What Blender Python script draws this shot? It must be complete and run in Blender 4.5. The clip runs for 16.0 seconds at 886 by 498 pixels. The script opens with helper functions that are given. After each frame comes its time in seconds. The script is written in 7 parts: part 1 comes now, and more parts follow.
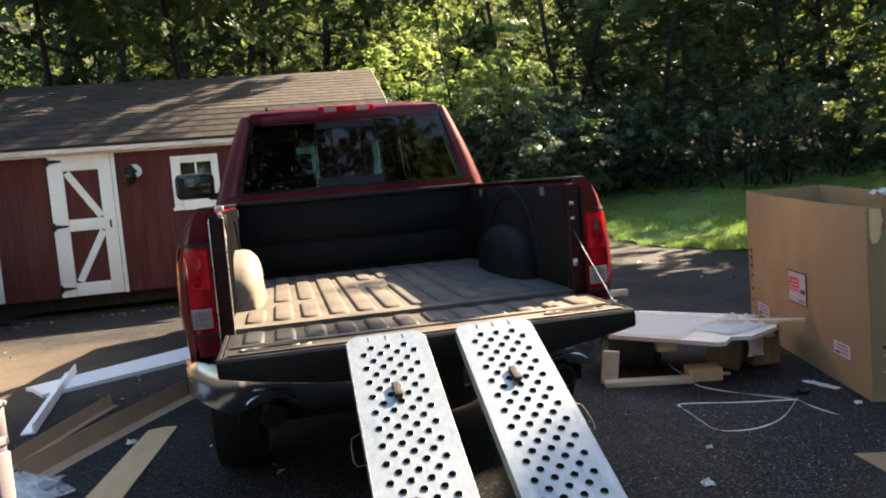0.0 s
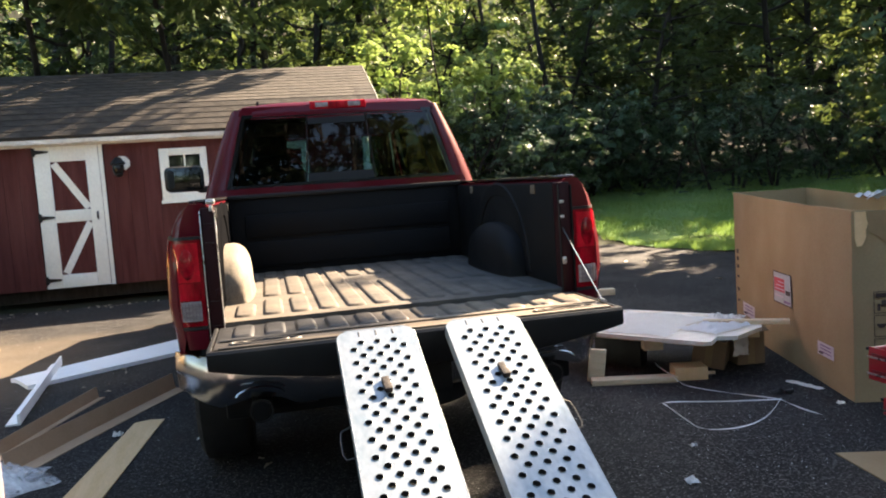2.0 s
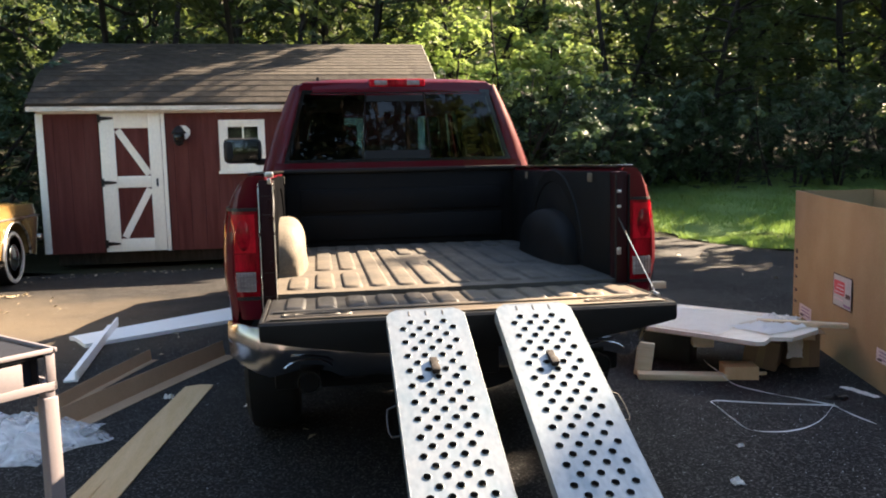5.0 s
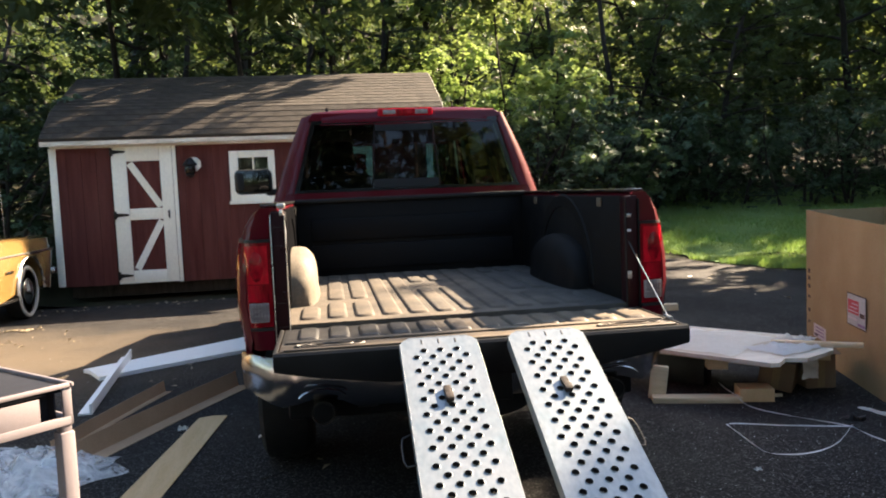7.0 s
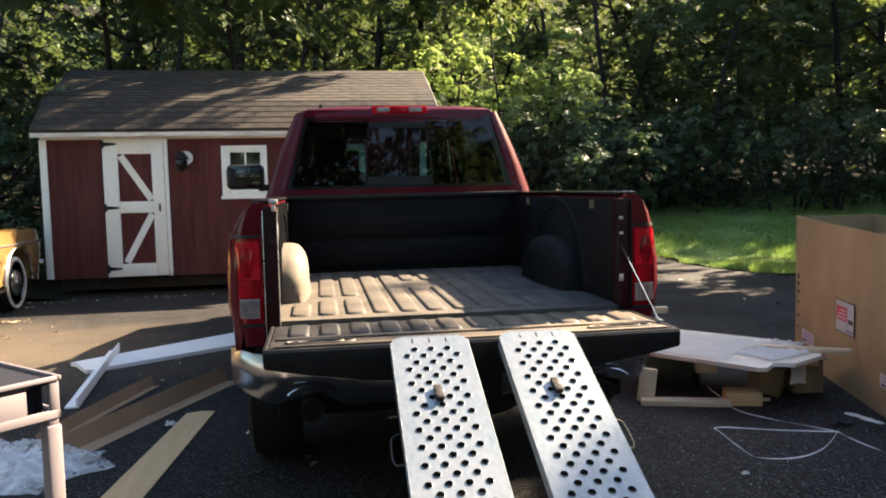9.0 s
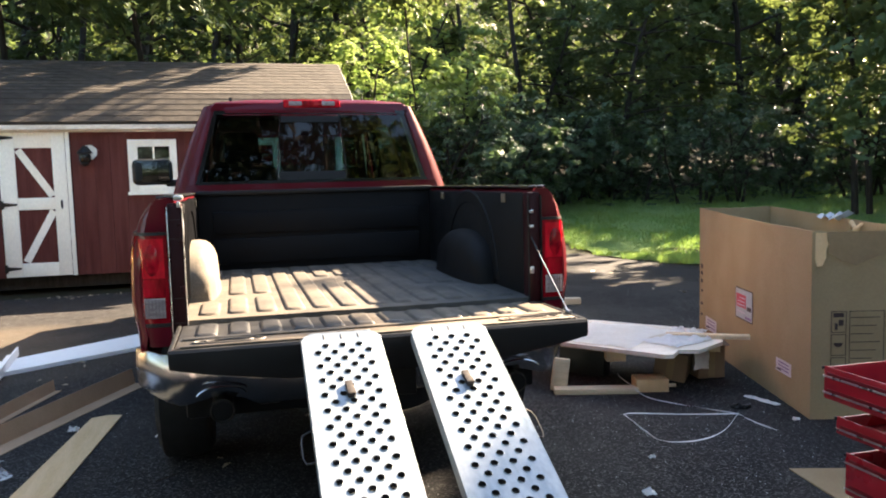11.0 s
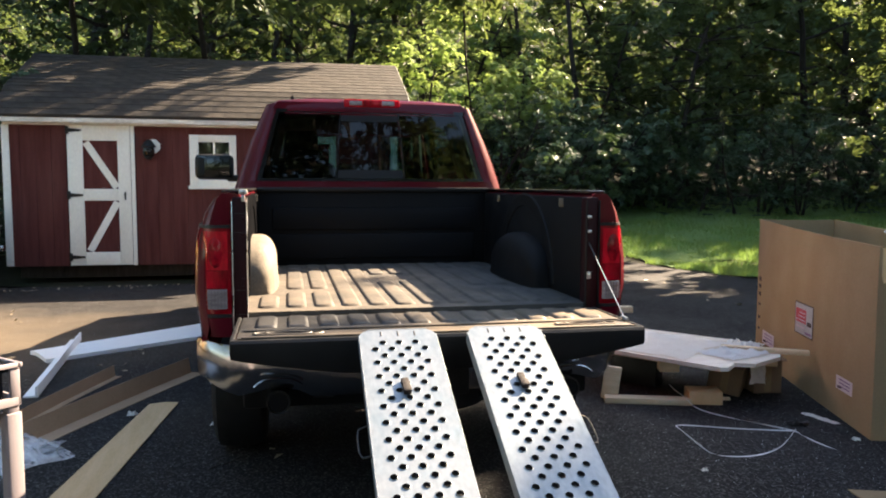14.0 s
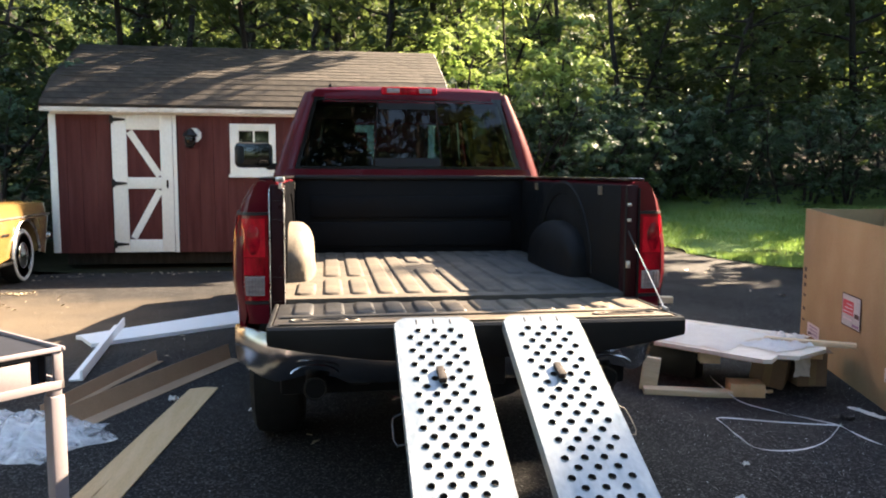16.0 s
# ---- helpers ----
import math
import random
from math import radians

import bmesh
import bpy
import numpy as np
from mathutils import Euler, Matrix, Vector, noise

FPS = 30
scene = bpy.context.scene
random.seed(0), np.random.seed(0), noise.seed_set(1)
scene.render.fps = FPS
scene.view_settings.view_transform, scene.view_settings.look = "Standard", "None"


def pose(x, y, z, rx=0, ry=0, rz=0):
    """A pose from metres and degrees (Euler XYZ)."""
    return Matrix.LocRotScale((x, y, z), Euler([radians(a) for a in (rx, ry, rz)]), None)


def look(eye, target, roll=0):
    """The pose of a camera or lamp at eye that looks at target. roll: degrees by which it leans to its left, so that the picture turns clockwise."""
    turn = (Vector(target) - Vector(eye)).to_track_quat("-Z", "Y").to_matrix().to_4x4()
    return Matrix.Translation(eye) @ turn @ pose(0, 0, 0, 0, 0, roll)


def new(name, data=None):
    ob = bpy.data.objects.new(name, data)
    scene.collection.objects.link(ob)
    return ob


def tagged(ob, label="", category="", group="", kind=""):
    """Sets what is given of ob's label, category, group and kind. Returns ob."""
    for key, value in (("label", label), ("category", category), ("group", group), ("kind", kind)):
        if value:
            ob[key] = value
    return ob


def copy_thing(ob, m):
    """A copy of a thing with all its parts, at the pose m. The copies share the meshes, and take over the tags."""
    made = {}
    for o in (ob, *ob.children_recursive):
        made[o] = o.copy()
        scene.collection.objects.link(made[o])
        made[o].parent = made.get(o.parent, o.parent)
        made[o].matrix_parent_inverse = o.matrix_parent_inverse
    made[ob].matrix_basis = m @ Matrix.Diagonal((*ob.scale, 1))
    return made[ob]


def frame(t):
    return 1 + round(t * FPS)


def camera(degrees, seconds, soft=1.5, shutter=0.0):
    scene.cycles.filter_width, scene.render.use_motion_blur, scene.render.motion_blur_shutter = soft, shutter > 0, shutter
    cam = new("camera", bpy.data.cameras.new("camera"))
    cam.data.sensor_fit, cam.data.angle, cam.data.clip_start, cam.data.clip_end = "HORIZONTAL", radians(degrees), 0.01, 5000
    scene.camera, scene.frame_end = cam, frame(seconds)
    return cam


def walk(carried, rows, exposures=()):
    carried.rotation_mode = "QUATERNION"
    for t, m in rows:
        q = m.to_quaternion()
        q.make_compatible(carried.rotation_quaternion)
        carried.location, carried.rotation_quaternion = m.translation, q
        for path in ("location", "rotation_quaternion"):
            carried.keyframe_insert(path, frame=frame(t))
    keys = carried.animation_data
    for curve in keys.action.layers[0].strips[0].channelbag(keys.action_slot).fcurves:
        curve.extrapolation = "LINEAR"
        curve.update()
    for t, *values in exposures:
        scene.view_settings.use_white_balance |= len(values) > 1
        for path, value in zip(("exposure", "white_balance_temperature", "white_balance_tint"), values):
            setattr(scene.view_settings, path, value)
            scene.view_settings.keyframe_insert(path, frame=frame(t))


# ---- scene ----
cam = camera(59.8, 16.0, 1.95)
PATH = [
    (0, (-0.542, -3.379, 1.434), (-0.134, -1.428, 1.265), -4.8),
    (0.5, (-0.548, -3.394, 1.438), (-0.134, -1.442, 1.295), -4.8),
    (1, (-0.548, -3.394, 1.436), (-0.089, -1.452, 1.293), -4.8),
    (1.5, (-0.568, -3.397, 1.434), (-0.136, -1.453, 1.256), -4.5),
    (2, (-0.557, -3.392, 1.433), (-0.119, -1.449, 1.254), -3.9),
    (2.5, (-0.578, -3.405, 1.425), (-0.165, -1.456, 1.255), -3.2),
    (3, (-0.588, -3.417, 1.438), (-0.284, -1.451, 1.232), -1.2),
    (3.5, (-0.589, -3.395, 1.438), (-0.272, -1.428, 1.264), -0.8),
    (4, (-0.57, -3.371, 1.436), (-0.225, -1.412, 1.225), -1.4),
    (4.2, (-0.576, -3.377, 1.436), (-0.245, -1.417, 1.214), -1.0),
    (6.3, (-0.569, -3.384, 1.434), (-0.279, -1.414, 1.244), -1.9),
    (6.5, (-0.566, -3.386, 1.434), (-0.263, -1.417, 1.252), -2.1),
    (7, (-0.582, -3.396, 1.447), (-0.292, -1.423, 1.294), -2.4),
    (7.5, (-0.581, -3.405, 1.449), (-0.297, -1.429, 1.335), -2.3),
    (8, (-0.58, -3.397, 1.443), (-0.301, -1.421, 1.32), -2.1),
    (8.5, (-0.577, -3.396, 1.441), (-0.273, -1.424, 1.308), -1.9),
    (8.7, (-0.588, -3.392, 1.447), (-0.282, -1.421, 1.294), -1.5),
    (10.8, (-0.565, -3.387, 1.449), (-0.109, -1.447, 1.284), -1.3),
    (11, (-0.556, -3.396, 1.448), (-0.04, -1.472, 1.272), -1.5),
    (11.5, (-0.573, -3.393, 1.447), (-0.089, -1.461, 1.257), -1.6),
    (12, (-0.595, -3.394, 1.452), (-0.196, -1.442, 1.277), -1.0),
    (12.5, (-0.578, -3.384, 1.447), (-0.229, -1.422, 1.282), -0.9),
    (13, (-0.556, -3.374, 1.45), (-0.104, -1.434, 1.28), -0.7),
    (13.5, (-0.571, -3.385, 1.451), (-0.105, -1.447, 1.29), -0.5),
    (14, (-0.597, -3.401, 1.442), (-0.203, -1.447, 1.275), 0.2),
    (14.5, (-0.587, -3.373, 1.435), (-0.267, -1.409, 1.229), -0.1),
    (15, (-0.577, -3.371, 1.436), (-0.242, -1.41, 1.231), -0.3),
    (15.5, (-0.589, -3.383, 1.436), (-0.281, -1.415, 1.249), -0.5),
    (16, (-0.587, -3.379, 1.436), (-0.29, -1.411, 1.24), 0.2),
]
EXPOSURES = [(0, 3.03, 6850, 8.5), (0.5, 3.24, 6850, 8.5), (1, 3.2, 6850, 8.5), (1.5, 2.57, 6850, 8.5), (2, 3.23, 6850, 8.5), (2.5, 2.53, 6850, 8.5), (3, 3.2, 6850, 8.5), (3.5, 2.69, 6850, 8.5), (4, 2.91, 6850, 8.5), (6.5, 3.03, 6850, 8.5), (7, 2.9, 6850, 8.5), (7.5, 3.2, 6850, 8.5), (8, 2.83, 6850, 8.5), (8.5, 2.8, 6850, 8.5), (11, 3.48, 6850, 8.5), (11.5, 2.85, 6850, 8.5), (12, 2.8, 6850, 8.5), (12.5, 3.15, 6850, 8.5), (13, 3.13, 6850, 8.5), (13.5, 2.95, 6850, 8.5), (14.5, 3.2, 6850, 8.5), (15, 3.32, 6850, 8.5), (16, 3.34, 6850, 8.5)]
walk(cam, [(t, look(eye, target, roll)) for t, eye, target, roll in PATH], EXPOSURES)

# ---- world, sun ----
SUN = Vector((1.42, 0.755, 1.0)).normalized()
world = bpy.data.worlds.new("sky")
scene.world = world
world.use_nodes = True
sky = world.node_tree.nodes.new("ShaderNodeTexSky")
sky.sky_type, sky.sun_disc = "NISHITA", False
sky.sun_elevation, sky.sun_rotation = math.asin(SUN.z), math.atan2(SUN.x, SUN.y)
sky.air_density, sky.dust_density = 1.0, 1.4
background = world.node_tree.nodes["Background"]
background.inputs["Strength"].default_value = 0.060
world.node_tree.links.new(sky.outputs[0], background.inputs[0])
sun_data = bpy.data.lights.new("sun", "SUN")
sun_data.energy, sun_data.angle, sun_data.color = 5.0, radians(0.6), (1.0, 0.80, 0.60)
sun = new("sun", sun_data)
sun.matrix_world = look(SUN * 60, (0, 0, 0))


# ---- materials ----
def material(name, colour, rough=0.6, metal=0.0, second=None, scale=6.0, amount=0.5, fine=60.0, bump=0.15, grain=(1, 1, 1), vary=0.0,
             coat=0.0, island=0.0, spread=0.12, specular=0.5):
    """A surface with two scales of colour noise, roughness noise and fine relief."""
    m = bpy.data.materials.new(name)
    m.use_nodes = True
    t = m.node_tree
    n, lk = t.nodes, t.links
    b = n["Principled BSDF"]
    b.inputs["Metallic"].default_value = metal
    b.inputs["Coat Weight"].default_value = coat
    b.inputs["Coat Roughness"].default_value = 0.06
    b.inputs["Specular IOR Level"].default_value = specular
    second = second or tuple(c * 0.6 for c in colour)
    co = n.new("ShaderNodeTexCoord")
    mp = n.new("ShaderNodeMapping")
    mp.inputs["Scale"].default_value = grain
    lk.new(co.outputs["Object"], mp.inputs["Vector"])
    big = n.new("ShaderNodeTexNoise")
    big.inputs["Scale"].default_value, big.inputs["Detail"].default_value = scale, 6
    small = n.new("ShaderNodeTexNoise")
    small.inputs["Scale"].default_value, small.inputs["Detail"].default_value = fine, 3
    lk.new(mp.outputs[0], big.inputs["Vector"])
    lk.new(mp.outputs[0], small.inputs["Vector"])
    ramp = n.new("ShaderNodeMapRange")
    ramp.inputs["From Min"].default_value, ramp.inputs["From Max"].default_value = 0.35, 0.7
    ramp.inputs["To Max"].default_value = amount
    lk.new(big.outputs["Fac"], ramp.inputs["Value"])
    mix = n.new("ShaderNodeMix")
    mix.data_type = "RGBA"
    mix.inputs["A"].default_value, mix.inputs["B"].default_value = (*colour, 1), (*second, 1)
    lk.new(ramp.outputs[0], mix.inputs["Factor"])
    value = n.new("ShaderNodeMapRange")
    value.inputs["From Min"].default_value, value.inputs["From Max"].default_value = 0.3, 0.7
    value.inputs["To Min"].default_value, value.inputs["To Max"].default_value = 1 - spread, 1 + spread
    lk.new(small.outputs["Fac"], value.inputs["Value"])
    hsv = n.new("ShaderNodeHueSaturation")
    lk.new(mix.outputs["Result"], hsv.inputs["Color"])
    last = value.outputs[0]
    for weight, kind, socket in ((vary, "ShaderNodeObjectInfo", "Random"), (island, "ShaderNodeNewGeometry", "Random Per Island")):
        if weight:
            source = n.new(kind)
            r = n.new("ShaderNodeMapRange")
            r.inputs["To Min"].default_value, r.inputs["To Max"].default_value = 1 - weight, 1 + weight
            lk.new(source.outputs[socket], r.inputs["Value"])
            times = n.new("ShaderNodeMath")
            times.operation = "MULTIPLY"
            lk.new(last, times.inputs[0])
            lk.new(r.outputs[0], times.inputs[1])
            last = times.outputs[0]
    lk.new(last, hsv.inputs["Value"])
    lk.new(hsv.outputs[0], b.inputs["Base Color"])
    ro = n.new("ShaderNodeMapRange")
    ro.inputs["From Min"].default_value, ro.inputs["From Max"].default_value = 0.3, 0.7
    ro.inputs["To Min"].default_value, ro.inputs["To Max"].default_value = max(0.02, rough * 0.8), min(1.0, rough * 1.2)
    lk.new(big.outputs["Fac"], ro.inputs["Value"])
    lk.new(ro.outputs[0], b.inputs["Roughness"])
    if bump:
        bp = n.new("ShaderNodeBump")
        bp.inputs["Strength"].default_value, bp.inputs["Distance"].default_value = bump, 0.004
        lk.new(small.outputs["Fac"], bp.inputs["Height"])
        lk.new(bp.outputs[0], b.inputs["Normal"])
    return m


def leaf_material(name, colour, second, through_colour, share=0.45, rough=0.55):
    """A leaf: glossy skin over a body that lets light through, each leaf its own shade."""
    m = bpy.data.materials.new(name)
    m.use_nodes = True
    n, lk = m.node_tree.nodes, m.node_tree.links
    b = n["Principled BSDF"]
    b.inputs["Roughness"].default_value = rough
    b.inputs["Specular IOR Level"].default_value = 0.2
    geo, info = n.new("ShaderNodeNewGeometry"), n.new("ShaderNodeObjectInfo")
    mix = n.new("ShaderNodeMix")
    mix.data_type = "RGBA"
    mix.inputs["A"].default_value, mix.inputs["B"].default_value = (*colour, 1), (*second, 1)
    lk.new(geo.outputs["Random Per Island"], mix.inputs["Factor"])
    hsv = n.new("ShaderNodeHueSaturation")
    tree = n.new("ShaderNodeMapRange")
    tree.inputs["To Min"].default_value, tree.inputs["To Max"].default_value = 0.75, 1.25
    lk.new(info.outputs["Random"], tree.inputs["Value"])
    lk.new(tree.outputs[0], hsv.inputs["Value"])
    lk.new(mix.outputs["Result"], hsv.inputs["Color"])
    # whole sprays are a little yellower or bluer than their neighbours
    co, patch, hue = n.new("ShaderNodeTexCoord"), n.new("ShaderNodeTexNoise"), n.new("ShaderNodeMapRange")
    patch.inputs["Scale"].default_value, patch.inputs["Detail"].default_value = 1.1, 3
    lk.new(co.outputs["Object"], patch.inputs["Vector"])
    hue.inputs["From Min"].default_value, hue.inputs["From Max"].default_value = 0.3, 0.7
    hue.inputs["To Min"].default_value, hue.inputs["To Max"].default_value = 0.475, 0.525
    lk.new(patch.outputs["Fac"], hue.inputs["Value"])
    lk.new(hue.outputs[0], hsv.inputs["Hue"])
    lk.new(hsv.outputs[0], b.inputs["Base Color"])
    tr = n.new("ShaderNodeBsdfTranslucent")
    tr.inputs[0].default_value = (*through_colour, 1)
    sh = n.new("ShaderNodeMixShader")
    sh.inputs[0].default_value = share
    lk.new(b.outputs[0], sh.inputs[1])
    lk.new(tr.outputs[0], sh.inputs[2])
    lk.new(sh.outputs[0], n["Material Output"].inputs["Surface"])
    return m


def glass_material(name, tint, clear):
    """Thin pane: part clear tinted, part mirror by its angle."""
    m = bpy.data.materials.new(name)
    m.use_nodes = True
    n, lk = m.node_tree.nodes, m.node_tree.links
    for old in [x for x in n if x.type != "OUTPUT_MATERIAL"]:
        n.remove(old)
    clear_node, gloss, fresnel, mix = (n.new("ShaderNodeBsdfTransparent"), n.new("ShaderNodeBsdfGlossy"), n.new("ShaderNodeFresnel"), n.new("ShaderNodeMixShader"))
    clear_node.inputs[0].default_value = (*[c * clear for c in tint], 1)
    gloss.inputs["Roughness"].default_value = 0.02
    fresnel.inputs[0].default_value = 1.5
    lk.new(fresnel.outputs[0], mix.inputs[0])
    lk.new(clear_node.outputs[0], mix.inputs[1])
    lk.new(gloss.outputs[0], mix.inputs[2])
    lk.new(mix.outputs[0], n["Material Output"].inputs["Surface"])
    return m


def asphalt_material():
    """Dark binder with stone chips of many shades, and a painted sunlit patch."""
    m = material("asphalt", (0.0182, 0.0172, 0.0170), 0.8, second=(0.0270, 0.0254, 0.0246), scale=0.9, amount=0.8, fine=60, bump=0.0, spread=0.35, specular=0.22)
    n, lk = m.node_tree.nodes, m.node_tree.links
    b = n["Principled BSDF"]
    co = n.new("ShaderNodeTexCoord")
    base = b.inputs["Base Color"].links[0].from_socket
    chips = n.new("ShaderNodeTexVoronoi")
    chips.inputs["Scale"].default_value = 115
    lk.new(co.outputs["Object"], chips.inputs["Vector"])
    bw = n.new("ShaderNodeSeparateColor")
    lk.new(chips.outputs["Color"], bw.inputs[0])
    curve = n.new("ShaderNodeMath")
    curve.operation = "POWER"
    curve.inputs[1].default_value = 5.0
    lk.new(bw.outputs[0], curve.inputs[0])
    value = n.new("ShaderNodeMapRange")
    value.inputs["To Min"].default_value, value.inputs["To Max"].default_value = 0.42, 4.8
    lk.new(curve.outputs[0], value.inputs["Value"])
    hsv = n.new("ShaderNodeHueSaturation")
    lk.new(base, hsv.inputs["Color"])
    lk.new(value.outputs[0], hsv.inputs["Value"])
    # pale patch in front of the shed: sunlight on the drive, put into the colour
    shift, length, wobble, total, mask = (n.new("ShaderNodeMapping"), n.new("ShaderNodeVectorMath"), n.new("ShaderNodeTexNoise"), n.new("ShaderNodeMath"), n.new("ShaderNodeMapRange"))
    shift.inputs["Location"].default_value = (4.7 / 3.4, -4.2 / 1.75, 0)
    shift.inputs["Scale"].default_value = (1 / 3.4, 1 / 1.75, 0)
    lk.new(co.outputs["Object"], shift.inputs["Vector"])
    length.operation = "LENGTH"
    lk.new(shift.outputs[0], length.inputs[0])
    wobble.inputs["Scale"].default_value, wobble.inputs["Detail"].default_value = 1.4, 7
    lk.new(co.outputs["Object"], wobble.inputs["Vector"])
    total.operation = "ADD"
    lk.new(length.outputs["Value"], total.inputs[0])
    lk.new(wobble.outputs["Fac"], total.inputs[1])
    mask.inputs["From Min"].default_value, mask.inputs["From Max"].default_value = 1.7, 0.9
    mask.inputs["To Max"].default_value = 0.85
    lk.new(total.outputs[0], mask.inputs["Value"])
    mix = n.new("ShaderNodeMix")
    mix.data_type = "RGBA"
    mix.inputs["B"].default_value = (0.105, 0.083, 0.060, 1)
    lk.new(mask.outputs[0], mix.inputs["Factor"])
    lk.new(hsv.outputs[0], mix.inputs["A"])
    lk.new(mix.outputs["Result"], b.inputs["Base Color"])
    bump = n.new("ShaderNodeBump")
    bump.inputs["Strength"].default_value, bump.inputs["Distance"].default_value = 0.8, 0.004
    lk.new(bw.outputs[0], bump.inputs["Height"])
    lk.new(bump.outputs[0], b.inputs["Normal"])
    return m


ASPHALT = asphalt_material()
SOIL = material("leafy_soil", (0.035, 0.028, 0.018), 0.95, second=(0.02, 0.03, 0.012), scale=0.6, amount=0.9, fine=25, bump=0.8, spread=0.4, specular=0.1)
LAWN = material("lawn", (0.175, 0.265, 0.095), 0.9, second=(0.135, 0.215, 0.072), scale=0.8, amount=0.9, fine=40, bump=0.9, spread=0.4, specular=0.1)
BLADE = leaf_material("grass_blade", (0.155, 0.26, 0.080), (0.25, 0.36, 0.115), (0.22, 0.33, 0.07), 0.35, 0.55)
RED_PAINT = material("red_truck_paint", (0.098, 0.0035, 0.010), 0.5, second=(0.075, 0.003, 0.008), scale=3, amount=0.6, fine=900, bump=0.01, coat=0.5, spread=0.08, specular=0.04)
BLACK_TRIM = material("black_plastic", (0.009, 0.009, 0.0095), 0.5, scale=8, fine=400, bump=0.12, second=(0.016, 0.0155, 0.015), specular=0.3)
LINER = material("black_bed_liner", (0.0055, 0.006, 0.007), 0.6, second=(0.011, 0.011, 0.0115), scale=3, amount=0.8, fine=260, bump=0.3, spread=0.25, specular=0.12)
MATT_LINER = material("matt_bed_liner", (0.004, 0.0042, 0.005), 0.95, second=(0.006, 0.006, 0.0065), scale=3, amount=0.8, fine=260, bump=0.3, spread=0.25, specular=0.0)
DUSTY = material("dusty_bed_liner", (0.096, 0.076, 0.054), 0.85, second=(0.050, 0.042, 0.034), scale=5, amount=1.0, fine=160, bump=0.3, spread=0.45)


def dust_shade_fade(m):
    """Less dust, with shade painted in, towards the bed's right side; ragged edge."""
    n, lk = m.node_tree.nodes, m.node_tree.links
    b = n["Principled BSDF"]
    base = b.inputs["Base Color"].links[0].from_socket
    co, split, wob, add, fade, mix = (n.new("ShaderNodeTexCoord"), n.new("ShaderNodeSeparateXYZ"), n.new("ShaderNodeTexNoise"), n.new("ShaderNodeMath"), n.new("ShaderNodeMapRange"), n.new("ShaderNodeMix"))
    lk.new(co.outputs["Object"], split.inputs[0])
    wob.inputs["Scale"].default_value, wob.inputs["Detail"].default_value = 3.5, 8
    lk.new(co.outputs["Object"], wob.inputs["Vector"])
    add.operation = "MULTIPLY_ADD"
    lk.new(wob.outputs["Fac"], add.inputs[0])
    add.inputs[1].default_value = 1.1
    lk.new(split.outputs[0], add.inputs[2])
    fade.inputs["From Min"].default_value, fade.inputs["From Max"].default_value = 0.35, 1.15
    fade.inputs["To Max"].default_value = 0.8
    lk.new(add.outputs[0], fade.inputs["Value"])
    mix.data_type = "RGBA"
    mix.inputs["B"].default_value = (0.050, 0.050, 0.049, 1)
    lk.new(fade.outputs[0], mix.inputs["Factor"])
    lk.new(base, mix.inputs["A"])
    lk.new(mix.outputs["Result"], b.inputs["Base Color"])


dust_shade_fade(DUSTY)
PALE_DUST = material("pale_dusty_liner", (0.155, 0.130, 0.098), 0.85, second=(0.10, 0.083, 0.063), scale=6, amount=0.9, fine=170, bump=0.3, spread=0.35)
DUST_EDGE = material("dusty_tailgate_liner", (0.020, 0.020, 0.021), 0.5, second=(0.034, 0.032, 0.030), scale=6, amount=0.9, fine=140, bump=0.25, spread=0.3, specular=0.4)


def gate_dust_sun(m):
    """Dust and painted sunlight at the gate's outer edge and right end, little between."""
    n, lk = m.node_tree.nodes, m.node_tree.links
    b = n["Principled BSDF"]
    base = b.inputs["Base Color"].links[0].from_socket
    co, split, wob, right, edge, most, total, amount, mix = (n.new("ShaderNodeTexCoord"), n.new("ShaderNodeSeparateXYZ"), n.new("ShaderNodeTexNoise"), n.new("ShaderNodeMapRange"), n.new("ShaderNodeMapRange"), n.new("ShaderNodeMath"), n.new("ShaderNodeMath"), n.new("ShaderNodeMapRange"), n.new("ShaderNodeMix"))
    lk.new(co.outputs["Object"], split.inputs[0])
    wob.inputs["Scale"].default_value, wob.inputs["Detail"].default_value = 9, 7
    lk.new(co.outputs["Object"], wob.inputs["Vector"])
    right.inputs["From Min"].default_value, right.inputs["From Max"].default_value = -0.6, 0.55
    edge.inputs["From Min"].default_value, edge.inputs["From Max"].default_value = -0.30, -0.52
    lk.new(split.outputs[0], right.inputs["Value"])
    lk.new(split.outputs[1], edge.inputs["Value"])
    most.operation = "MULTIPLY_ADD"
    lk.new(edge.outputs[0], most.inputs[0])
    most.inputs[1].default_value = 0.55
    lk.new(right.outputs[0], most.inputs[2])
    total.operation = "ADD"
    lk.new(most.outputs[0], total.inputs[0])
    lk.new(wob.outputs["Fac"], total.inputs[1])
    amount.inputs["From Min"].default_value, amount.inputs["From Max"].default_value = 0.75, 1.6
    lk.new(total.outputs[0], amount.inputs["Value"])
    mix.data_type = "RGBA"
    mix.inputs["B"].default_value = (0.15, 0.118, 0.083, 1)
    lk.new(amount.outputs[0], mix.inputs["Factor"])
    lk.new(base, mix.inputs["A"])
    lk.new(mix.outputs["Result"], b.inputs["Base Color"])


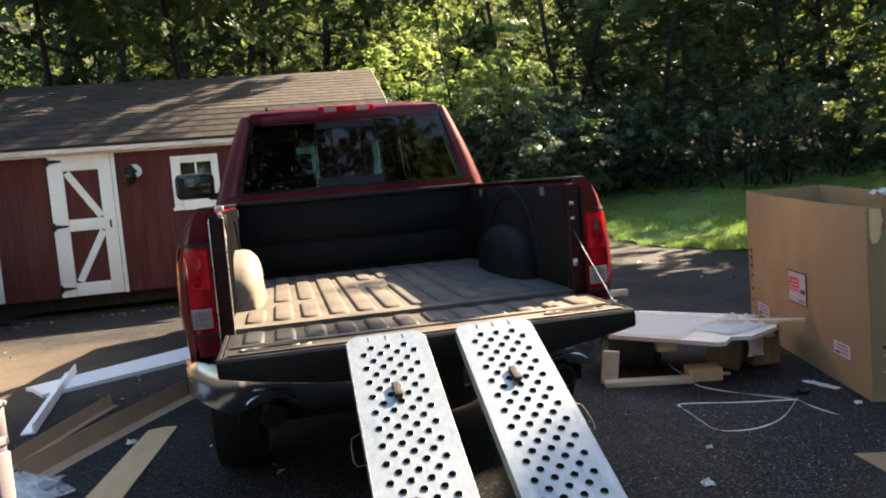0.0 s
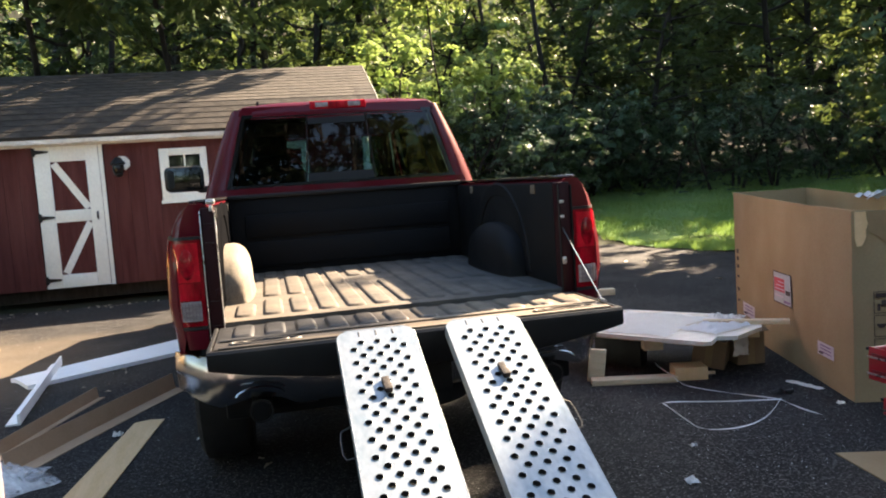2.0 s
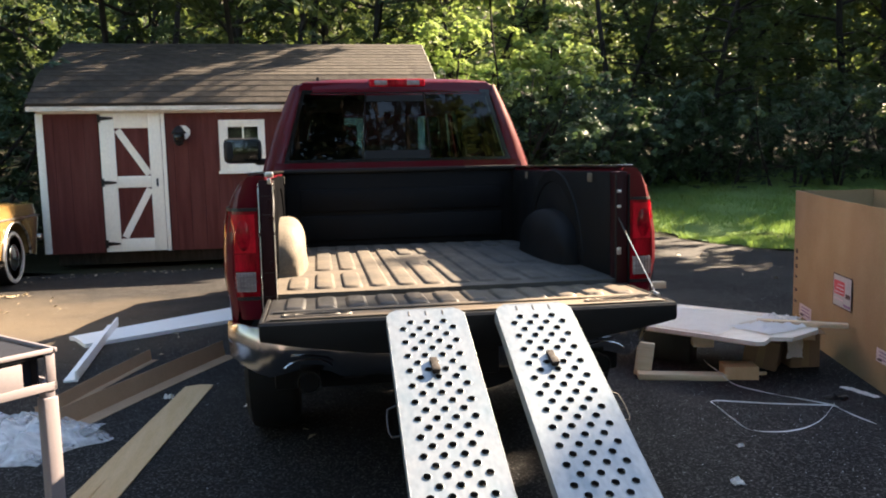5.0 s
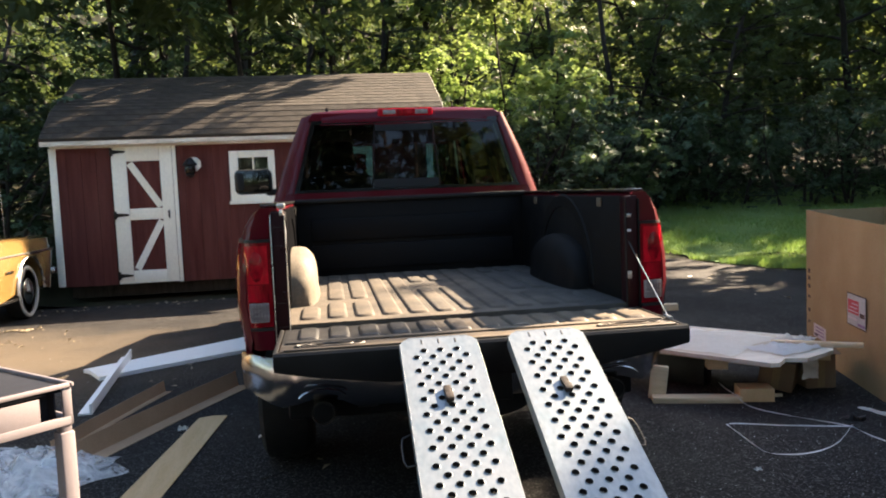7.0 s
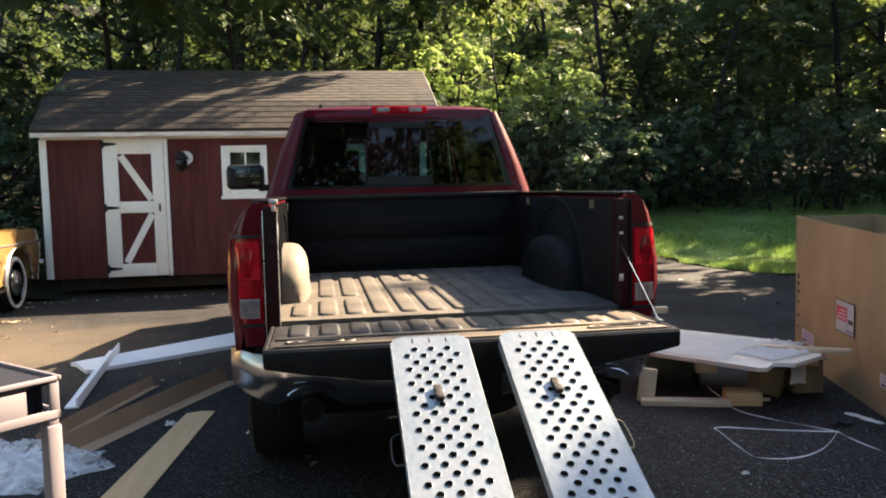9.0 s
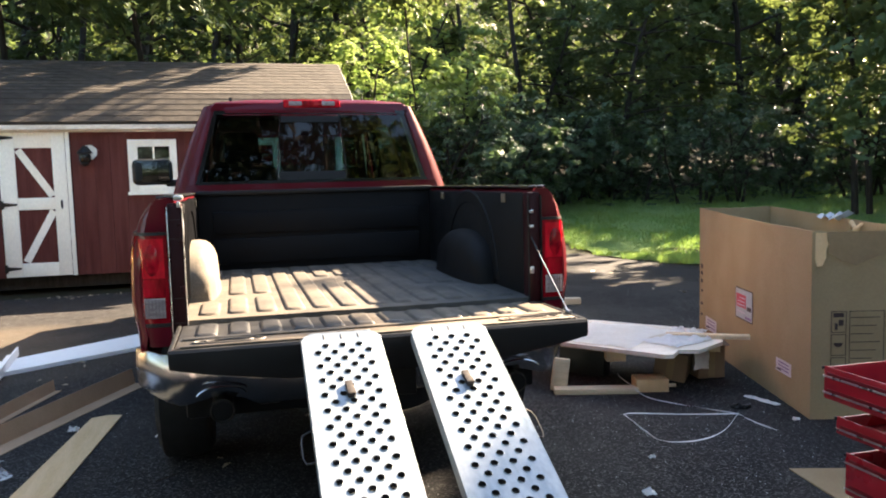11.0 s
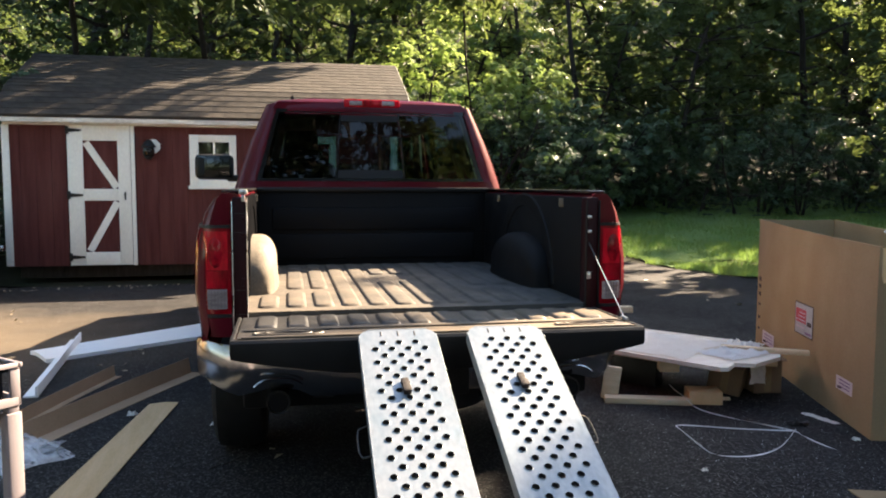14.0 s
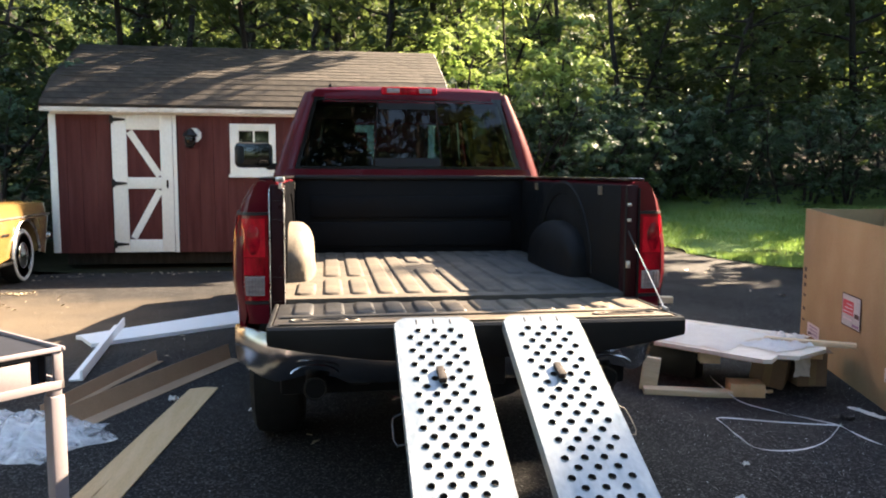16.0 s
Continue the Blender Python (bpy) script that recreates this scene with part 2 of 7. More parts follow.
gate_dust_sun(DUST_EDGE)
CHROME = material("chrome", (0.50, 0.50, 0.51), 0.2, 1.0, second=(0.48, 0.47, 0.46), scale=5, amount=0.4, fine=300, bump=0.02)
STEEL = material("galvanised_steel", (0.325, 0.345, 0.355), 0.40, 0.55, second=(0.16, 0.215, 0.26), scale=8, amount=0.85, fine=38, bump=0.05, spread=0.10, grain=(1.6, 0.8, 1))
DARK_STEEL = material("dark_steel", (0.05, 0.048, 0.046), 0.5, 0.7, scale=7, fine=120, bump=0.2)
# the truck's red darkened, so the jambs' shade is put into the colour
SHADED_RED = material("shaded_red_paint", (0.020, 0.0015, 0.003), 0.5, second=(0.014, 0.0012, 0.0025), scale=5, fine=300, bump=0.05, specular=0.2)
RUST = material("rusty_steel", (0.024, 0.017, 0.015), 0.85, 0.1, second=(0.012, 0.009, 0.008), scale=40, fine=200, bump=0.5)
RUBBER = material("tyre_rubber", (0.010, 0.010, 0.0105), 0.8, second=(0.018, 0.017, 0.016), scale=9, fine=200, bump=0.3, specular=0.25)
RED_LENS = material("red_lens", (0.60, 0.008, 0.022), 0.08, second=(0.34, 0.004, 0.012), scale=9, amount=1.0, fine=60, bump=0.06, specular=0.25, grain=(3, 1, 1))
DARK_LENS = material("dark_red_lens", (0.50, 0.007, 0.020), 0.08, second=(0.10, 0.002, 0.004), scale=7, amount=1.0, fine=60, bump=0.06, specular=0.25, grain=(3, 1, 0.6))
CLEAR_LENS = material("clear_lens", (0.36, 0.31, 0.31), 0.15, second=(0.18, 0.14, 0.14), scale=30, amount=0.8, fine=300, bump=0.4, grain=(1, 1, 4), coat=0.5)
LENS_RIM = material("deep_red_lens", (0.24, 0.004, 0.010), 0.08, second=(0.13, 0.002, 0.006), scale=9, amount=1.0, fine=60, bump=0.06, specular=0.25)
BOWL = material("dark_bulb_bowl", (0.40, 0.006, 0.016), 0.10, second=(0.08, 0.002, 0.004), scale=26, amount=1.0, fine=90, bump=0.05, specular=0.3)
LENS_RIB = material("lens_rib", (0.25, 0.20, 0.20), 0.2, fine=200, bump=0.0)
RAIL = material("glossy_black_rail", (0.010, 0.010, 0.011), 0.22, second=(0.02, 0.019, 0.018), scale=8, amount=0.6, fine=300, bump=0.05, specular=0.6)
TINTED = glass_material("tinted_glass", (0.42, 0.98, 0.92), 0.125)
FRIT = material("black_glazing_band", (0.004, 0.004, 0.0045), 0.12, scale=8, fine=300, bump=0.0, second=(0.006, 0.006, 0.006), specular=0.5)
CLEAR = glass_material("clear_glass", (0.9, 1.0, 0.95), 0.85)
MIRROR = material("mirror_glass", (0.055, 0.06, 0.06), 0.02, 1.0, bump=0, spread=0.01)
SEAT = material("seat_cloth", (0.011, 0.011, 0.012), 0.9, scale=12, fine=300, bump=0.3)
RED_SIDING = material("red_stained_siding", (0.098, 0.0165, 0.0125), 0.75, second=(0.072, 0.0125, 0.0098), scale=2.2, amount=0.9, fine=45, bump=0.3, grain=(6, 6, 0.5), vary=0.03, spread=0.16)
WHITE_TRIM = material("white_painted_wood", (0.92, 0.91, 0.81), 0.6, second=(0.84, 0.82, 0.73), scale=4, amount=0.6, fine=60, bump=0.15, grain=(1, 1, 0.4), spread=0.06)
OLD_WHITE = material("weathered_white_trim", (0.88, 0.86, 0.79), 0.7, second=(0.44, 0.40, 0.32), scale=3.5, amount=0.7, fine=30, bump=0.25, grain=(0.6, 1, 2.5), spread=0.14)
SHINGLE = material("asphalt_shingle", (0.044, 0.035, 0.027), 0.95, second=(0.027, 0.0225, 0.018), scale=7, amount=0.8, fine=190, bump=0.6, vary=0.22, spread=0.3)
BLACK_IRON = material("black_iron", (0.014, 0.014, 0.014), 0.5, 0.4, fine=200, bump=0.2)
CARDBOARD = material("cardboard", (0.300, 0.214, 0.114), 0.85, second=(0.255, 0.178, 0.092), scale=2.5, amount=0.7, fine=70, bump=0.12, grain=(1, 1, 1), spread=0.05)
CARD_TAPE = material("brown_packing_tape", (0.235, 0.155, 0.080), 0.4, second=(0.20, 0.13, 0.065), scale=7, amount=0.7, fine=50, bump=0.1, spread=0.06)
CARD_DARK = material("brown_cardboard", (0.25, 0.165, 0.10), 0.85, second=(0.20, 0.13, 0.075), scale=4, amount=0.7, fine=70, bump=0.12, spread=0.06)
CARD_STRIP = material("folded_cardboard", (0.40, 0.27, 0.17), 0.85, second=(0.34, 0.225, 0.135), scale=4, amount=0.7, fine=70, bump=0.12, spread=0.06)
CARD_PALE = material("pale_fibreboard", (0.68, 0.46, 0.245), 0.75, second=(0.60, 0.395, 0.20), scale=5, amount=0.6, fine=50, bump=0.08, grain=(4, 0.5, 1), spread=0.07)
PRINT = material("black_print", (0.05, 0.03, 0.025), 0.8, fine=90, bump=0)
LABEL_GREY = material("label_paper", (0.40, 0.42, 0.43), 0.5, second=(0.33, 0.35, 0.37), scale=14, fine=90, bump=0.02)
LABEL_RED = material("label_red_ink", (0.50, 0.05, 0.07), 0.5, fine=90, bump=0)
LABEL_PINK = material("sticker_paper", (0.56, 0.49, 0.53), 0.5, second=(0.48, 0.42, 0.47), scale=30, fine=90, bump=0)
LABEL_INK = material("sticker_ink", (0.22, 0.12, 0.26), 0.5, fine=90, bump=0)
PINE = material("pine_board", (0.70, 0.57, 0.38), 0.7, second=(0.58, 0.44, 0.26), scale=3, amount=0.7, fine=25, bump=0.15, grain=(1.0, 9, 9), spread=0.1)
PLYWOOD = material("plywood", (0.80, 0.74, 0.63), 0.7, second=(0.68, 0.60, 0.47), scale=3, amount=0.7, fine=25, bump=0.12, grain=(1.2, 7, 7), spread=0.1)
FOAM = material("white_foam", (0.92, 0.91, 0.89), 0.8, second=(0.86, 0.85, 0.84), scale=9, amount=0.5, fine=150, bump=0.25, spread=0.05)
PAPER = material("white_sheet", (0.96, 0.94, 0.88), 0.6, second=(0.90, 0.87, 0.80), scale=8, amount=0.7, fine=40, bump=0.12, spread=0.04)
STRAP = material("white_strapping", (0.80, 0.80, 0.81), 0.4, fine=90, bump=0.05)
CART_GREY = material("pale_cart_plastic", (0.225, 0.197, 0.21), 0.55, second=(0.185, 0.162, 0.175), scale=6, amount=0.5, fine=200, bump=0.1, spread=0.05)
CART_TRAY = material("dark_tray_plastic", (0.011, 0.013, 0.020), 0.8, second=(0.016, 0.018, 0.025), scale=6, fine=200, bump=0.15, specular=0.2)
CHEST_RED = material("red_enamel", (0.36, 0.012, 0.022), 0.3, second=(0.30, 0.010, 0.018), scale=4, amount=0.5, fine=500, bump=0.03, coat=0.6, spread=0.05)
CHEST_DARK = material("dark_red_enamel", (0.16, 0.008, 0.012), 0.3, second=(0.12, 0.006, 0.010), scale=4, amount=0.5, fine=500, bump=0.03, coat=0.4, spread=0.05)
ALUMINIUM = material("brushed_aluminium", (0.70, 0.69, 0.68), 0.3, 0.9, second=(0.55, 0.54, 0.53), scale=6, fine=160, bump=0.08, grain=(0.3, 4, 4))
WHITEWALL = material("whitewall_rubber", (0.55, 0.50, 0.43), 0.7, second=(0.42, 0.37, 0.31), scale=12, amount=0.8, fine=120, bump=0.1)
HUBCAP = material("polished_hubcap", (0.78, 0.75, 0.71), 0.16, 0.95, second=(0.5, 0.47, 0.42), scale=6, amount=0.5, fine=200, bump=0.02)
GOLD_PAINT = material("gold_car_paint", (0.205, 0.125, 0.042), 0.25, second=(0.17, 0.105, 0.035), scale=3, amount=0.5, fine=700, bump=0.02, coat=0.9, spread=0.06)
DRY_LEAF = material("dry_leaf", (0.40, 0.34, 0.24), 0.8, second=(0.25, 0.19, 0.12), scale=20, fine=120, bump=0.2, island=0.35)
BARK = material("bark", (0.026, 0.021, 0.017), 0.95, second=(0.014, 0.012, 0.010), scale=5, amount=0.9, fine=28, bump=0.9, grain=(3, 3, 0.5), spread=0.4)
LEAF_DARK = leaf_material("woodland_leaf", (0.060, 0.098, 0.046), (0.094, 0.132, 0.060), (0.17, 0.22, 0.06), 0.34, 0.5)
LEAF_DEEP = leaf_material("evergreen_leaf", (0.014, 0.026, 0.016), (0.022, 0.036, 0.021), (0.03, 0.04, 0.02), 0.2, 0.6)
LEAF_MID = leaf_material("edge_leaf", (0.040, 0.072, 0.034), (0.066, 0.100, 0.046), (0.13, 0.18, 0.05), 0.32, 0.5)
LEAF_GREY = leaf_material("hedge_leaf", (0.044, 0.080, 0.047), (0.070, 0.112, 0.065), (0.09, 0.15, 0.055), 0.26, 0.5)
# Lighter than the other leaves; the saplings' sunlight is put into this colour.
LEAF_BRIGHT = leaf_material("sunlit_leaf", (0.185, 0.265, 0.095), (0.275, 0.355, 0.145), (0.42, 0.55, 0.15), 0.36, 0.5)


# ---- mesh helpers ----
def thing(name, x=0.0, y=0.0, z=0.0, rz=0.0, label="", category="", group="", rx=0.0, ry=0.0):
    """An empty at a thing's base, which carries its parts."""
    ob = new(name)
    ob.empty_display_size = 0.1
    ob.matrix_world = pose(x, y, z, rx, ry, rz)
    return tagged(ob, label, category, group)


def finish(me, mat, smooth=35.0):
    me.materials.append(mat)
    if smooth:
        me.polygons.foreach_set("use_smooth", [True] * len(me.polygons))
        me.set_sharp_from_angle(angle=radians(smooth))
    me.update()
    return me


def part(name, bm, mat, parent=None, label="", smooth=35.0, kind=""):
    """Links a bmesh as one mesh object under a thing or a part."""
    bmesh.ops.recalc_face_normals(bm, faces=bm.faces)
    me = bpy.data.meshes.new(name)
    bm.to_mesh(me)
    bm.free()
    ob = new(name, finish(me, mat, smooth))
    ob.parent = parent
    return tagged(ob, label, kind=kind)


def shared(name, me, m, parent=None):
    ob = new(name, me)
    ob.parent = parent
    ob.matrix_basis = m
    return ob


def solid(name, bm, mat, label, category, group="", smooth=35.0, at=None, kind=""):
    """A thing of one mesh."""
    ob = part(name, bm, mat, None, "", smooth)
    if at is not None:
        ob.matrix_world = at
    return tagged(ob, label, category, group, kind)


def block(x0, x1, y0, y1, z0, z1, bevel=0.0, bm=None, segments=2, m=None):
    bm = bm or bmesh.new()
    made = bmesh.ops.create_cube(bm, size=1.0)["verts"]
    bmesh.ops.transform(bm, matrix=Matrix.Translation(((x0 + x1) / 2, (y0 + y1) / 2, (z0 + z1) / 2)) @ Matrix.Diagonal((x1 - x0, y1 - y0, z1 - z0, 1)), verts=made)
    if bevel:
        edges = list({e for v in made for e in v.link_edges})
        made = bmesh.ops.bevel(bm, geom=edges, offset=bevel, segments=segments, affect="EDGES", profile=0.5)["verts"]
        made = list({v for v in made})
    if m is not None:
        seen = set(made)
        bmesh.ops.transform(bm, matrix=m, verts=list(seen))
    return bm


def loft(rings, cap=True, closed=True, bm=None):
    """Skins rings of equally many points."""
    bm = bm or bmesh.new()
    rows = [[bm.verts.new(p) for p in ring] for ring in rings]
    n = len(rows[0])
    for a, b in zip(rows, rows[1:]):
        for i in range(n if closed else n - 1):
            j = (i + 1) % n
            bm.faces.new((a[i], a[j], b[j], b[i]))
    if cap and closed:
        bm.faces.new(rows[0][::-1])
        bm.faces.new(rows[-1])
    return bm


def tube(points, radius, sides=8, bm=None, cap=True):
    """A round bar along points; radius may be a list."""
    pts = [Vector(p) for p in points]
    radii = radius if isinstance(radius, (list, tuple)) else [radius] * len(pts)
    rings = []
    for i, p in enumerate(pts):
        d = (pts[min(i + 1, len(pts) - 1)] - pts[max(i - 1, 0)]).normalized()
        a = d.cross(Vector((0, 0, 1)) if abs(d.z) < 0.9 else Vector((1, 0, 0))).normalized()
        b = d.cross(a)
        rings.append([p + radii[i] * (math.cos(k * math.tau / sides) * a + math.sin(k * math.tau / sides) * b) for k in range(sides)])
    return loft(rings, cap, True, bm)


def turned(profile, axis="x", sides=28, bm=None, centre=(0, 0, 0)):
    """A lathe: profile of (radius, along)."""
    c = Vector(centre)
    rings = []
    for r, a in profile:
        ring = []
        for k in range(sides):
            u, v = r * math.cos(k * math.tau / sides), r * math.sin(k * math.tau / sides)
            ring.append(c + Vector({"x": (a, u, v), "y": (u, a, v), "z": (u, v, a)}[axis]))
        rings.append(ring)
    return loft(rings, True, True, bm)


def sheet(points, thick, bm=None):
    """A flat polygon (x, y, z) thickened downwards."""
    bm = bm or bmesh.new()
    top = [bm.verts.new(p) for p in points]
    low = [bm.verts.new((p[0], p[1], p[2] - thick)) for p in points]
    bm.faces.new(top)
    bm.faces.new(low[::-1])
    for i in range(len(top)):
        j = (i + 1) % len(top)
        bm.faces.new((top[j], top[i], low[i], low[j]))
    return bm


def from_arrays(name, verts, faces, mat):
    me = bpy.data.meshes.new(name)
    k = faces.shape[1]
    me.vertices.add(len(verts))
    me.vertices.foreach_set("co", np.asarray(verts, np.float32).ravel())
    me.loops.add(faces.size)
    me.loops.foreach_set("vertex_index", faces.astype(np.int32).ravel())
    me.polygons.add(len(faces))
    me.polygons.foreach_set("loop_start", np.arange(0, faces.size, k, dtype=np.int32))
    me.update(calc_edges=True)
    me.materials.append(mat)
    return me


def leaf_mesh(name, centres, size, mat, rng, flat=0.55, long=1.6, facing=(0.0, 0.0, 1.0)):
    """Small folded leaves round the centres, each of two triangles."""
    n = len(centres)
    up = rng.normal(size=(n, 3)) * flat + np.asarray(facing)
    up /= np.linalg.norm(up, axis=1, keepdims=True)
    ahead = rng.normal(size=(n, 3))
    ahead -= (ahead * up).sum(1, keepdims=True) * up
    ahead /= np.linalg.norm(ahead, axis=1, keepdims=True)
    side = np.cross(up, ahead)
    s = size * rng.uniform(0.6, 1.35, (n, 1))
    base, tip = centres - ahead * s * long / 2, centres + ahead * s * long / 2 - up * s * 0.25
    left, right = centres + side * s / 2 + up * s * 0.12, centres - side * s / 2 + up * s * 0.12
    verts = np.stack([base, left, tip, right], 1).reshape(-1, 3)
    o = np.arange(n)[:, None] * 4
    faces = np.concatenate([o + np.array([[0, 2, 1]]), o + np.array([[0, 3, 2]])], 0)
    return from_arrays(name, verts, faces, mat)


def ground_z(x, y):
    """Level yard, a lawn that rises a little, then a wooded hill."""
    d = math.hypot(max(x - 3.0, 0.0), max(y - 3.0, 0.0))
    if d < 7.5:
        return 0.0
    if d < 16:
        return 0.10 * (d - 7.5)
    if d < 38:
        return 0.85 + 0.085 * (d - 16)
    return 2.72 + 0.44 * (d - 38)


# ---- ground ----
def build_ground():
    xs = [-160, -110, -80, -60, -45, -35] + [x * 2.0 for x in range(-14, 20)] + [42, 50, 65, 90, 130, 160]
    ys = [-120, -80, -50, -30, -20, -14] + [y * 2.0 for y in range(-5, 24)] + [50, 56, 64, 75, 90, 120, 160]
    bm = bmesh.new()
    rng = random.Random(3)
    grid = [[bm.verts.new((x, y, ground_z(x, y) - 0.02 + (rng.uniform(-0.06, 0.06) if math.hypot(x, y) > 24 else 0))) for x in xs] for y in ys]
    for a, b in zip(grid, grid[1:]):
        for i in range(len(xs) - 1):
            bm.faces.new((a[i], a[i + 1], b[i + 1], b[i]))
    ob = part("ground", bm, SOIL, smooth=60)
    tagged(ob, "dark leafy woodland soil rising to a hill", "ground", kind="structure")


EDGE = [(-30, -25), (9.6, -25), (9.6, -4), (9.6, 1.5), (9.4, 3.6), (8.2, 5.3), (6.6, 6.9), (6.05, 8.2), (5.85, 9.4), (5.75, 10.8), (5.2, 12.2), (3.6, 12.9), (2.0, 12.4), (1.7, 9.5), (1.6, 8.15), (-4.8, 8.12), (-5.6, 8.9), (-9, 9.3), (-30, 9.4)]


def build_driveway():
    rng = random.Random(4)
    pts = []
    for (x0, y0), (x1, y1) in zip(EDGE, EDGE[1:] + EDGE[:1]):
        n = max(1, int(math.hypot(x1 - x0, y1 - y0) / 0.35)) if max(abs(x0), abs(x1)) < 12 and min(y0, y1) > -5 else 1
        for k in range(n):
            f = k / n
            j = 0.035 if n > 1 else 0.0
            x, y = x0 + (x1 - x0) * f + rng.uniform(-j, j), y0 + (y1 - y0) * f + rng.uniform(-j, j)
            pts.append((x, y, 0.0))
    bm = sheet(pts, 0.06)
    bmesh.ops.triangulate(bm, faces=[f for f in bm.faces if len(f.verts) > 4])
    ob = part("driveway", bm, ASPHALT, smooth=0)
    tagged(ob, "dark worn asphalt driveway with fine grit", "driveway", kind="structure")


def in_lawn(x, y):
    """Right of the driveway's edge, up to the hedge."""
    lane = [p for p in EDGE if p[0] > 1.9 and -5 < p[1] < 13 and p != (9.6, -4)]
    if not (1.9 < x < 26 and -3 < y < 24) or math.hypot(x, y) > 22.5:
        return False
    if y > 12.9:
        return True
    for (xa, ya), (xb, yb) in zip(lane, lane[1:]):
        lo, hi = min(ya, yb), max(ya, yb)
        if lo <= y <= hi and hi > lo:
            return x > xa + (xb - xa) * (y - ya) / (yb - ya)
    return False


def build_lawn():
    bm = bmesh.new()
    step = 0.5
    cache = {}

    def vert(i, j):
        if (i, j) not in cache:
            x, y = i * step, j * step
            cache[i, j] = bm.verts.new((x, y, ground_z(x, y) + 0.012))
        return cache[i, j]
    for i in range(4, 50):
        for j in range(-5, 46):
            if all(in_lawn(a * step, b * step) for a, b in ((i, j), (i + 1, j), (i, j + 1), (i + 1, j + 1))):
                bm.faces.new((vert(i, j), vert(i + 1, j), vert(i + 1, j + 1), vert(i, j + 1)))
    ob = part("lawn", bm, LAWN, smooth=60)
    tagged(ob, "mown green lawn beside the asphalt", "lawn", kind="structure")
    rng = np.random.default_rng(5)
    spots = []
    while len(spots) < 90000:
        x, y = rng.uniform(3, 16), rng.uniform(3.5, 20)
        near = math.hypot(x - 6, y - 8)
        if rng.random() < 1.0 / (1 + 0.035 * near * near) and in_lawn(x - 0.12 - 0.1 * math.sin(y * 7), y - 0.06):
            spots.append((x, y, ground_z(x, y)))
    p = np.array(spots)
    n = len(p)
    h = rng.uniform(0.035, 0.125, (n, 1)) * (0.8 + 0.5 * np.sin(p[:, :1] * 2.1) * np.sin(p[:, 1:2] * 1.7))
    a = rng.uniform(0, math.tau, n)
    side = np.stack([np.cos(a), np.sin(a), np.zeros(n)], 1) * rng.uniform(0.005, 0.012, (n, 1))
    lean = np.stack([rng.normal(0, 0.4, n), rng.normal(0, 0.4, n), np.ones(n)], 1)
    verts = np.stack([p - side, p + side, p + lean * h], 1).reshape(-1, 3)
    ob = new("lawn_grass", from_arrays("lawn_grass", verts, np.arange(3 * n).reshape(-1, 3), BLADE))
    tagged(ob, "short green grass blades of the lawn", "grass", kind="stuff")


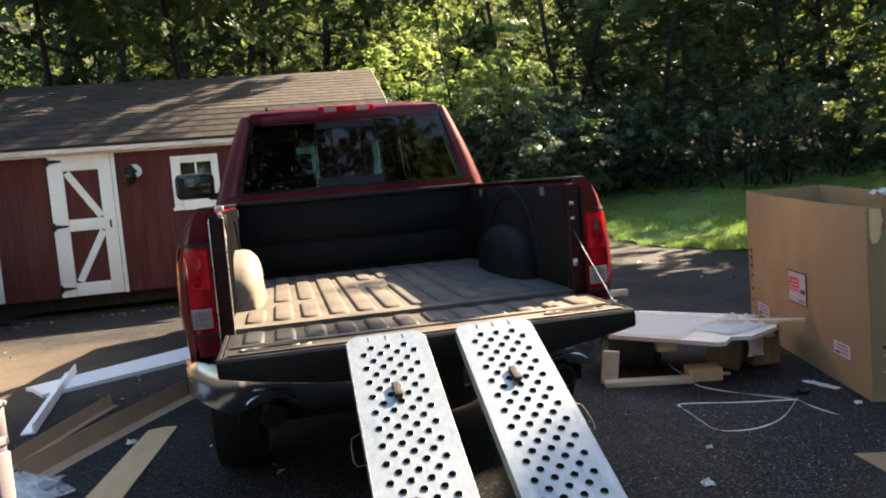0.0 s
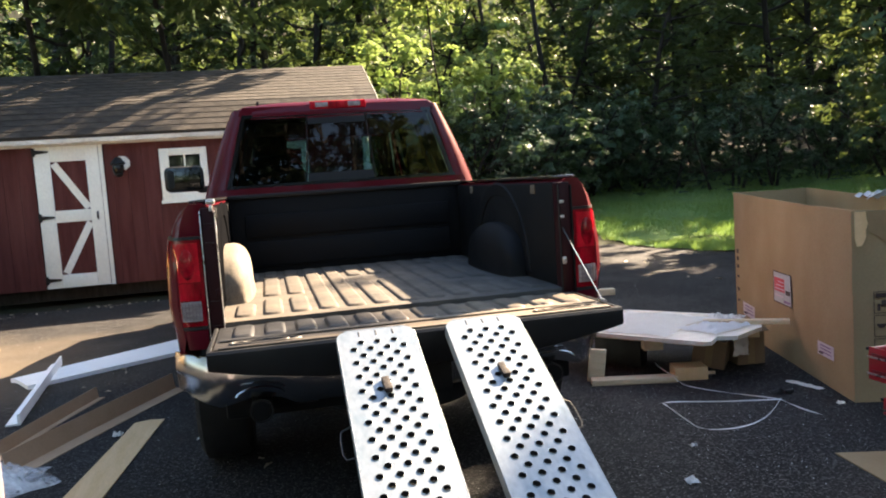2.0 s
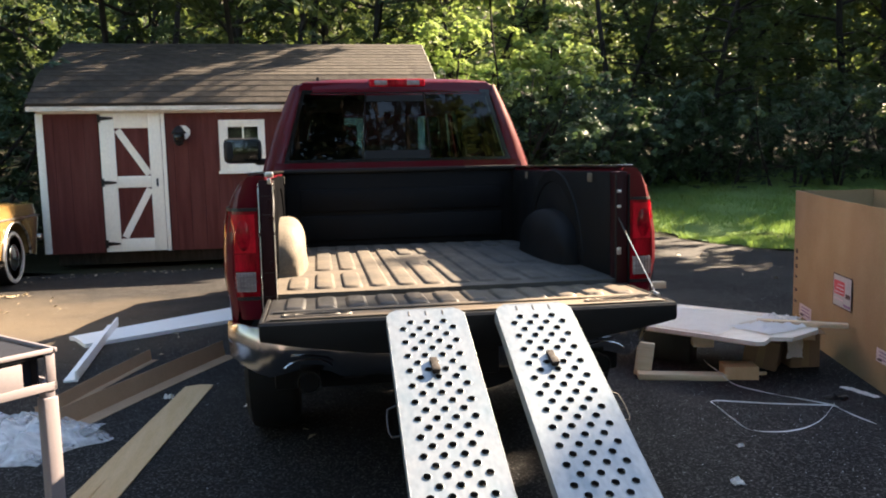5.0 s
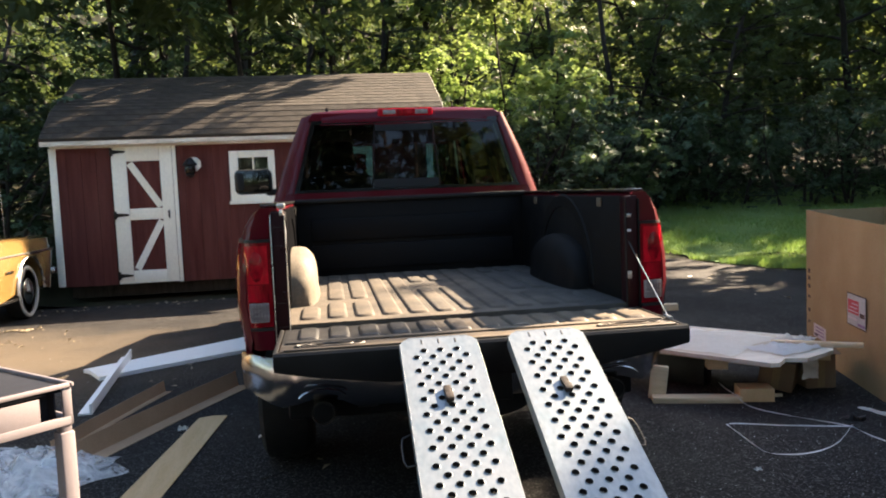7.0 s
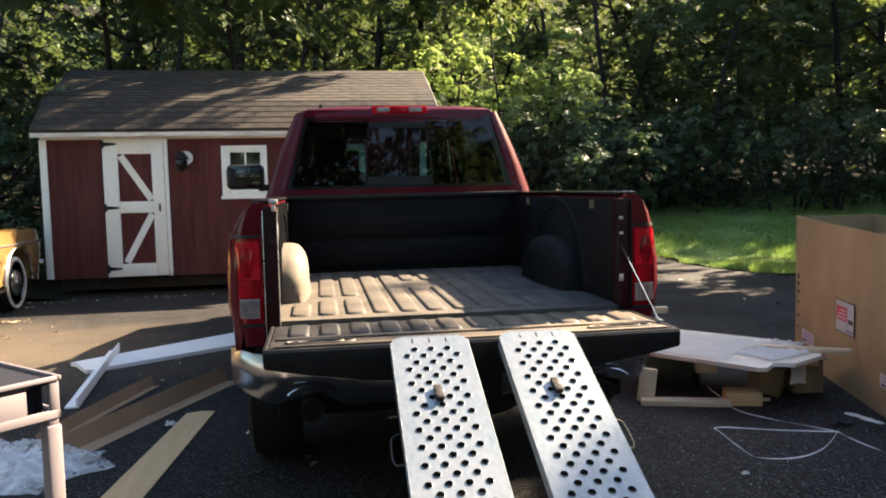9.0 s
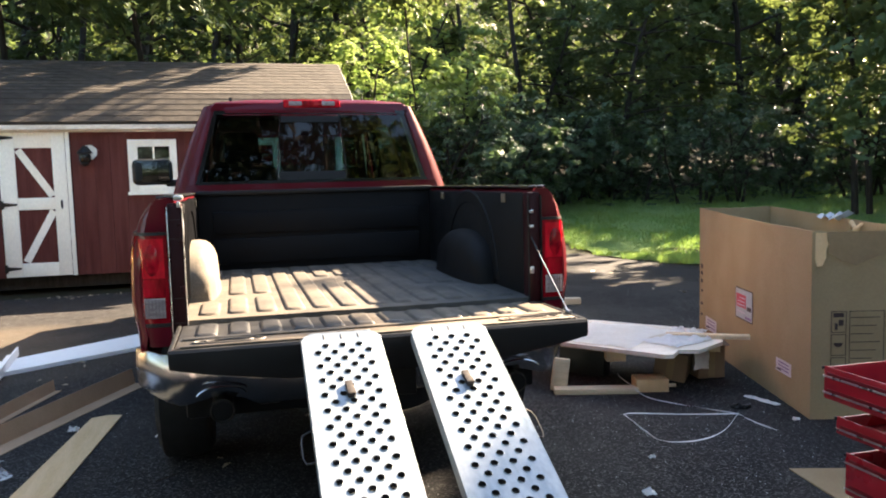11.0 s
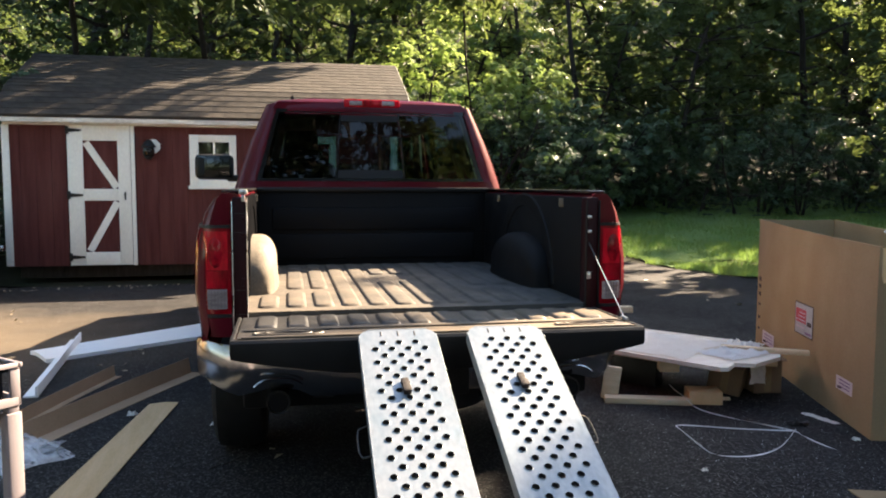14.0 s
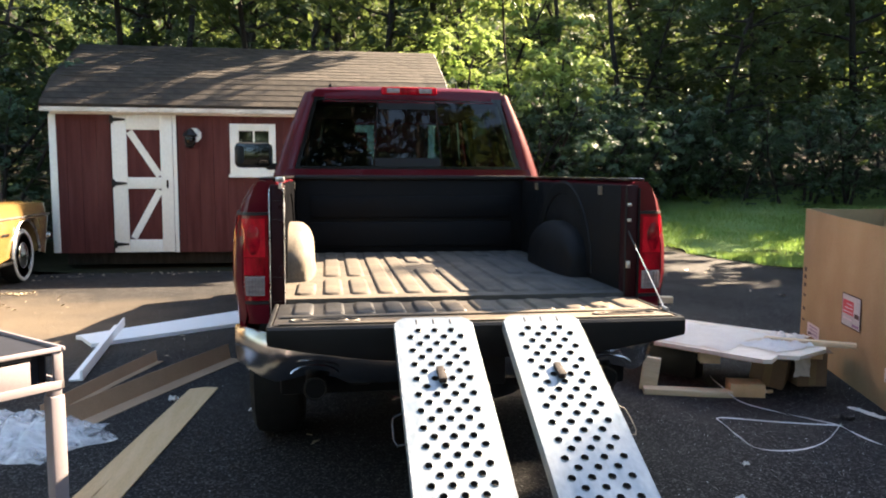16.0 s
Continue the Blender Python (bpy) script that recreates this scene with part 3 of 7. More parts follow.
# ---- the shed ----
def build_shed():
    X0, X1, Y0, Y1, ZB, ZT = -4.53, 1.06, 8.6, 12.3, 0.27, 2.36
    shed = thing("shed", (X0 + X1) / 2, (Y0 + Y1) / 2, 0.0, label="red wooden garden shed with white trim and dark shingle roof", category="shed")
    off = Matrix.Translation((-(X0 + X1) / 2, -(Y0 + Y1) / 2, 0))

    def put(name, bm, mat, label="", parent=None, smooth=35.0, kind=""):
        bmesh.ops.transform(bm, matrix=off, verts=bm.verts)
        return part(name, bm, mat, parent or shed, label, smooth, kind)

    wall = put("wall", block(X0 + 0.02, X1 - 0.02, Y0 + 0.03, Y1, ZB, ZT), RED_SIDING, "red stained wooden walls")
    # floor joists and skids in the shade below
    for y in (Y0 + 0.25, (Y0 + Y1) / 2, Y1 - 0.3):
        put("skid", block(X0 + 0.1, X1 - 0.1, y - 0.07, y + 0.07, 0.05, ZB, 0.01), BARK, "dark timber skid")
    # upright siding boards of the front, cut round the door and the window
    holes = [(-3.71, -2.76, 0.2, 2.30), (-1.92, -1.40, 1.50, 2.08), (-0.44, 0.08, 1.50, 2.08)]
    width = 0.2035
    n = int((X1 - X0) / width)
    width = (X1 - X0) / n
    for i in range(n):
        a, b = X0 + i * width + 0.0008, X0 + (i + 1) * width - 0.0008
        cuts = {a, b}
        for h in holes:
            cuts |= {v for v in h[:2] if a < v < b}
        cuts = sorted(cuts)
        for a2, b2 in zip(cuts, cuts[1:]):
            spans = [(ZB - 0.03, ZT)]
            for hx0, hx1, hz0, hz1 in holes:
                if a2 >= hx0 - 1e-6 and b2 <= hx1 + 1e-6:
                    spans = [(p, q) for s0, s1 in spans for p, q in ((s0, min(s1, hz0)), (max(s0, hz1), s1)) if q - p > 0.02]
            for s0, s1 in spans:
                put("siding_board", block(a2, b2, Y0, Y0 + 0.028, s0, s1, 0.002, segments=1), RED_SIDING, parent=wall)
    # gable ends
    prof = [(Y0 - 0.16, 2.40), (Y0 + 0.42, 2.86), (10.45, 3.54), (Y1 - 0.42, 2.86), (Y1 + 0.16, 2.40)]
    for x in (X0 + 0.02, X1 - 0.05):
        bm = bmesh.new()
        ring = [(Y0 + 0.03, 2.3), (Y0 + 0.03, 2.44), (Y0 + 0.44, 2.82), (10.45, 3.49), (Y1 - 0.44, 2.82), (Y1, 2.44), (Y1, 2.3)]
        loft([[(x, y, z) for y, z in ring], [(x + 0.03, y, z) for y, z in ring]], bm=bm)
        put("gable", bm, RED_SIDING, "red gable end")
    # roof deck, four slopes in one bent board, then shingle courses
    E0, E1 = X0 - 0.09, X1 + 0.26
    ring = prof + [(y, z - 0.035) for y, z in prof[::-1]]
    roof = put("roof", loft([[(E0, y, z) for y, z in ring], [(E1, y, z) for y, z in ring]]), SHINGLE, "weathered brown asphalt shingle roof")
    for x in (E0 - 0.012, E1):
        inner = [(y, z - 0.008) for y, z in prof] + [(y, z - 0.11) for y, z in prof[::-1]]
        put("rake_board", loft([[(x, y, z) for y, z in inner], [(x + 0.012, y, z) for y, z in inner]]), SHINGLE if x < 0 else OLD_WHITE, parent=roof)
    tab = bpy.data.meshes.new("shingle")
    bm = bmesh.new()
    rng = random.Random(8)
    pts = [(-0.163, 0, 0.005), (0.163, 0, 0.005), (0.163, 0.165, -0.001), (-0.163, 0.165, -0.001)]
    top = [bm.verts.new(p) for p in pts]
    low = [bm.verts.new((p[0], p[1], p[2] - 0.007)) for p in pts]
    bm.faces.new(top)
    for i in range(4):
        bm.faces.new((top[(i + 1) % 4], top[i], low[i], low[(i + 1) % 4]))
    bmesh.ops.recalc_face_normals(bm, faces=bm.faces)
    bm.to_mesh(tab)
    bm.free()
    finish(tab, SHINGLE, 0)
    course = 0
    for (ya, za), (yb, zb) in zip(prof[:2], prof[1:3]):
        run = math.hypot(yb - ya, zb - za)
        rows = round(run / 0.145)
        tilt = math.degrees(math.atan2(zb - za, yb - ya))
        for r in range(rows):
            f = r / rows
            y, z = ya + (yb - ya) * f, za + (zb - za) * f
            shift = 0.0 if course % 2 else 0.163
            course += 1
            centres = [E0 + 0.165] + [E0 + 0.165 + shift + 0.327 * k for k in range(1 if shift == 0 else 0, 19)]
            for x in [v for v in centres if v < E1 - 0.2] + [E1 - 0.165]:
                m = off @ pose(x, y - 0.01, z + 0.003 + rng.uniform(0, 0.0015), tilt, 0, rng.uniform(-0.3, 0.3))
                shared("shingle", tab, m, roof)
    # white trim
    put("fascia", block(E0, E1, Y0 - 0.155, Y0 - 0.13, 2.30, 2.40, 0.004), OLD_WHITE, "weathered white fascia board")
    put("frieze_board", block(X0, X1, Y0 - 0.035, Y0 - 0.002, 2.27, 2.345, 0.004), OLD_WHITE)
    put("soffit", block(X0 - 0.05, X1 + 0.05, Y0 - 0.13, Y0 - 0.0, 2.345, 2.36), OLD_WHITE)
    for a in (X0 - 0.02, X1 - 0.08):
        put("corner_board", block(a, a + 0.10, Y0 - 0.025, Y0 - 0.002, ZB - 0.02, 2.27, 0.005), WHITE_TRIM, "white corner board")
    put("corner_board", block(X1 + 0.002, X1 + 0.022, Y0 - 0.02, Y0 + 0.09, ZB, 2.27, 0.005), WHITE_TRIM)
    # door
    dx0, dx1, dz0, dz1 = -3.69, -2.78, 0.25, 2.275
    door = put("door", block(dx0 + 0.02, dx1 - 0.06, Y0 - 0.008, Y0 + 0.03, dz0, dz1), RED_SIDING, "red plank door with white frame and braces")
    st = 0.17

    def board(name, x0, x1, z0, z1, y=0.03):
        return put(name, block(x0, x1, Y0 - y, Y0 - 0.009, z0, z1, 0.004), WHITE_TRIM, parent=door)
    board("stile", dx0, dx0 + st + 0.04, dz0, dz1)
    board("stile", dx1 - st - 0.06, dx1 - 0.055, dz0, dz1)
    board("jamb", dx1 - 0.05, dx1 + 0.005, dz0 - 0.01, dz1 + 0.01, 0.022)
    board("rail", dx0 + st + 0.042, dx1 - st - 0.062, dz1 - 0.22, dz1, 0.028)
    board("rail", dx0 + st + 0.042, dx1 - st - 0.062, 1.19, 1.36, 0.028)
    board("rail", dx0 + st + 0.042, dx1 - st - 0.062, dz0, 0.44, 0.028)
    for (xa, za), (xb, zb) in (((-3.44, 2.03), (-3.03, 1.38)), ((-3.03, 1.17), (-3.42, 0.46))):
        d = Vector((xb - xa, 0, zb - za))
        nrm = Vector((-d.z, 0, d.x)).normalized() * 0.048
        pts = [(xa + nrm.x, za + nrm.z), (xb + nrm.x, zb + nrm.z), (xb - nrm.x, zb - nrm.z), (xa - nrm.x, za - nrm.z)]
        put("brace", loft([[(x, Y0 - 0.026, z) for x, z in pts], [(x, Y0 - 0.0095, z) for x, z in pts]]), WHITE_TRIM, parent=door)
    for z in (2.20, 1.27, 0.37):
        bm = block(dx0 - 0.015, dx0 + 0.03, Y0 - 0.044, Y0 - 0.0305, z - 0.06, z + 0.06, 0.004)
        pts = [(dx0 + 0.03, z + 0.03), (dx0 + 0.2, z + 0.012), (dx0 + 0.2, z - 0.012), (dx0 + 0.03, z - 0.03)]
        loft([[(x, Y0 - 0.040, zz) for x, zz in pts], [(x, Y0 - 0.0305, zz) for x, zz in pts]], bm=bm)
        put("hinge", bm, BLACK_IRON, "black strap hinge", door)
    bm = block(-2.925, -2.905, Y0 - 0.046, Y0 - 0.0305, 1.20, 1.32, 0.004)
    tube([(-2.915, Y0 - 0.04, 1.31), (-2.915, Y0 - 0.085, 1.29), (-2.915, Y0 - 0.085, 1.24), (-2.915, Y0 - 0.04, 1.22)], 0.011, 8, bm)
    put("door_handle", bm, BLACK_IRON, "black pull handle", door)
    # windows
    # near-black panel behind the panes stands for the unlit room
    dark_room = material("dark_room", (0.01, 0.01, 0.01), 0.9, bump=0)
    for wx0 in (-2.01, -0.53):
        wx1, wz0, wz1 = wx0 + 0.67, 1.39, 2.16
        win = put("window", block(wx0 + 0.10, wx1 - 0.08, Y0 + 0.026, Y0 + 0.032, 1.5, 2.06), dark_room, "small four-pane window with wide white frame")
        put("window_frame", block(wx0, wx0 + 0.13, Y0 - 0.03, Y0 - 0.002, wz0, wz1, 0.004), WHITE_TRIM, parent=win)
        put("window_frame", block(wx1 - 0.10, wx1, Y0 - 0.03, Y0 - 0.002, wz0, wz1, 0.004), WHITE_TRIM, parent=win)
        put("window_frame", block(wx0 + 0.131, wx1 - 0.101, Y0 - 0.028, Y0 - 0.002, 2.055, wz1, 0.004), WHITE_TRIM, parent=win)
        put("window_frame", block(wx0 + 0.131, wx1 - 0.101, Y0 - 0.028, Y0 - 0.002, wz0, 1.53, 0.004), WHITE_TRIM, parent=win)
        put("window_sill", block(wx0 - 0.02, wx1 + 0.02, Y0 - 0.055, Y0 - 0.031, wz0 - 0.03, wz0 + 0.02, 0.004), WHITE_TRIM, parent=win)
        mid = (wx0 + 0.13 + wx1 - 0.10) / 2
        for a, b, c, d in ((wx0 + 0.13, mid, 1.53, 1.79), (mid, wx1 - 0.10, 1.53, 1.79), (wx0 + 0.13, mid, 1.79, 2.055), (mid, wx1 - 0.10, 1.79, 2.055)):
            put("pane", block(a + 0.008, b - 0.008, Y0 + 0.004, Y0 + 0.007, c + 0.008, d - 0.008), CLEAR, parent=win)
        put("muntin", block(mid - 0.012, mid + 0.012, Y0 - 0.008, Y0 + 0.003, 1.53, 2.055, 0.002), WHITE_TRIM, parent=win)
        put("muntin", block(wx0 + 0.13, wx1 - 0.10, Y0 - 0.012, Y0 - 0.0085, 1.782, 1.802, 0.001), WHITE_TRIM, parent=win)
    # lantern beside the door
    bm = bmesh.new()
    loft([[(-2.52 + 0.108 * math.cos(k * math.tau / 8 + 0.39), y, 1.985 + 0.108 * math.sin(k * math.tau / 8 + 0.39)) for k in range(8)] for y in (Y0 - 0.022, Y0 - 0.002)], bm=bm)
    lamp = thing("wall_lantern", -2.53, Y0 - 0.022, 1.85, label="black lantern on a white octagonal wall plate", category="wall lamp")

    def lit(name, b, mat, label=""):
        bmesh.ops.transform(b, matrix=Matrix.Translation((2.53, -(Y0 - 0.022), -1.85)), verts=b.verts)
        return part(name, b, mat, lamp, label)
    lit("wall_plate", bm, WHITE_TRIM, "white octagonal plate")
    lit("arm", tube([(-2.53, Y0 - 0.02, 2.03), (-2.54, Y0 - 0.10, 2.06), (-2.555, Y0 - 0.14, 2.03)], 0.016), BLACK_IRON)
    lit("cap", turned([(0.01, 2.075), (0.05, 2.045), (0.105, 1.975), (0.10, 1.96)], "z", 12, centre=(-2.56, Y0 - 0.15, 0)), BLACK_IRON)
    lit("globe", turned([(0.075, 1.955), (0.085, 1.91), (0.075, 1.85), (0.05, 1.82)], "z", 12, centre=(-2.56, Y0 - 0.15, 0)), FRIT, "smoked glass globe")
    lit("base", turned([(0.06, 1.84), (0.06, 1.815), (0.02, 1.785)], "z", 12, centre=(-2.56, Y0 - 0.15, 0)), BLACK_IRON)


# ---- wheels ----
def wheel(parent, x, y, z, r, width, side, rim_mat, hub_mat, wall=None, rim=0.62):
    """side: +1 when the outer face looks to +x."""
    h = width / 2
    prof = [(r * rim, -h * 0.9), (r * 0.86, -h), (r * 0.97, -h * 0.82), (r, -h * 0.4), (r, h * 0.4), (r * 0.97, h * 0.82), (r * 0.86, h), (r * rim, h * 0.9)]
    w = part("wheel", turned([(r * rim * 0.98, -h * 0.7), (r * rim, -h * 0.2), (r * rim, h * 0.2), (r * rim * 0.98, h * 0.7)], "x", 28, centre=(x, y, z)), rim_mat, parent)
    part("tyre", turned(prof, "x", 36, centre=(x, y, z)), RUBBER, w, "black rubber tyre")
    o = side
    part("rim", turned([(r * rim * 1.0, o * h * 0.72), (r * rim * 0.94, o * h * 0.95), (r * rim * 0.86, o * h * 0.62), (r * rim * 0.74, o * h * 0.60), (r * rim * 0.66, o * h * 0.92), (r * rim * 0.5, o * h * 1.10), (r * 0.15, o * h * 1.25), (0.01, o * h * 1.28)], "x", 28, centre=(x, y, z)), hub_mat, w)
    if wall:
        part("whitewall", turned([(r * 0.79, o * (h * 0.93)), (r * 0.80, o * (h + 0.004)), (r * 0.89, o * (h + 0.005)), (r * 0.94, o * (h * 0.93))], "x", 36, centre=(x, y, z)), wall, w, "pale whitewall band")
    return w


# ---- the pickup ----
def build_truck():
    t = thing("pickup_truck", 0, 0, 0, label="dark red pickup truck with its tailgate lowered", category="pickup truck")
    FLOOR = 0.888

    def arch(y, cy, base):
        d = 0.50 ** 2 - (y - cy) ** 2
        return max(base, 0.42 + math.sqrt(d)) if d > 0 else base

    # cargo bed sides
    ys = [0.0, 0.012, 0.035, 0.08, 0.16, 0.26, 0.36] + [0.45 + 0.05 * k for k in range(21)] + [1.6, 1.8, 1.985]
    for s in (-1, 1):
        rings = []
        for y in ys:
            pinch = 0.045 * max(0, 1 - y / 0.08) ** 2
            zb = arch(y, 0.95, 0.60 if y > 0.1 else 0.77)
            zb = min(zb, 0.93)
            mid = max(0.98, zb + 0.04)
            pts = [(0.945, zb), (0.975 - pinch, zb + 0.02), (0.998 - pinch, mid), (0.995 - pinch, 1.10), (0.978 - pinch, 1.22), (0.950 - pinch * 0.8, 1.315), (0.912 - pinch * 0.4, 1.376), (0.872, 1.401), (0.815, 1.402), (0.800, 1.392), (0.797, 1.30), (0.797, 0.95), (0.830, max(FLOOR, zb + 0.005) + 0.05)]
            rings.append([(s * x, y, z) for x, z in pts])
        part("bed_side", loft(rings), RED_PAINT, t, "dark red painted bed side")
        # flared lip of the wheel opening
        pts = []
        for k in range(19):
            a = math.pi * (0.14 + 0.72 * k / 18)
            pts.append((s * 0.985, 0.95 + 0.50 * math.cos(a), 0.42 + 0.50 * math.sin(a)))
        part("wheel_arch", tube(pts, 0.016, 6), RED_PAINT, t)
        # rail cap
        part("rail_cap", block(min(s * 0.79, s * 0.875), max(s * 0.79, s * 0.875), 0.03, 1.975, 1.403, 1.416, 0.005), RAIL, t, "black plastic rail cap")
        # jamb beside the tailgate
        part("bed_jamb", block(min(s * 0.772, s * 0.828), max(s * 0.772, s * 0.828), -0.016, 0.07, 0.80, 1.385, 0.008), SHADED_RED, t)
        for z, h in ((1.295, 0.016), (1.02, 0.034), (1.225, 0.014)):
            part("striker", block(min(s * 0.772, s * 0.792), max(s * 0.772, s * 0.792), -0.025, -0.004, z - h / 2, z + h / 2, 0.003), ALUMINIUM if s > 0 else SHADED_RED, t, "metal latch striker")
        # left edges in bright metal paint the glint along the jamb
        part("pillar_edge", block(min(s * 0.828, s * 0.832), max(s * 0.828, s * 0.832), -0.026, -0.004, 0.80, 1.37, 0.002), ALUMINIUM if s < 0 else BLACK_TRIM, t)
        part("jamb_edge", block(min(s * 0.768, s * 0.7715), max(s * 0.768, s * 0.7715), -0.019, 0.0, 0.86, 1.37, 0.001, segments=1), ALUMINIUM if s < 0 else BLACK_TRIM, t)
        # tail lamp wrapped round the corner
        plan = [(0.838, -0.016), (0.90, -0.018), (0.938, -0.008), (0.963, 0.018), (0.985, 0.055), (1.002, 0.11), (1.008, 0.19), (1.004, 0.27), (0.97, 0.27), (0.94, 0.10), (0.90, 0.03), (0.838, 0.02)]

        def lamp(z0, z1, grow=0.0, x0=0.838, x1=2.0, steps=5):
            rings2 = []
            for k in range(steps + 1):
                z = z0 + (z1 - z0) * k / steps
                lean = -0.020 * max(0, (z - 1.08) / 0.18) ** 2 - 0.012 * max(0, (1.0 - z) / 0.14) ** 2
                rings2.append([(s * min(x1, max(x0, x + lean * (x - 0.83) / 0.15 + grow * (1 if x > 0.95 else 0))), y - grow * (1 if y < 0.05 else 0), z) for x, y in plan])
            return loft(rings2)
        light = part("tail_lamp", lamp(0.885, 1.252), LENS_RIM, t, "red tail lamp with clear reversing lens")
        part("brake_lens", lamp(1.075, 1.240, 0.004, 0.850, 0.950), RED_LENS, light)
        part("turn_lens", lamp(0.998, 1.070, 0.003, 0.850, 0.950), DARK_LENS, light)
        part("reversing_lens", lamp(0.908, 0.992, 0.004, 0.855 if s < 0 else 0.85, 0.944), CLEAR_LENS, light, "clear reversing lens")
        # dark bulb bowl behind the brake lens, and the ribs of the reversing lens
        ring = [(math.cos(k * math.tau / 20), math.sin(k * math.tau / 20)) for k in range(20)]
        part("bulb_bowl", loft([[(s * (0.900 + f * 0.030 * c), y, 1.150 + f * 0.066 * d) for c, d in ring] for f, y in ((1.0, -0.0215), (0.9, -0.0235))]), BOWL, light)
        for k in range(6):
            x = s * (0.866 + 0.0135 * k)
            part("lens_rib", block(x - 0.0012, x + 0.0012, -0.0265, -0.0215, 0.912, 0.988), LENS_RIB, light)
        for k in range(3):
            z = 0.930 + 0.02 * k
            part("lens_rib", block(min(s * 0.858, s * 0.942), max(s * 0.858, s * 0.942), -0.0255, -0.0215, z - 0.001, z + 0.001), LENS_RIB, light)
        part("seal", lamp(1.254, 1.266, 0.001), BLACK_TRIM, light)
        part("seal", lamp(0.870, 0.883, 0.001), BLACK_TRIM, light)
        part("lower_corner", lamp(0.785, 0.868, -0.002), RED_PAINT, t)
        # inner lining with its arch-shaped relief
        li = 0.790 if s < 0 else 0.779
        part("side_liner", block(min(s * li, s * 0.7965), max(s * li, s * 0.7965), 0.075, 1.94, FLOOR, 1.385, 0.006), MATT_LINER if s < 0 else LINER, t, "black plastic side liner")
        rings = []
        for k in range(23):
            a = math.pi * (0.02 + 0.96 * k / 22)
            c, d = math.cos(a), math.sin(a)
            rings.append([(s * (li - lift), 0.98 + r * 0.98 * c, FLOOR + r * 0.93 * d) for r, lift in ((0.46, -0.002), (0.468, 0.007), (0.535, 0.008), (0.545, -0.002))])
        part("liner_arch", loft(rings), MATT_LINER if s < 0 else LINER, t, "raised arch of the liner", 40)
        for y in (0.35, 0.95, 1.55):
            part("stake_pocket", block(min(s * (li - 0.007), s * li), max(s * (li - 0.007), s * li), y - 0.03, y + 0.03, 1.33, 1.375, 0.003), BLACK_TRIM if s < 0 else DUST_EDGE, t)
        # wheel housing inside the bed
        rings = []
        for k in range(15):
            a = math.pi * k / 14
            y, z = 0.98 - 0.46 * math.cos(a), FLOOR - 0.01 + 0.285 * max(0.0, math.sin(a)) ** 0.62
            w = (0.045 + 0.09 * max(0.0, math.sin(a)) ** 0.45) if 0 < k < 14 else 0.01
            top = z - FLOOR
            ring = [(s * 0.795, y, FLOOR - 0.02), (s * 0.795, y, z)]
            for q in range(6):
                b = math.pi / 2 * q / 5
                ring.append((s * (0.795 - w * (0.35 + 0.65 * math.sin(b))), y, FLOOR + top * (0.52 + 0.48 * math.cos(b))))
            ring += [(s * (0.795 - w * 1.03), y, FLOOR + top * 0.2), (s * (0.795 - w * 1.1), y, FLOOR - 0.02)]
            rings.append(ring)
        part("wheel_housing", loft(rings), PALE_DUST if s < 0 else LINER, t, "dusty plastic wheel housing", 60)
    # floor with raised ribs
    part("bed_floor", block(-0.80, 0.80, -0.005, 1.95, FLOOR - 0.03, FLOOR), DUSTY, t, "dusty ribbed bed floor")

    def rib(x, y0, y1, z, w=0.043, h=0.011, rc=0.028):
        """A raised bar with rounded ends."""
        outline = []
        for q, (sx, ey) in enumerate(((1, y1 - rc), (-1, y1 - rc), (-1, y0 + rc), (1, y0 + rc))):
            for k in range(4):
                a = math.pi / 2 * (q + k / 3)
                outline.append((x + sx * (w - rc) + rc * math.cos(a), ey + rc * math.sin(a)))
        cx, cy = x, (y0 + y1) / 2

        def ring(inset, zz):
            f = 1 - inset / w
            return [(cx + (px - cx) * f, cy + (py - cy) * (1 - inset / ((y1 - y0) / 2)), zz) for px, py in outline]
        return loft([ring(-0.004, z - 0.001), ring(0.003, z + h * 0.55), ring(0.008, z + h * 0.9), ring(0.014, z + h)])
    for i in range(12):
        x = -0.6875 + 0.125 * i
        runs = [(0.09, 0.56), (0.70, 1.50), (1.60, 1.88)] if abs(x) > 0.4 else [(0.09, 0.95), (1.28, 1.88)] if abs(x) < 0.15 else [(0.09, 1.88)]
        if abs(x) > 0.66:
            runs = [(0.09, 0.44), (1.52, 1.88)]
        for y0, y1 in runs:
            part("floor_rib", rib(x, y0, y1, FLOOR), DUSTY, t)
    # bulkhead
    part("bulkhead", block(-0.80, 0.80, 1.93, 1.985, FLOOR, 1.405, 0.01), LINER, t, "black liner over the front wall of the bed")
    for z0, z1 in ((0.93, 1.10), (1.13, 1.28)):
        part("bulkhead_panel", block(-0.70, 0.70, 1.915, 1.932, z0, z1, 0.008), LINER, t)
    part("bulkhead_rail", block(-0.80, 0.80, 1.905, 1.99, 1.392, 1.42, 0.008), BLACK_TRIM, t)
    # tailgate, lowered
    gate = part("tailgate", block(-0.806, 0.806, -0.53, -0.03, 0.815, 0.862, 0.012), RED_PAINT, t, "lowered tailgate")
    rings = []
    for k in range(25):
        x = -0.808 + 1.616 * k / 24
        drop = 0.068 * min(1.0, max(0.0, (0.80 - abs(x)) / 0.42)) ** 0.8
        zb = 0.803 - drop
        rings.append([(x, -0.548, 0.872), (x, -0.556, 0.862), (x, -0.556, zb + 0.012), (x, -0.548, zb), (x, -0.50, zb - 0.004), (x, -0.38, 0.812), (x, -0.38, 0.84), (x, -0.51, 0.872)])
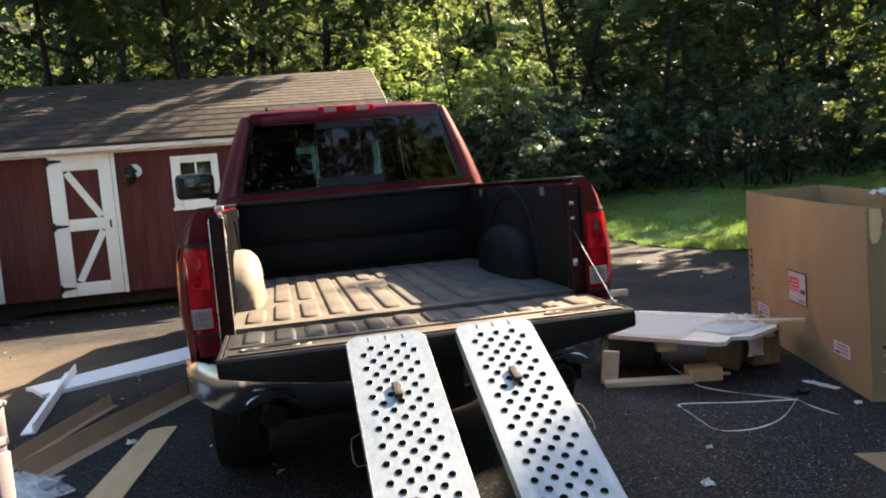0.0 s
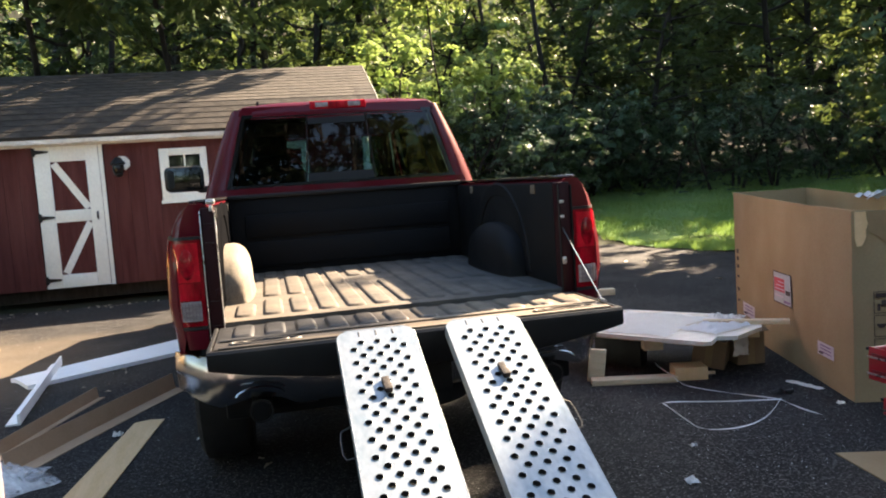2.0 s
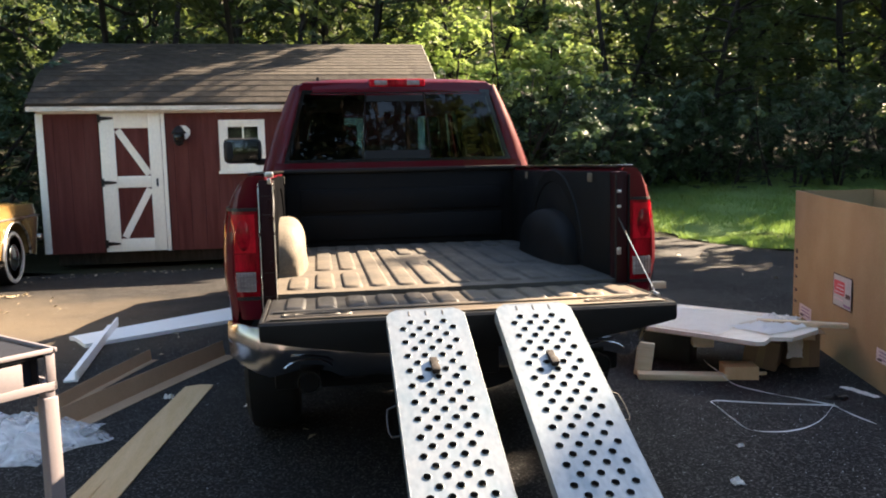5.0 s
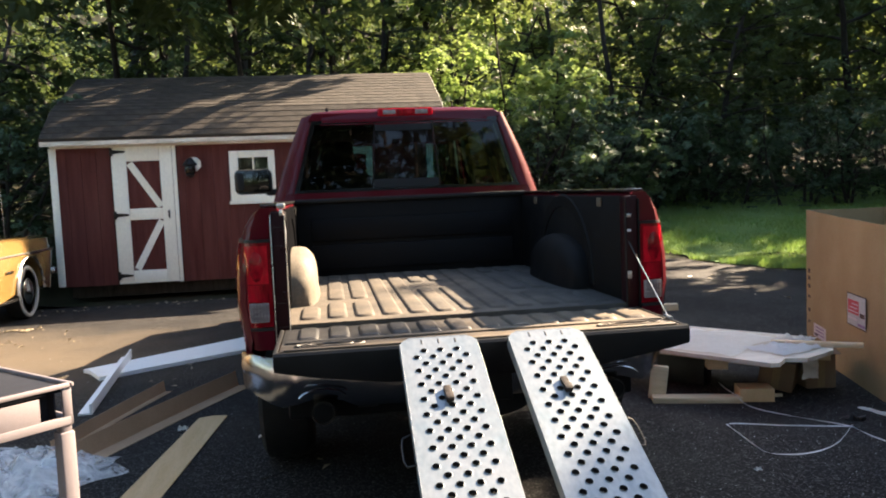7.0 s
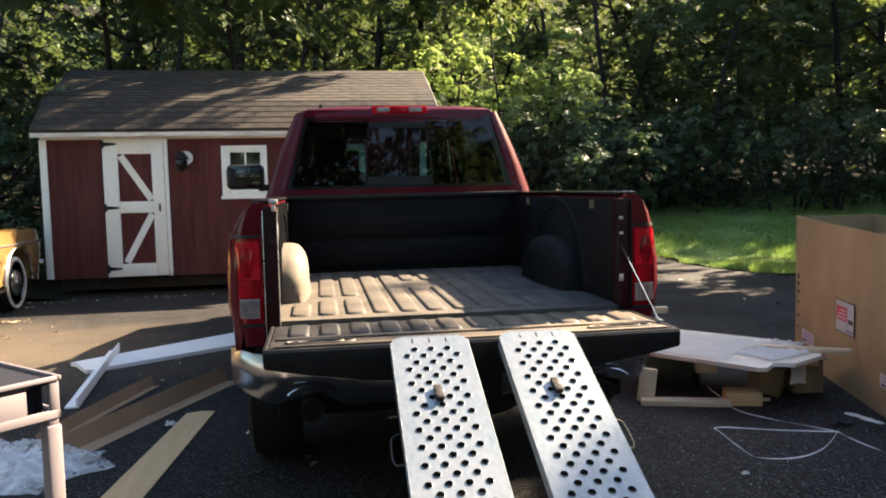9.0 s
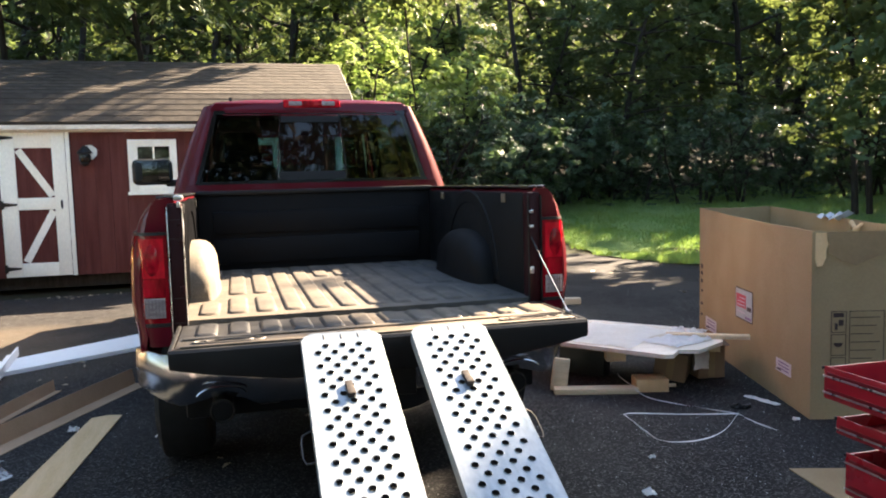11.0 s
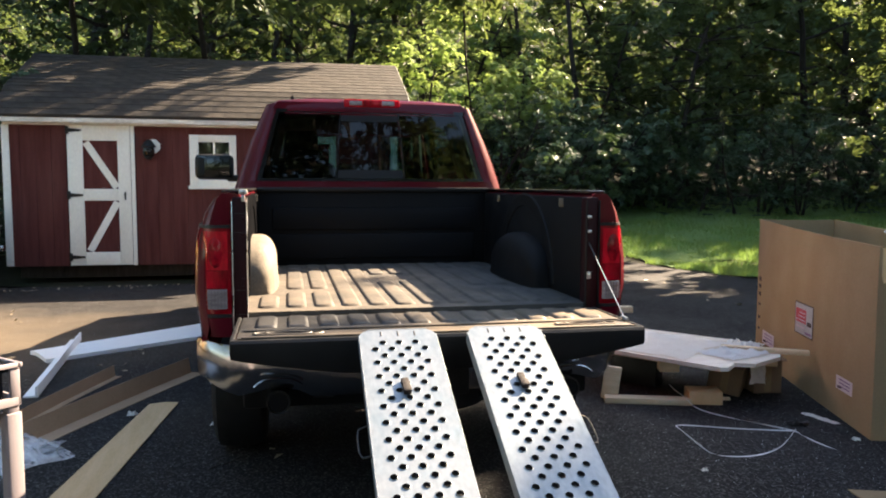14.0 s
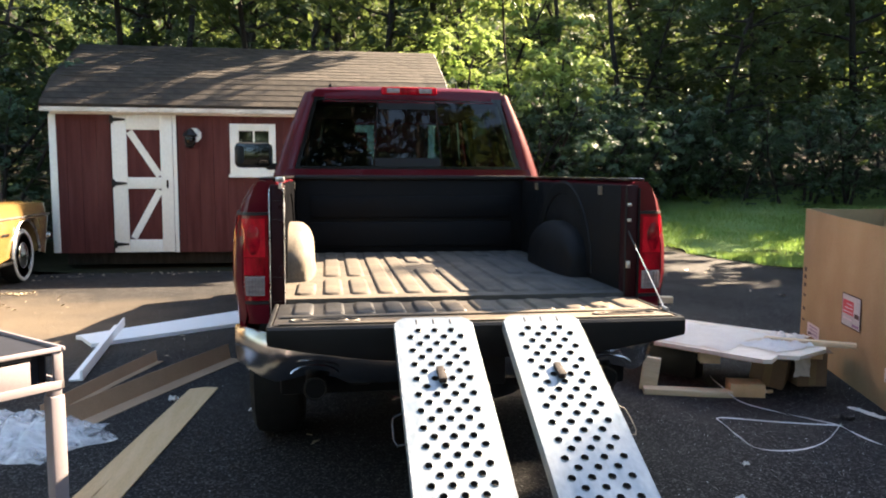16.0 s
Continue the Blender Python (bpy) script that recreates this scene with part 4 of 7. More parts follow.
    part("top_spoiler", loft(rings), BLACK_TRIM, gate, "black moulded top edge")
    part("gate_liner", block(-0.79, 0.79, -0.535, -0.04, 0.862, 0.872, 0.004), DUST_EDGE, gate, "dusty ribbed tailgate liner")
    part("hinge_gap", block(-0.79, 0.79, -0.04, -0.006, 0.845, 0.866), BLACK_TRIM, gate)
    for i in range(12):
        x = -0.6875 + 0.125 * i
        part("gate_rib", rib(x, -0.315, -0.07, 0.872, 0.040, 0.011, 0.016), DUST_EDGE, gate)
    part("gate_ridge", block(-0.77, 0.77, -0.385, -0.345, 0.871, 0.880, 0.004), DUST_EDGE, gate)
    part("gate_ridge", block(-0.77, 0.77, -0.525, -0.50, 0.871, 0.880, 0.004), DUST_EDGE, gate)
    for s in (-1, 1):
        for x, w in ((0.60, 0.13), (0.60, 0.085)):
            pts = [(s * x + w * math.cos(a), -0.44 + 0.042 * w / 0.13 * math.sin(a), 0.874) for a in [math.tau * k / 20 for k in range(21)]]
            part("pressed_ring", tube(pts, 0.006, 6), DUST_EDGE, gate)
        part("gate_side", block(min(s * 0.795, s * 0.812), max(s * 0.795, s * 0.812), -0.54, -0.03, 0.81, 0.873, 0.005), BLACK_TRIM, gate)
    part("support_cable", tube([(0.782, -0.012, 1.175), (0.785, -0.10, 1.105)], 0.0045, 6), DARK_STEEL, t, "tailgate cable")
    part("cable_sleeve", tube([(0.785, -0.10, 1.105), (0.79, -0.40, 0.885)], 0.0020, 6), STRAP, t, "pale cable sleeve")
    part("cable_hook", tube([(0.79, -0.37, 0.884), (0.79, -0.43, 0.882)], 0.008, 6), ALUMINIUM, t)
    part("cord", tube([(-0.775, 0.0, 1.37), (-0.768, 0.0, 1.30), (-0.77, 0.0, 1.24)], 0.003, 5), STRAP, t)
    for z in (1.315, 1.235, 0.985, 0.88):
        part("post_seam", block(-0.822, -0.774, -0.0185, -0.0165, z, z + 0.0025), DARK_STEEL, t)
    bm = block(-0.80, -0.765, -0.03, 0.03, 1.395, 1.418, 0.006)
    block(-0.79, -0.775, -0.028, 0.0, 1.365, 1.394, 0.005, bm)
    part("rail_end_clip", bm, ALUMINIUM, t)
    # bumper
    rings = []
    for k in range(33):
        x = -1.0 + 2.0 * k / 32
        back = -0.17 + 0.30 * max(0.0, (abs(x) - 0.62) / 0.38) ** 2.2
        cut = 0.045 * max(0.0, 1 - ((abs(x) - 0.645) / 0.12) ** 2) ** 0.5
        top = 0.755 - 0.05 * max(0.0, 1 - abs(x) / 0.35) ** 0.5
        low = 0.535 + cut + 0.05 * max(0, (abs(x) - 0.85) / 0.15)
        rings.append([(x, back + 0.10, top - 0.012), (x, back + 0.02, top), (x, back + 0.002, top - 0.02), (x, back - 0.012, top - 0.07), (x, back - 0.006, (top + low) / 2), (x, back + 0.02, low + 0.03), (x, back + 0.05, low), (x, back + 0.07, low + 0.01)])
    bumper = part("rear_bumper", loft(rings), CHROME, t, "chrome rear bumper", 50)
    part("valance", block(-0.80, 0.80, 0.03, 0.08, 0.45, 0.60, 0.015), LINER, bumper)
    part("step_pad", block(-0.62, 0.62, -0.165, -0.06, 0.742, 0.768, 0.006), BLACK_TRIM, bumper)
    part("plate_recess", block(-0.17, 0.17, -0.192, -0.17, 0.53, 0.67, 0.008), BLACK_TRIM, bumper)
    part("hitch", block(-0.045, 0.045, -0.20, 0.25, 0.38, 0.46, 0.006), DARK_STEEL, t, "tow hitch receiver")
    for s in (-1, 1):
        bm = turned([(0.040, 0.4), (0.044, -0.10), (0.051, -0.150), (0.045, -0.150), (0.040, -0.05), (0.01, -0.04)], "y", 20, centre=(s * 0.645, 0, 0.525))
        part("exhaust_tip", bm, DARK_STEEL, t, "round exhaust tip")
        # a black disc paints the dark inside of the pipe
        part("bore_dark_disc", turned([(0.041, -0.149), (0.041, -0.142), (0.005, -0.141)], "y", 20, centre=(s * 0.645, 0, 0.525)), LINER, t)
        part("exhaust_ring", tube([(s * 0.645 + 0.048 * math.cos(a), -0.150, 0.525 + 0.048 * math.sin(a)) for a in [math.tau * k / 24 for k in range(25)]], 0.002, 5), DARK_STEEL, t)
    for s in (-1, 1):
        arc = [(s * 0.645 + 0.10 * math.cos(a), -0.175, 0.59 + 0.045 * math.sin(a)) for a in [math.pi * (0.08 + 0.84 * k / 12) for k in range(13)]]
        part("exhaust_arch", tube(arc, 0.006, 6), CHROME, bumper, "chrome edge of the exhaust cut-out")
    # frame, axle, underside
    for s in (-1, 1):
        part("chassis_rail", block(s * 0.45 - 0.05, s * 0.45 + 0.05, -0.02, 6.1, 0.50, 0.66, 0.01), DARK_STEEL, t)
    part("axle", tube([(-0.8, 0.95, 0.42), (-0.1, 0.95, 0.42), (0.1, 0.95, 0.42), (0.8, 0.95, 0.42)], [0.05, 0.06, 0.14, 0.05], 10), DARK_STEEL, t)
    part("fuel_tank", block(-0.95, -0.3, 2.2, 3.4, 0.40, 0.64, 0.03), DARK_STEEL, t)
    part("spare_tyre", turned([(0.2, 0.42), (0.36, 0.40), (0.38, 0.5), (0.36, 0.6), (0.2, 0.58)], "z", 24, centre=(0, 0.28, 0.02)), RUBBER, t)
    for s in (-1, 1):
        for y in (0.95, 5.2):
            wheel(t, s * 0.855, y, 0.40, 0.40, 0.27, s, DARK_STEEL, ALUMINIUM)
    # cab and front body
    wide = 0.985
    ys = [2.03, 2.06, 2.3, 3.0, 3.7, 4.2] + [4.7 + 0.05 * k for k in range(21)] + [5.85, 6.05, 6.2]
    rings = []
    for y in ys:
        front = max(0.0, (y - 5.0) / 1.2)
        top = 1.36 + 0.02 * math.sin((y - 2) * 1.2) - 0.16 * front ** 1.5
        zb = max(0.45, 0.42 + math.sqrt(max(0.0, 0.5 ** 2 - (y - 5.2) ** 2)) if abs(y - 5.2) < 0.5 else 0.45)
        w = wide - 0.07 * front ** 2 - 0.02 * (1 if y < 2.05 else 0)
        half = [(w - 0.05, zb), (w, zb + 0.03), (w + 0.005, max(0.98, zb + 0.05)), (w - 0.015, 1.18), (w - 0.06, top - 0.015), (w - 0.12, top + 0.01), (0.35, top + 0.045 * (1 if y > 5.0 else 0))]
        rings.append([(x, y, z) for x, z in half] + [(-x, y, z) for x, z in half[::-1]])
    part("lower_body", loft(rings), RED_PAINT, t, "dark red painted cab and fenders", 45)
    part("grille", block(-0.75, 0.75, 6.18, 6.26, 0.72, 1.08, 0.03), CHROME, t)
    part("front_bumper", block(-0.96, 0.96, 6.16, 6.36, 0.42, 0.70, 0.06), CHROME, t)
    for s in (-1, 1):
        part("headlamp", block(min(s * 0.76, s * 0.93), max(s * 0.76, s * 0.93), 6.12, 6.22, 0.86, 1.08, 0.03), CLEAR_LENS, t)
    # greenhouse: roof, pillars, glass
    rings = []
    for y, w, z in ((2.135, 0.60, 1.985), (2.15, 0.685, 2.005), (2.19, 0.705, 2.035), (2.4, 0.72, 2.052), (3.0, 0.725, 2.058), (3.9, 0.70, 2.045), (4.12, 0.685, 2.01), (4.18, 0.62, 1.98)):
        half = [(0.0, z + 0.012), (w * 0.6, z + 0.008), (w * 0.92, z - 0.008), (w, z - 0.04), (w + 0.01, z - 0.075), (w - 0.05, z - 0.08), (0.0, z - 0.055)]
        rings.append([(x, y, zz) for x, zz in half] + [(-x, y, zz) for x, zz in half[-2:0:-1]])
    part("roof", loft(rings), RED_PAINT, t, "dark red cab roof", 50)

    def bar(a, b, wa, wb, name, mat=RED_PAINT, label=""):
        """A pillar between two points, of given cross sizes (x, y)."""
        ring_a = [(a[0] + dx * wa[0], a[1] + dy * wa[1], a[2]) for dx, dy in ((-1, -1), (1, -1), (1, 1), (-1, 1))]
        ring_b = [(b[0] + dx * wb[0], b[1] + dy * wb[1], b[2]) for dx, dy in ((-1, -1), (1, -1), (1, 1), (-1, 1))]
        bm = loft([ring_a, ring_b])
        bmesh.ops.bevel(bm, geom=bm.edges[:], offset=0.012, segments=2, affect="EDGES", profile=0.5)
        return part(name, bm, mat, t, label)
    for s in (-1, 1):
        low = [(0.80, 2.036), (0.875, 2.042), (0.94, 2.075), (0.978, 2.15), (0.988, 2.32), (0.93, 2.32), (0.80, 2.10)]
        high = [(0.655, 2.155), (0.690, 2.16), (0.716, 2.185), (0.732, 2.23), (0.738, 2.36), (0.70, 2.36), (0.655, 2.22)]
        rings = []
        for k in range(6):
            f = k / 5
            bow = 0.018 * math.sin(math.pi * f)
            rings.append([(s * (xa + (xb - xa) * f + bow), ya + (yb - ya) * f, 1.335 + 0.665 * f) for (xa, ya), (xb, yb) in zip(low, high)])
        part("rear_pillar", loft(rings), RED_PAINT, t, "dark red rear pillar", 50)
        bar((s * 0.905, 3.05, 1.35), (s * 0.705, 3.05, 2.0), (0.02, 0.05), (0.015, 0.04), "side_pillar", BLACK_TRIM)
        bar((s * 0.86, 4.92, 1.33), (s * 0.67, 4.14, 1.985), (0.03, 0.05), (0.03, 0.04), "front_pillar")
        bm = bmesh.new()
        f = [bm.verts.new(p) for p in ((s * 0.915, 2.2, 1.36), (s * 0.91, 4.85, 1.35), (s * 0.70, 4.12, 1.98), (s * 0.725, 2.30, 1.99))]
        bm.faces.new(f)
        glass = part("side_window", bm, TINTED, t, smooth=0)
        glass.visible_shadow = False
    bm = bmesh.new()
    bm.faces.new([bm.verts.new(p) for p in ((-0.83, 4.94, 1.34), (0.83, 4.94, 1.34), (0.65, 4.16, 1.98), (-0.65, 4.16, 1.98))])
    shield = part("windshield", bm, CLEAR, t, smooth=0)
    shield.visible_shadow = False
    # rear wall below and above the glass
    def rear_y(z):
        return 2.035 + 0.11 * (z - 1.38) / 0.62
    def strip(z0, z1, h0, h1, x0=None, x1=None, depth=0.03, proud=0.0):
        xa0, xb0 = (-h0 if x0 is None else x0[0]), (h0 if x1 is None else x1[0])
        xa1, xb1 = (-h1 if x0 is None else x0[1]), (h1 if x1 is None else x1[1])
        a = [(xa0, rear_y(z0) - proud, z0), (xb0, rear_y(z0) - proud, z0), (xb1, rear_y(z1) - proud, z1), (xa1, rear_y(z1) - proud, z1)]
        b = [(p[0], p[1] + depth, p[2]) for p in a]
        return loft([a, b])
    part("rear_sill", strip(1.34, 1.462, 0.90, 0.86, depth=0.06), RED_PAINT, t)
    part("rear_header", strip(1.965, 2.015, 0.69, 0.655, depth=0.06), RED_PAINT, t)
    edges = [(-0.805, -0.662), (-0.262, -0.222), (0.225, 0.185), (0.795, 0.652)]
    for i, name in ((0, "rear_pane"), (1, "sliding_pane"), (2, "rear_pane")):
        bm = bmesh.new()
        q = 0.012
        (a0, a1), (b0, b1) = edges[i], edges[i + 1]
        d = 0.002 + (0.008 if i == 1 else 0)
        bm.faces.new([bm.verts.new(p) for p in ((a0 + 0.006, rear_y(1.46) + d, 1.462), (b0 - 0.006, rear_y(1.46) + d, 1.462), (b1 - 0.006, rear_y(1.965) + d, 1.965), (a1 + 0.006, rear_y(1.965) + d, 1.965))])
        pane = part(name, bm, TINTED, t, "tinted rear window pane", 0)
        pane.visible_shadow = False
    for i in (1, 2):
        (a0, a1) = edges[i]
        part("window_divider", strip(1.462, 1.965, 0, 0, (a0 - 0.005, a1 - 0.005), (a0 + 0.005, a1 + 0.005), 0.012), FRIT, t)
    part("slider_frame", strip(1.885, 1.938, 0, 0, (-0.220, -0.217), (0.183, 0.181), 0.006, -0.003), BLACK_TRIM, t)
    part("slider_frame", strip(1.484, 1.54, 0, 0, (-0.25, -0.246), (0.213, 0.209), 0.006, -0.003), BLACK_TRIM, t)
    part("window_band", strip(1.462, 1.482, 0.80, 0.795, depth=0.008, proud=0.001), FRIT, t)
    part("window_band", strip(1.94, 1.965, 0.668, 0.662, depth=0.008, proud=0.001), FRIT, t)
    for s in (-1, 1):
        e0, e1 = (edges[0] if s < 0 else edges[3])
        part("window_band", strip(1.462, 1.965, 0, 0, (min(e0, e0 - s * 0.03), min(e1, e1 - s * 0.025)), (max(e0, e0 - s * 0.03), max(e1, e1 - s * 0.025)), 0.008, 0.0005), FRIT, t)
    stop = part("stop_lamp", block(-0.197, 0.197, rear_y(2.0) - 0.018, rear_y(2.0) + 0.05, 1.985, 2.04, 0.01), RED_LENS, t, "red high brake lamp with clear cargo lenses")
    part("lamp_centre", block(-0.062, 0.062, rear_y(2.0) - 0.021, rear_y(2.0) - 0.017, 1.993, 2.033, 0.001), DARK_LENS, stop)
    for x in (-0.115, 0.115):
        part("cargo_lens", block(x - 0.045, x + 0.045, rear_y(2.0) - 0.023, rear_y(2.0) - 0.014, 1.997, 2.030, 0.004), CLEAR_LENS, stop)
    bm = loft([[(-0.55 + dx * 0.02, 2.95 + dy * 0.05, 2.055) for dx, dy in ((-1, -1), (1, -1), (1, 1), (-1, 1))], [(-0.55 + dx * 0.008, 2.93 + dy * 0.015, 2.14) for dx, dy in ((-1, -1), (1, -1), (1, 1), (-1, 1))]])
    part("antenna", bm, BLACK_TRIM, t)
    # seats and wheel seen through the glass
    for x in (-0.48, 0.48):
        for y in (2.62, 3.35):
            top = (1.60, 1.62, 1.70) if y < 3 else (1.66, 1.68, 1.89)
            if x > 0:
                top = (1.36, 1.38, 1.46)
            seat = part("seat", block(x - 0.26, x + 0.26, y, y + 0.5, 0.85, 1.05, 0.05), SEAT, t, "dark cloth seat")
            part("seat_back", block(x - 0.25, x + 0.25, y - 0.12, y + 0.02, 0.95, top[0], 0.06), SEAT, seat)
            part("headrest", block(x - 0.14, x + 0.14, y - 0.10, y - 0.01, top[1], top[2], 0.04), SEAT, seat)
    # dark trim inside the cab
    part("headliner", block(-0.66, 0.66, 2.27, 4.05, 1.915, 1.945, 0.01), SEAT, t, "dark cloth headliner")
    for s in (-1, 1):
        part("door_trim", block(min(s * 0.86, s * 0.905), max(s * 0.86, s * 0.905), 2.34, 4.8, 0.95, 1.375, 0.02), SEAT, t)
        part("pillar_trim", loft([[(s * x, y, 1.36) for x, y in ((0.795, 2.11), (0.865, 2.36), (0.80, 2.42), (0.775, 2.13))], [(s * x, y, 1.95) for x, y in ((0.645, 2.235), (0.69, 2.40), (0.64, 2.44), (0.625, 2.245))]]), SEAT, t)
        part("pillar_trim", tube([(s * 0.815, 4.86, 1.36), (s * 0.635, 4.10, 1.96)], 0.045, 8), SEAT, t)
    part("parcel_wall", block(-0.80, 0.80, 2.105, 2.13, 0.95, 1.455, 0.008), SEAT, t)
    part("header_trim", block(-0.62, 0.62, 2.21, 2.27, 1.90, 1.97, 0.01), SEAT, t)
    part("dashboard", block(-0.85, 0.85, 4.5, 4.92, 1.0, 1.36, 0.06), SEAT, t)
    pts = [(-0.42 + 0.18 * math.cos(a), 4.35 + 0.06 * math.sin(a), 1.28 + 0.17 * math.sin(a)) for a in [math.tau * k / 20 for k in range(21)]]
    part("steering_wheel", tube(pts, 0.014, 6), SEAT, t)
    # door mirrors
    for s in (-1, 1):
        out = 1.385 if s < 0 else 1.27
        m = part("mirror", block(min(s * 1.06, s * out), max(s * 1.06, s * out), 3.60, 3.74, 1.478, 1.70, 0.05, segments=4), BLACK_TRIM, t, "large black door mirror")
        part("mirror_glass", block(min(s * 1.076, s * (out - 0.014)), max(s * 1.076, s * (out - 0.014)), -0.005, 0.005, -0.094, 0.094, 0.004, m=pose(s * (1.065 + out) / 2, 3.592, 1.592, 0, 0, 10 * s) @ pose(-s * (1.065 + out) / 2, 0, 0)), MIRROR, m)
        part("mirror_arm", block(min(s * 0.90, s * 1.12), max(s * 0.90, s * 1.12), 3.64, 3.72, 1.46, 1.52, 0.02), BLACK_TRIM, m)
        for y0, y1 in ((2.10, 3.02), (3.06, 4.72)):
            part("door", block(min(s * 0.965, s * 0.996), max(s * 0.965, s * 0.996), y0, y1, 0.55, 1.16, 0.012), RED_PAINT, t)
            part("door_handle", block(min(s * 0.99, s * 1.02), max(s * 0.99, s * 1.02), y0 + 0.06, y0 + 0.26, 1.05, 1.09, 0.008), BLACK_TRIM, t)


# ---- ramps ----
def build_ramp(xt, xb, name):
    """A pierced steel board from the tailgate to the ground; xt, xb: its middle at the top and at the foot."""
    slope = 0.44
    yt, zt = -0.60, 0.905
    length = zt / math.sin(math.atan(slope)) - 0.05
    yaw = math.degrees(math.atan2(xb - xt, length * 0.915))
    ramp = thing(name, xt, yt, zt, label="galvanised steel loading ramp with rows of round holes", category="ramp", group="ramps at the tailgate")
    ramp.matrix_world = pose(xt, yt, zt) @ pose(0, 0, 0, 0, 0, 180 + yaw) @ pose(0, 0, 0, -math.degrees(math.atan(slope)), 0, 0)
    # local: x across, y down the board, z up from its face
    W, pitch, row, r = 0.14, 0.0595, 0.0388, 0.0109
    bm = bmesh.new()

    def quad(x0, x1, y0, y1, z=0.0):
        bm.faces.new([bm.verts.new(p) for p in ((x0, y0, z), (x1, y0, z), (x1, y1, z), (x0, y1, z))])
    start = 0.062
    rows = int((length - start - 0.10) / row)
    ring = [(math.cos(k * math.tau / 12 + math.pi / 4), math.sin(k * math.tau / 12 + math.pi / 4)) for k in range(12)]
    for j in range(rows):
        y0 = start + j * row
        n = 3 if j % 2 == 0 else 4
        x0 = -n * pitch / 2
        quad(-W, x0, y0, y0 + row)
        quad(-x0, W, y0, y0 + row)
        for i in range(n):
            cx, cy = x0 + (i + 0.5) * pitch, y0 + row / 2
            outer = []
            for c, s in ring:
                f = 1 / max(abs(c), abs(s))
                outer.append(bm.verts.new((cx + c * f * pitch / 2, cy + s * f * row / 2, 0)))
            lip = [bm.verts.new((cx + c * r * 1.28, cy + s * r * 1.28, 0.0)) for c, s in ring]
            top = [bm.verts.new((cx + c * r * 1.08, cy + s * r * 1.08, 0.0024)) for c, s in ring]
            low = [bm.verts.new((cx + c * r * 0.95, cy + s * r * 0.95, -0.012)) for c, s in ring]
            for k in range(12):
                q = (k + 1) % 12
                bm.faces.new((outer[k], outer[q], lip[q], lip[k]))
                bm.faces.new((lip[k], lip[q], top[q], top[k]))
                # hole walls take dark steel, which paints the shade inside them
                bm.faces.new((top[k], top[q], low[q], low[k])).material_index = 1
    # rounded head of the board
    head = [(-W, start), (-W, 0.03), (-W + 0.012, 0.012), (-W + 0.03, 0.002), (W - 0.03, 0.002), (W - 0.012, 0.012), (W, 0.03), (W, start)]
    bm.faces.new([bm.verts.new((x, y, 0)) for x, y in head])
    quad(-W, W, start + rows * row, length)
    bmesh.ops.recalc_face_normals(bm, faces=bm.faces)
    me = bpy.data.meshes.new("plate")
    bmesh.ops.remove_doubles(bm, verts=bm.verts, dist=0.0004)
    if sum(f.normal.z for f in bm.faces) < 0:
        bmesh.ops.reverse_faces(bm, faces=bm.faces)
    bm.to_mesh(me)
    bm.free()
    plate = new("plate", finish(me, STEEL, 30))
    me.materials.append(DARK_STEEL)
    plate.parent = ramp
    for s in (-1, 1):
        part("side_rail", block(min(s * W, s * (W + 0.004)), max(s * W, s * (W + 0.004)), 0.03, length, -0.045, 0.0, 0.001, segments=1), STEEL, ramp, "folded steel edge")
        part("side_lip", block(min(s * (W - 0.02), s * W), max(s * (W - 0.02), s * W), 0.03, length, -0.048, -0.045), STEEL, ramp)
    part("head_lip", block(-W + 0.03, W - 0.03, -0.004, 0.001, -0.03, 0.0, 0.001, segments=1), STEEL, ramp)
    for x in (-0.062, 0.0, 0.062):
        part("head_slot", block(x - 0.003, x + 0.003, 0.012, 0.040, -0.001, 0.0012, 0.001, segments=1), DARK_STEEL, ramp)
    bm = block(-0.013, 0.013, -0.042, 0.032, 0.0, 0.015, 0.004, m=pose(0.006, 0.345, 0, 0, 0, 3))
    block(-0.015, 0.013, 0.002, 0.034, 0.013, 0.021, 0.003, bm, m=pose(0.008, 0.345, 0, 0, 0, 3))
    part("hinge_pin", bm, RUST, ramp, "rusty locking pin")
    s = 1 if xt < 0 else -1
    part("carry_handle", tube([(s * W, 0.49, -0.02), (s * (W + 0.035), 0.50, -0.03), (s * (W + 0.04), 0.53, -0.03), (s * (W + 0.04), 0.60, -0.03), (s * (W + 0.03), 0.625, -0.03), (s * W, 0.63, -0.02)], 0.003, 6), DARK_STEEL, ramp, "wire carrying handle")
    part("foot", block(-W, W, length - 0.01, length + 0.03, -0.04, -0.004, 0.004), STEEL, ramp)


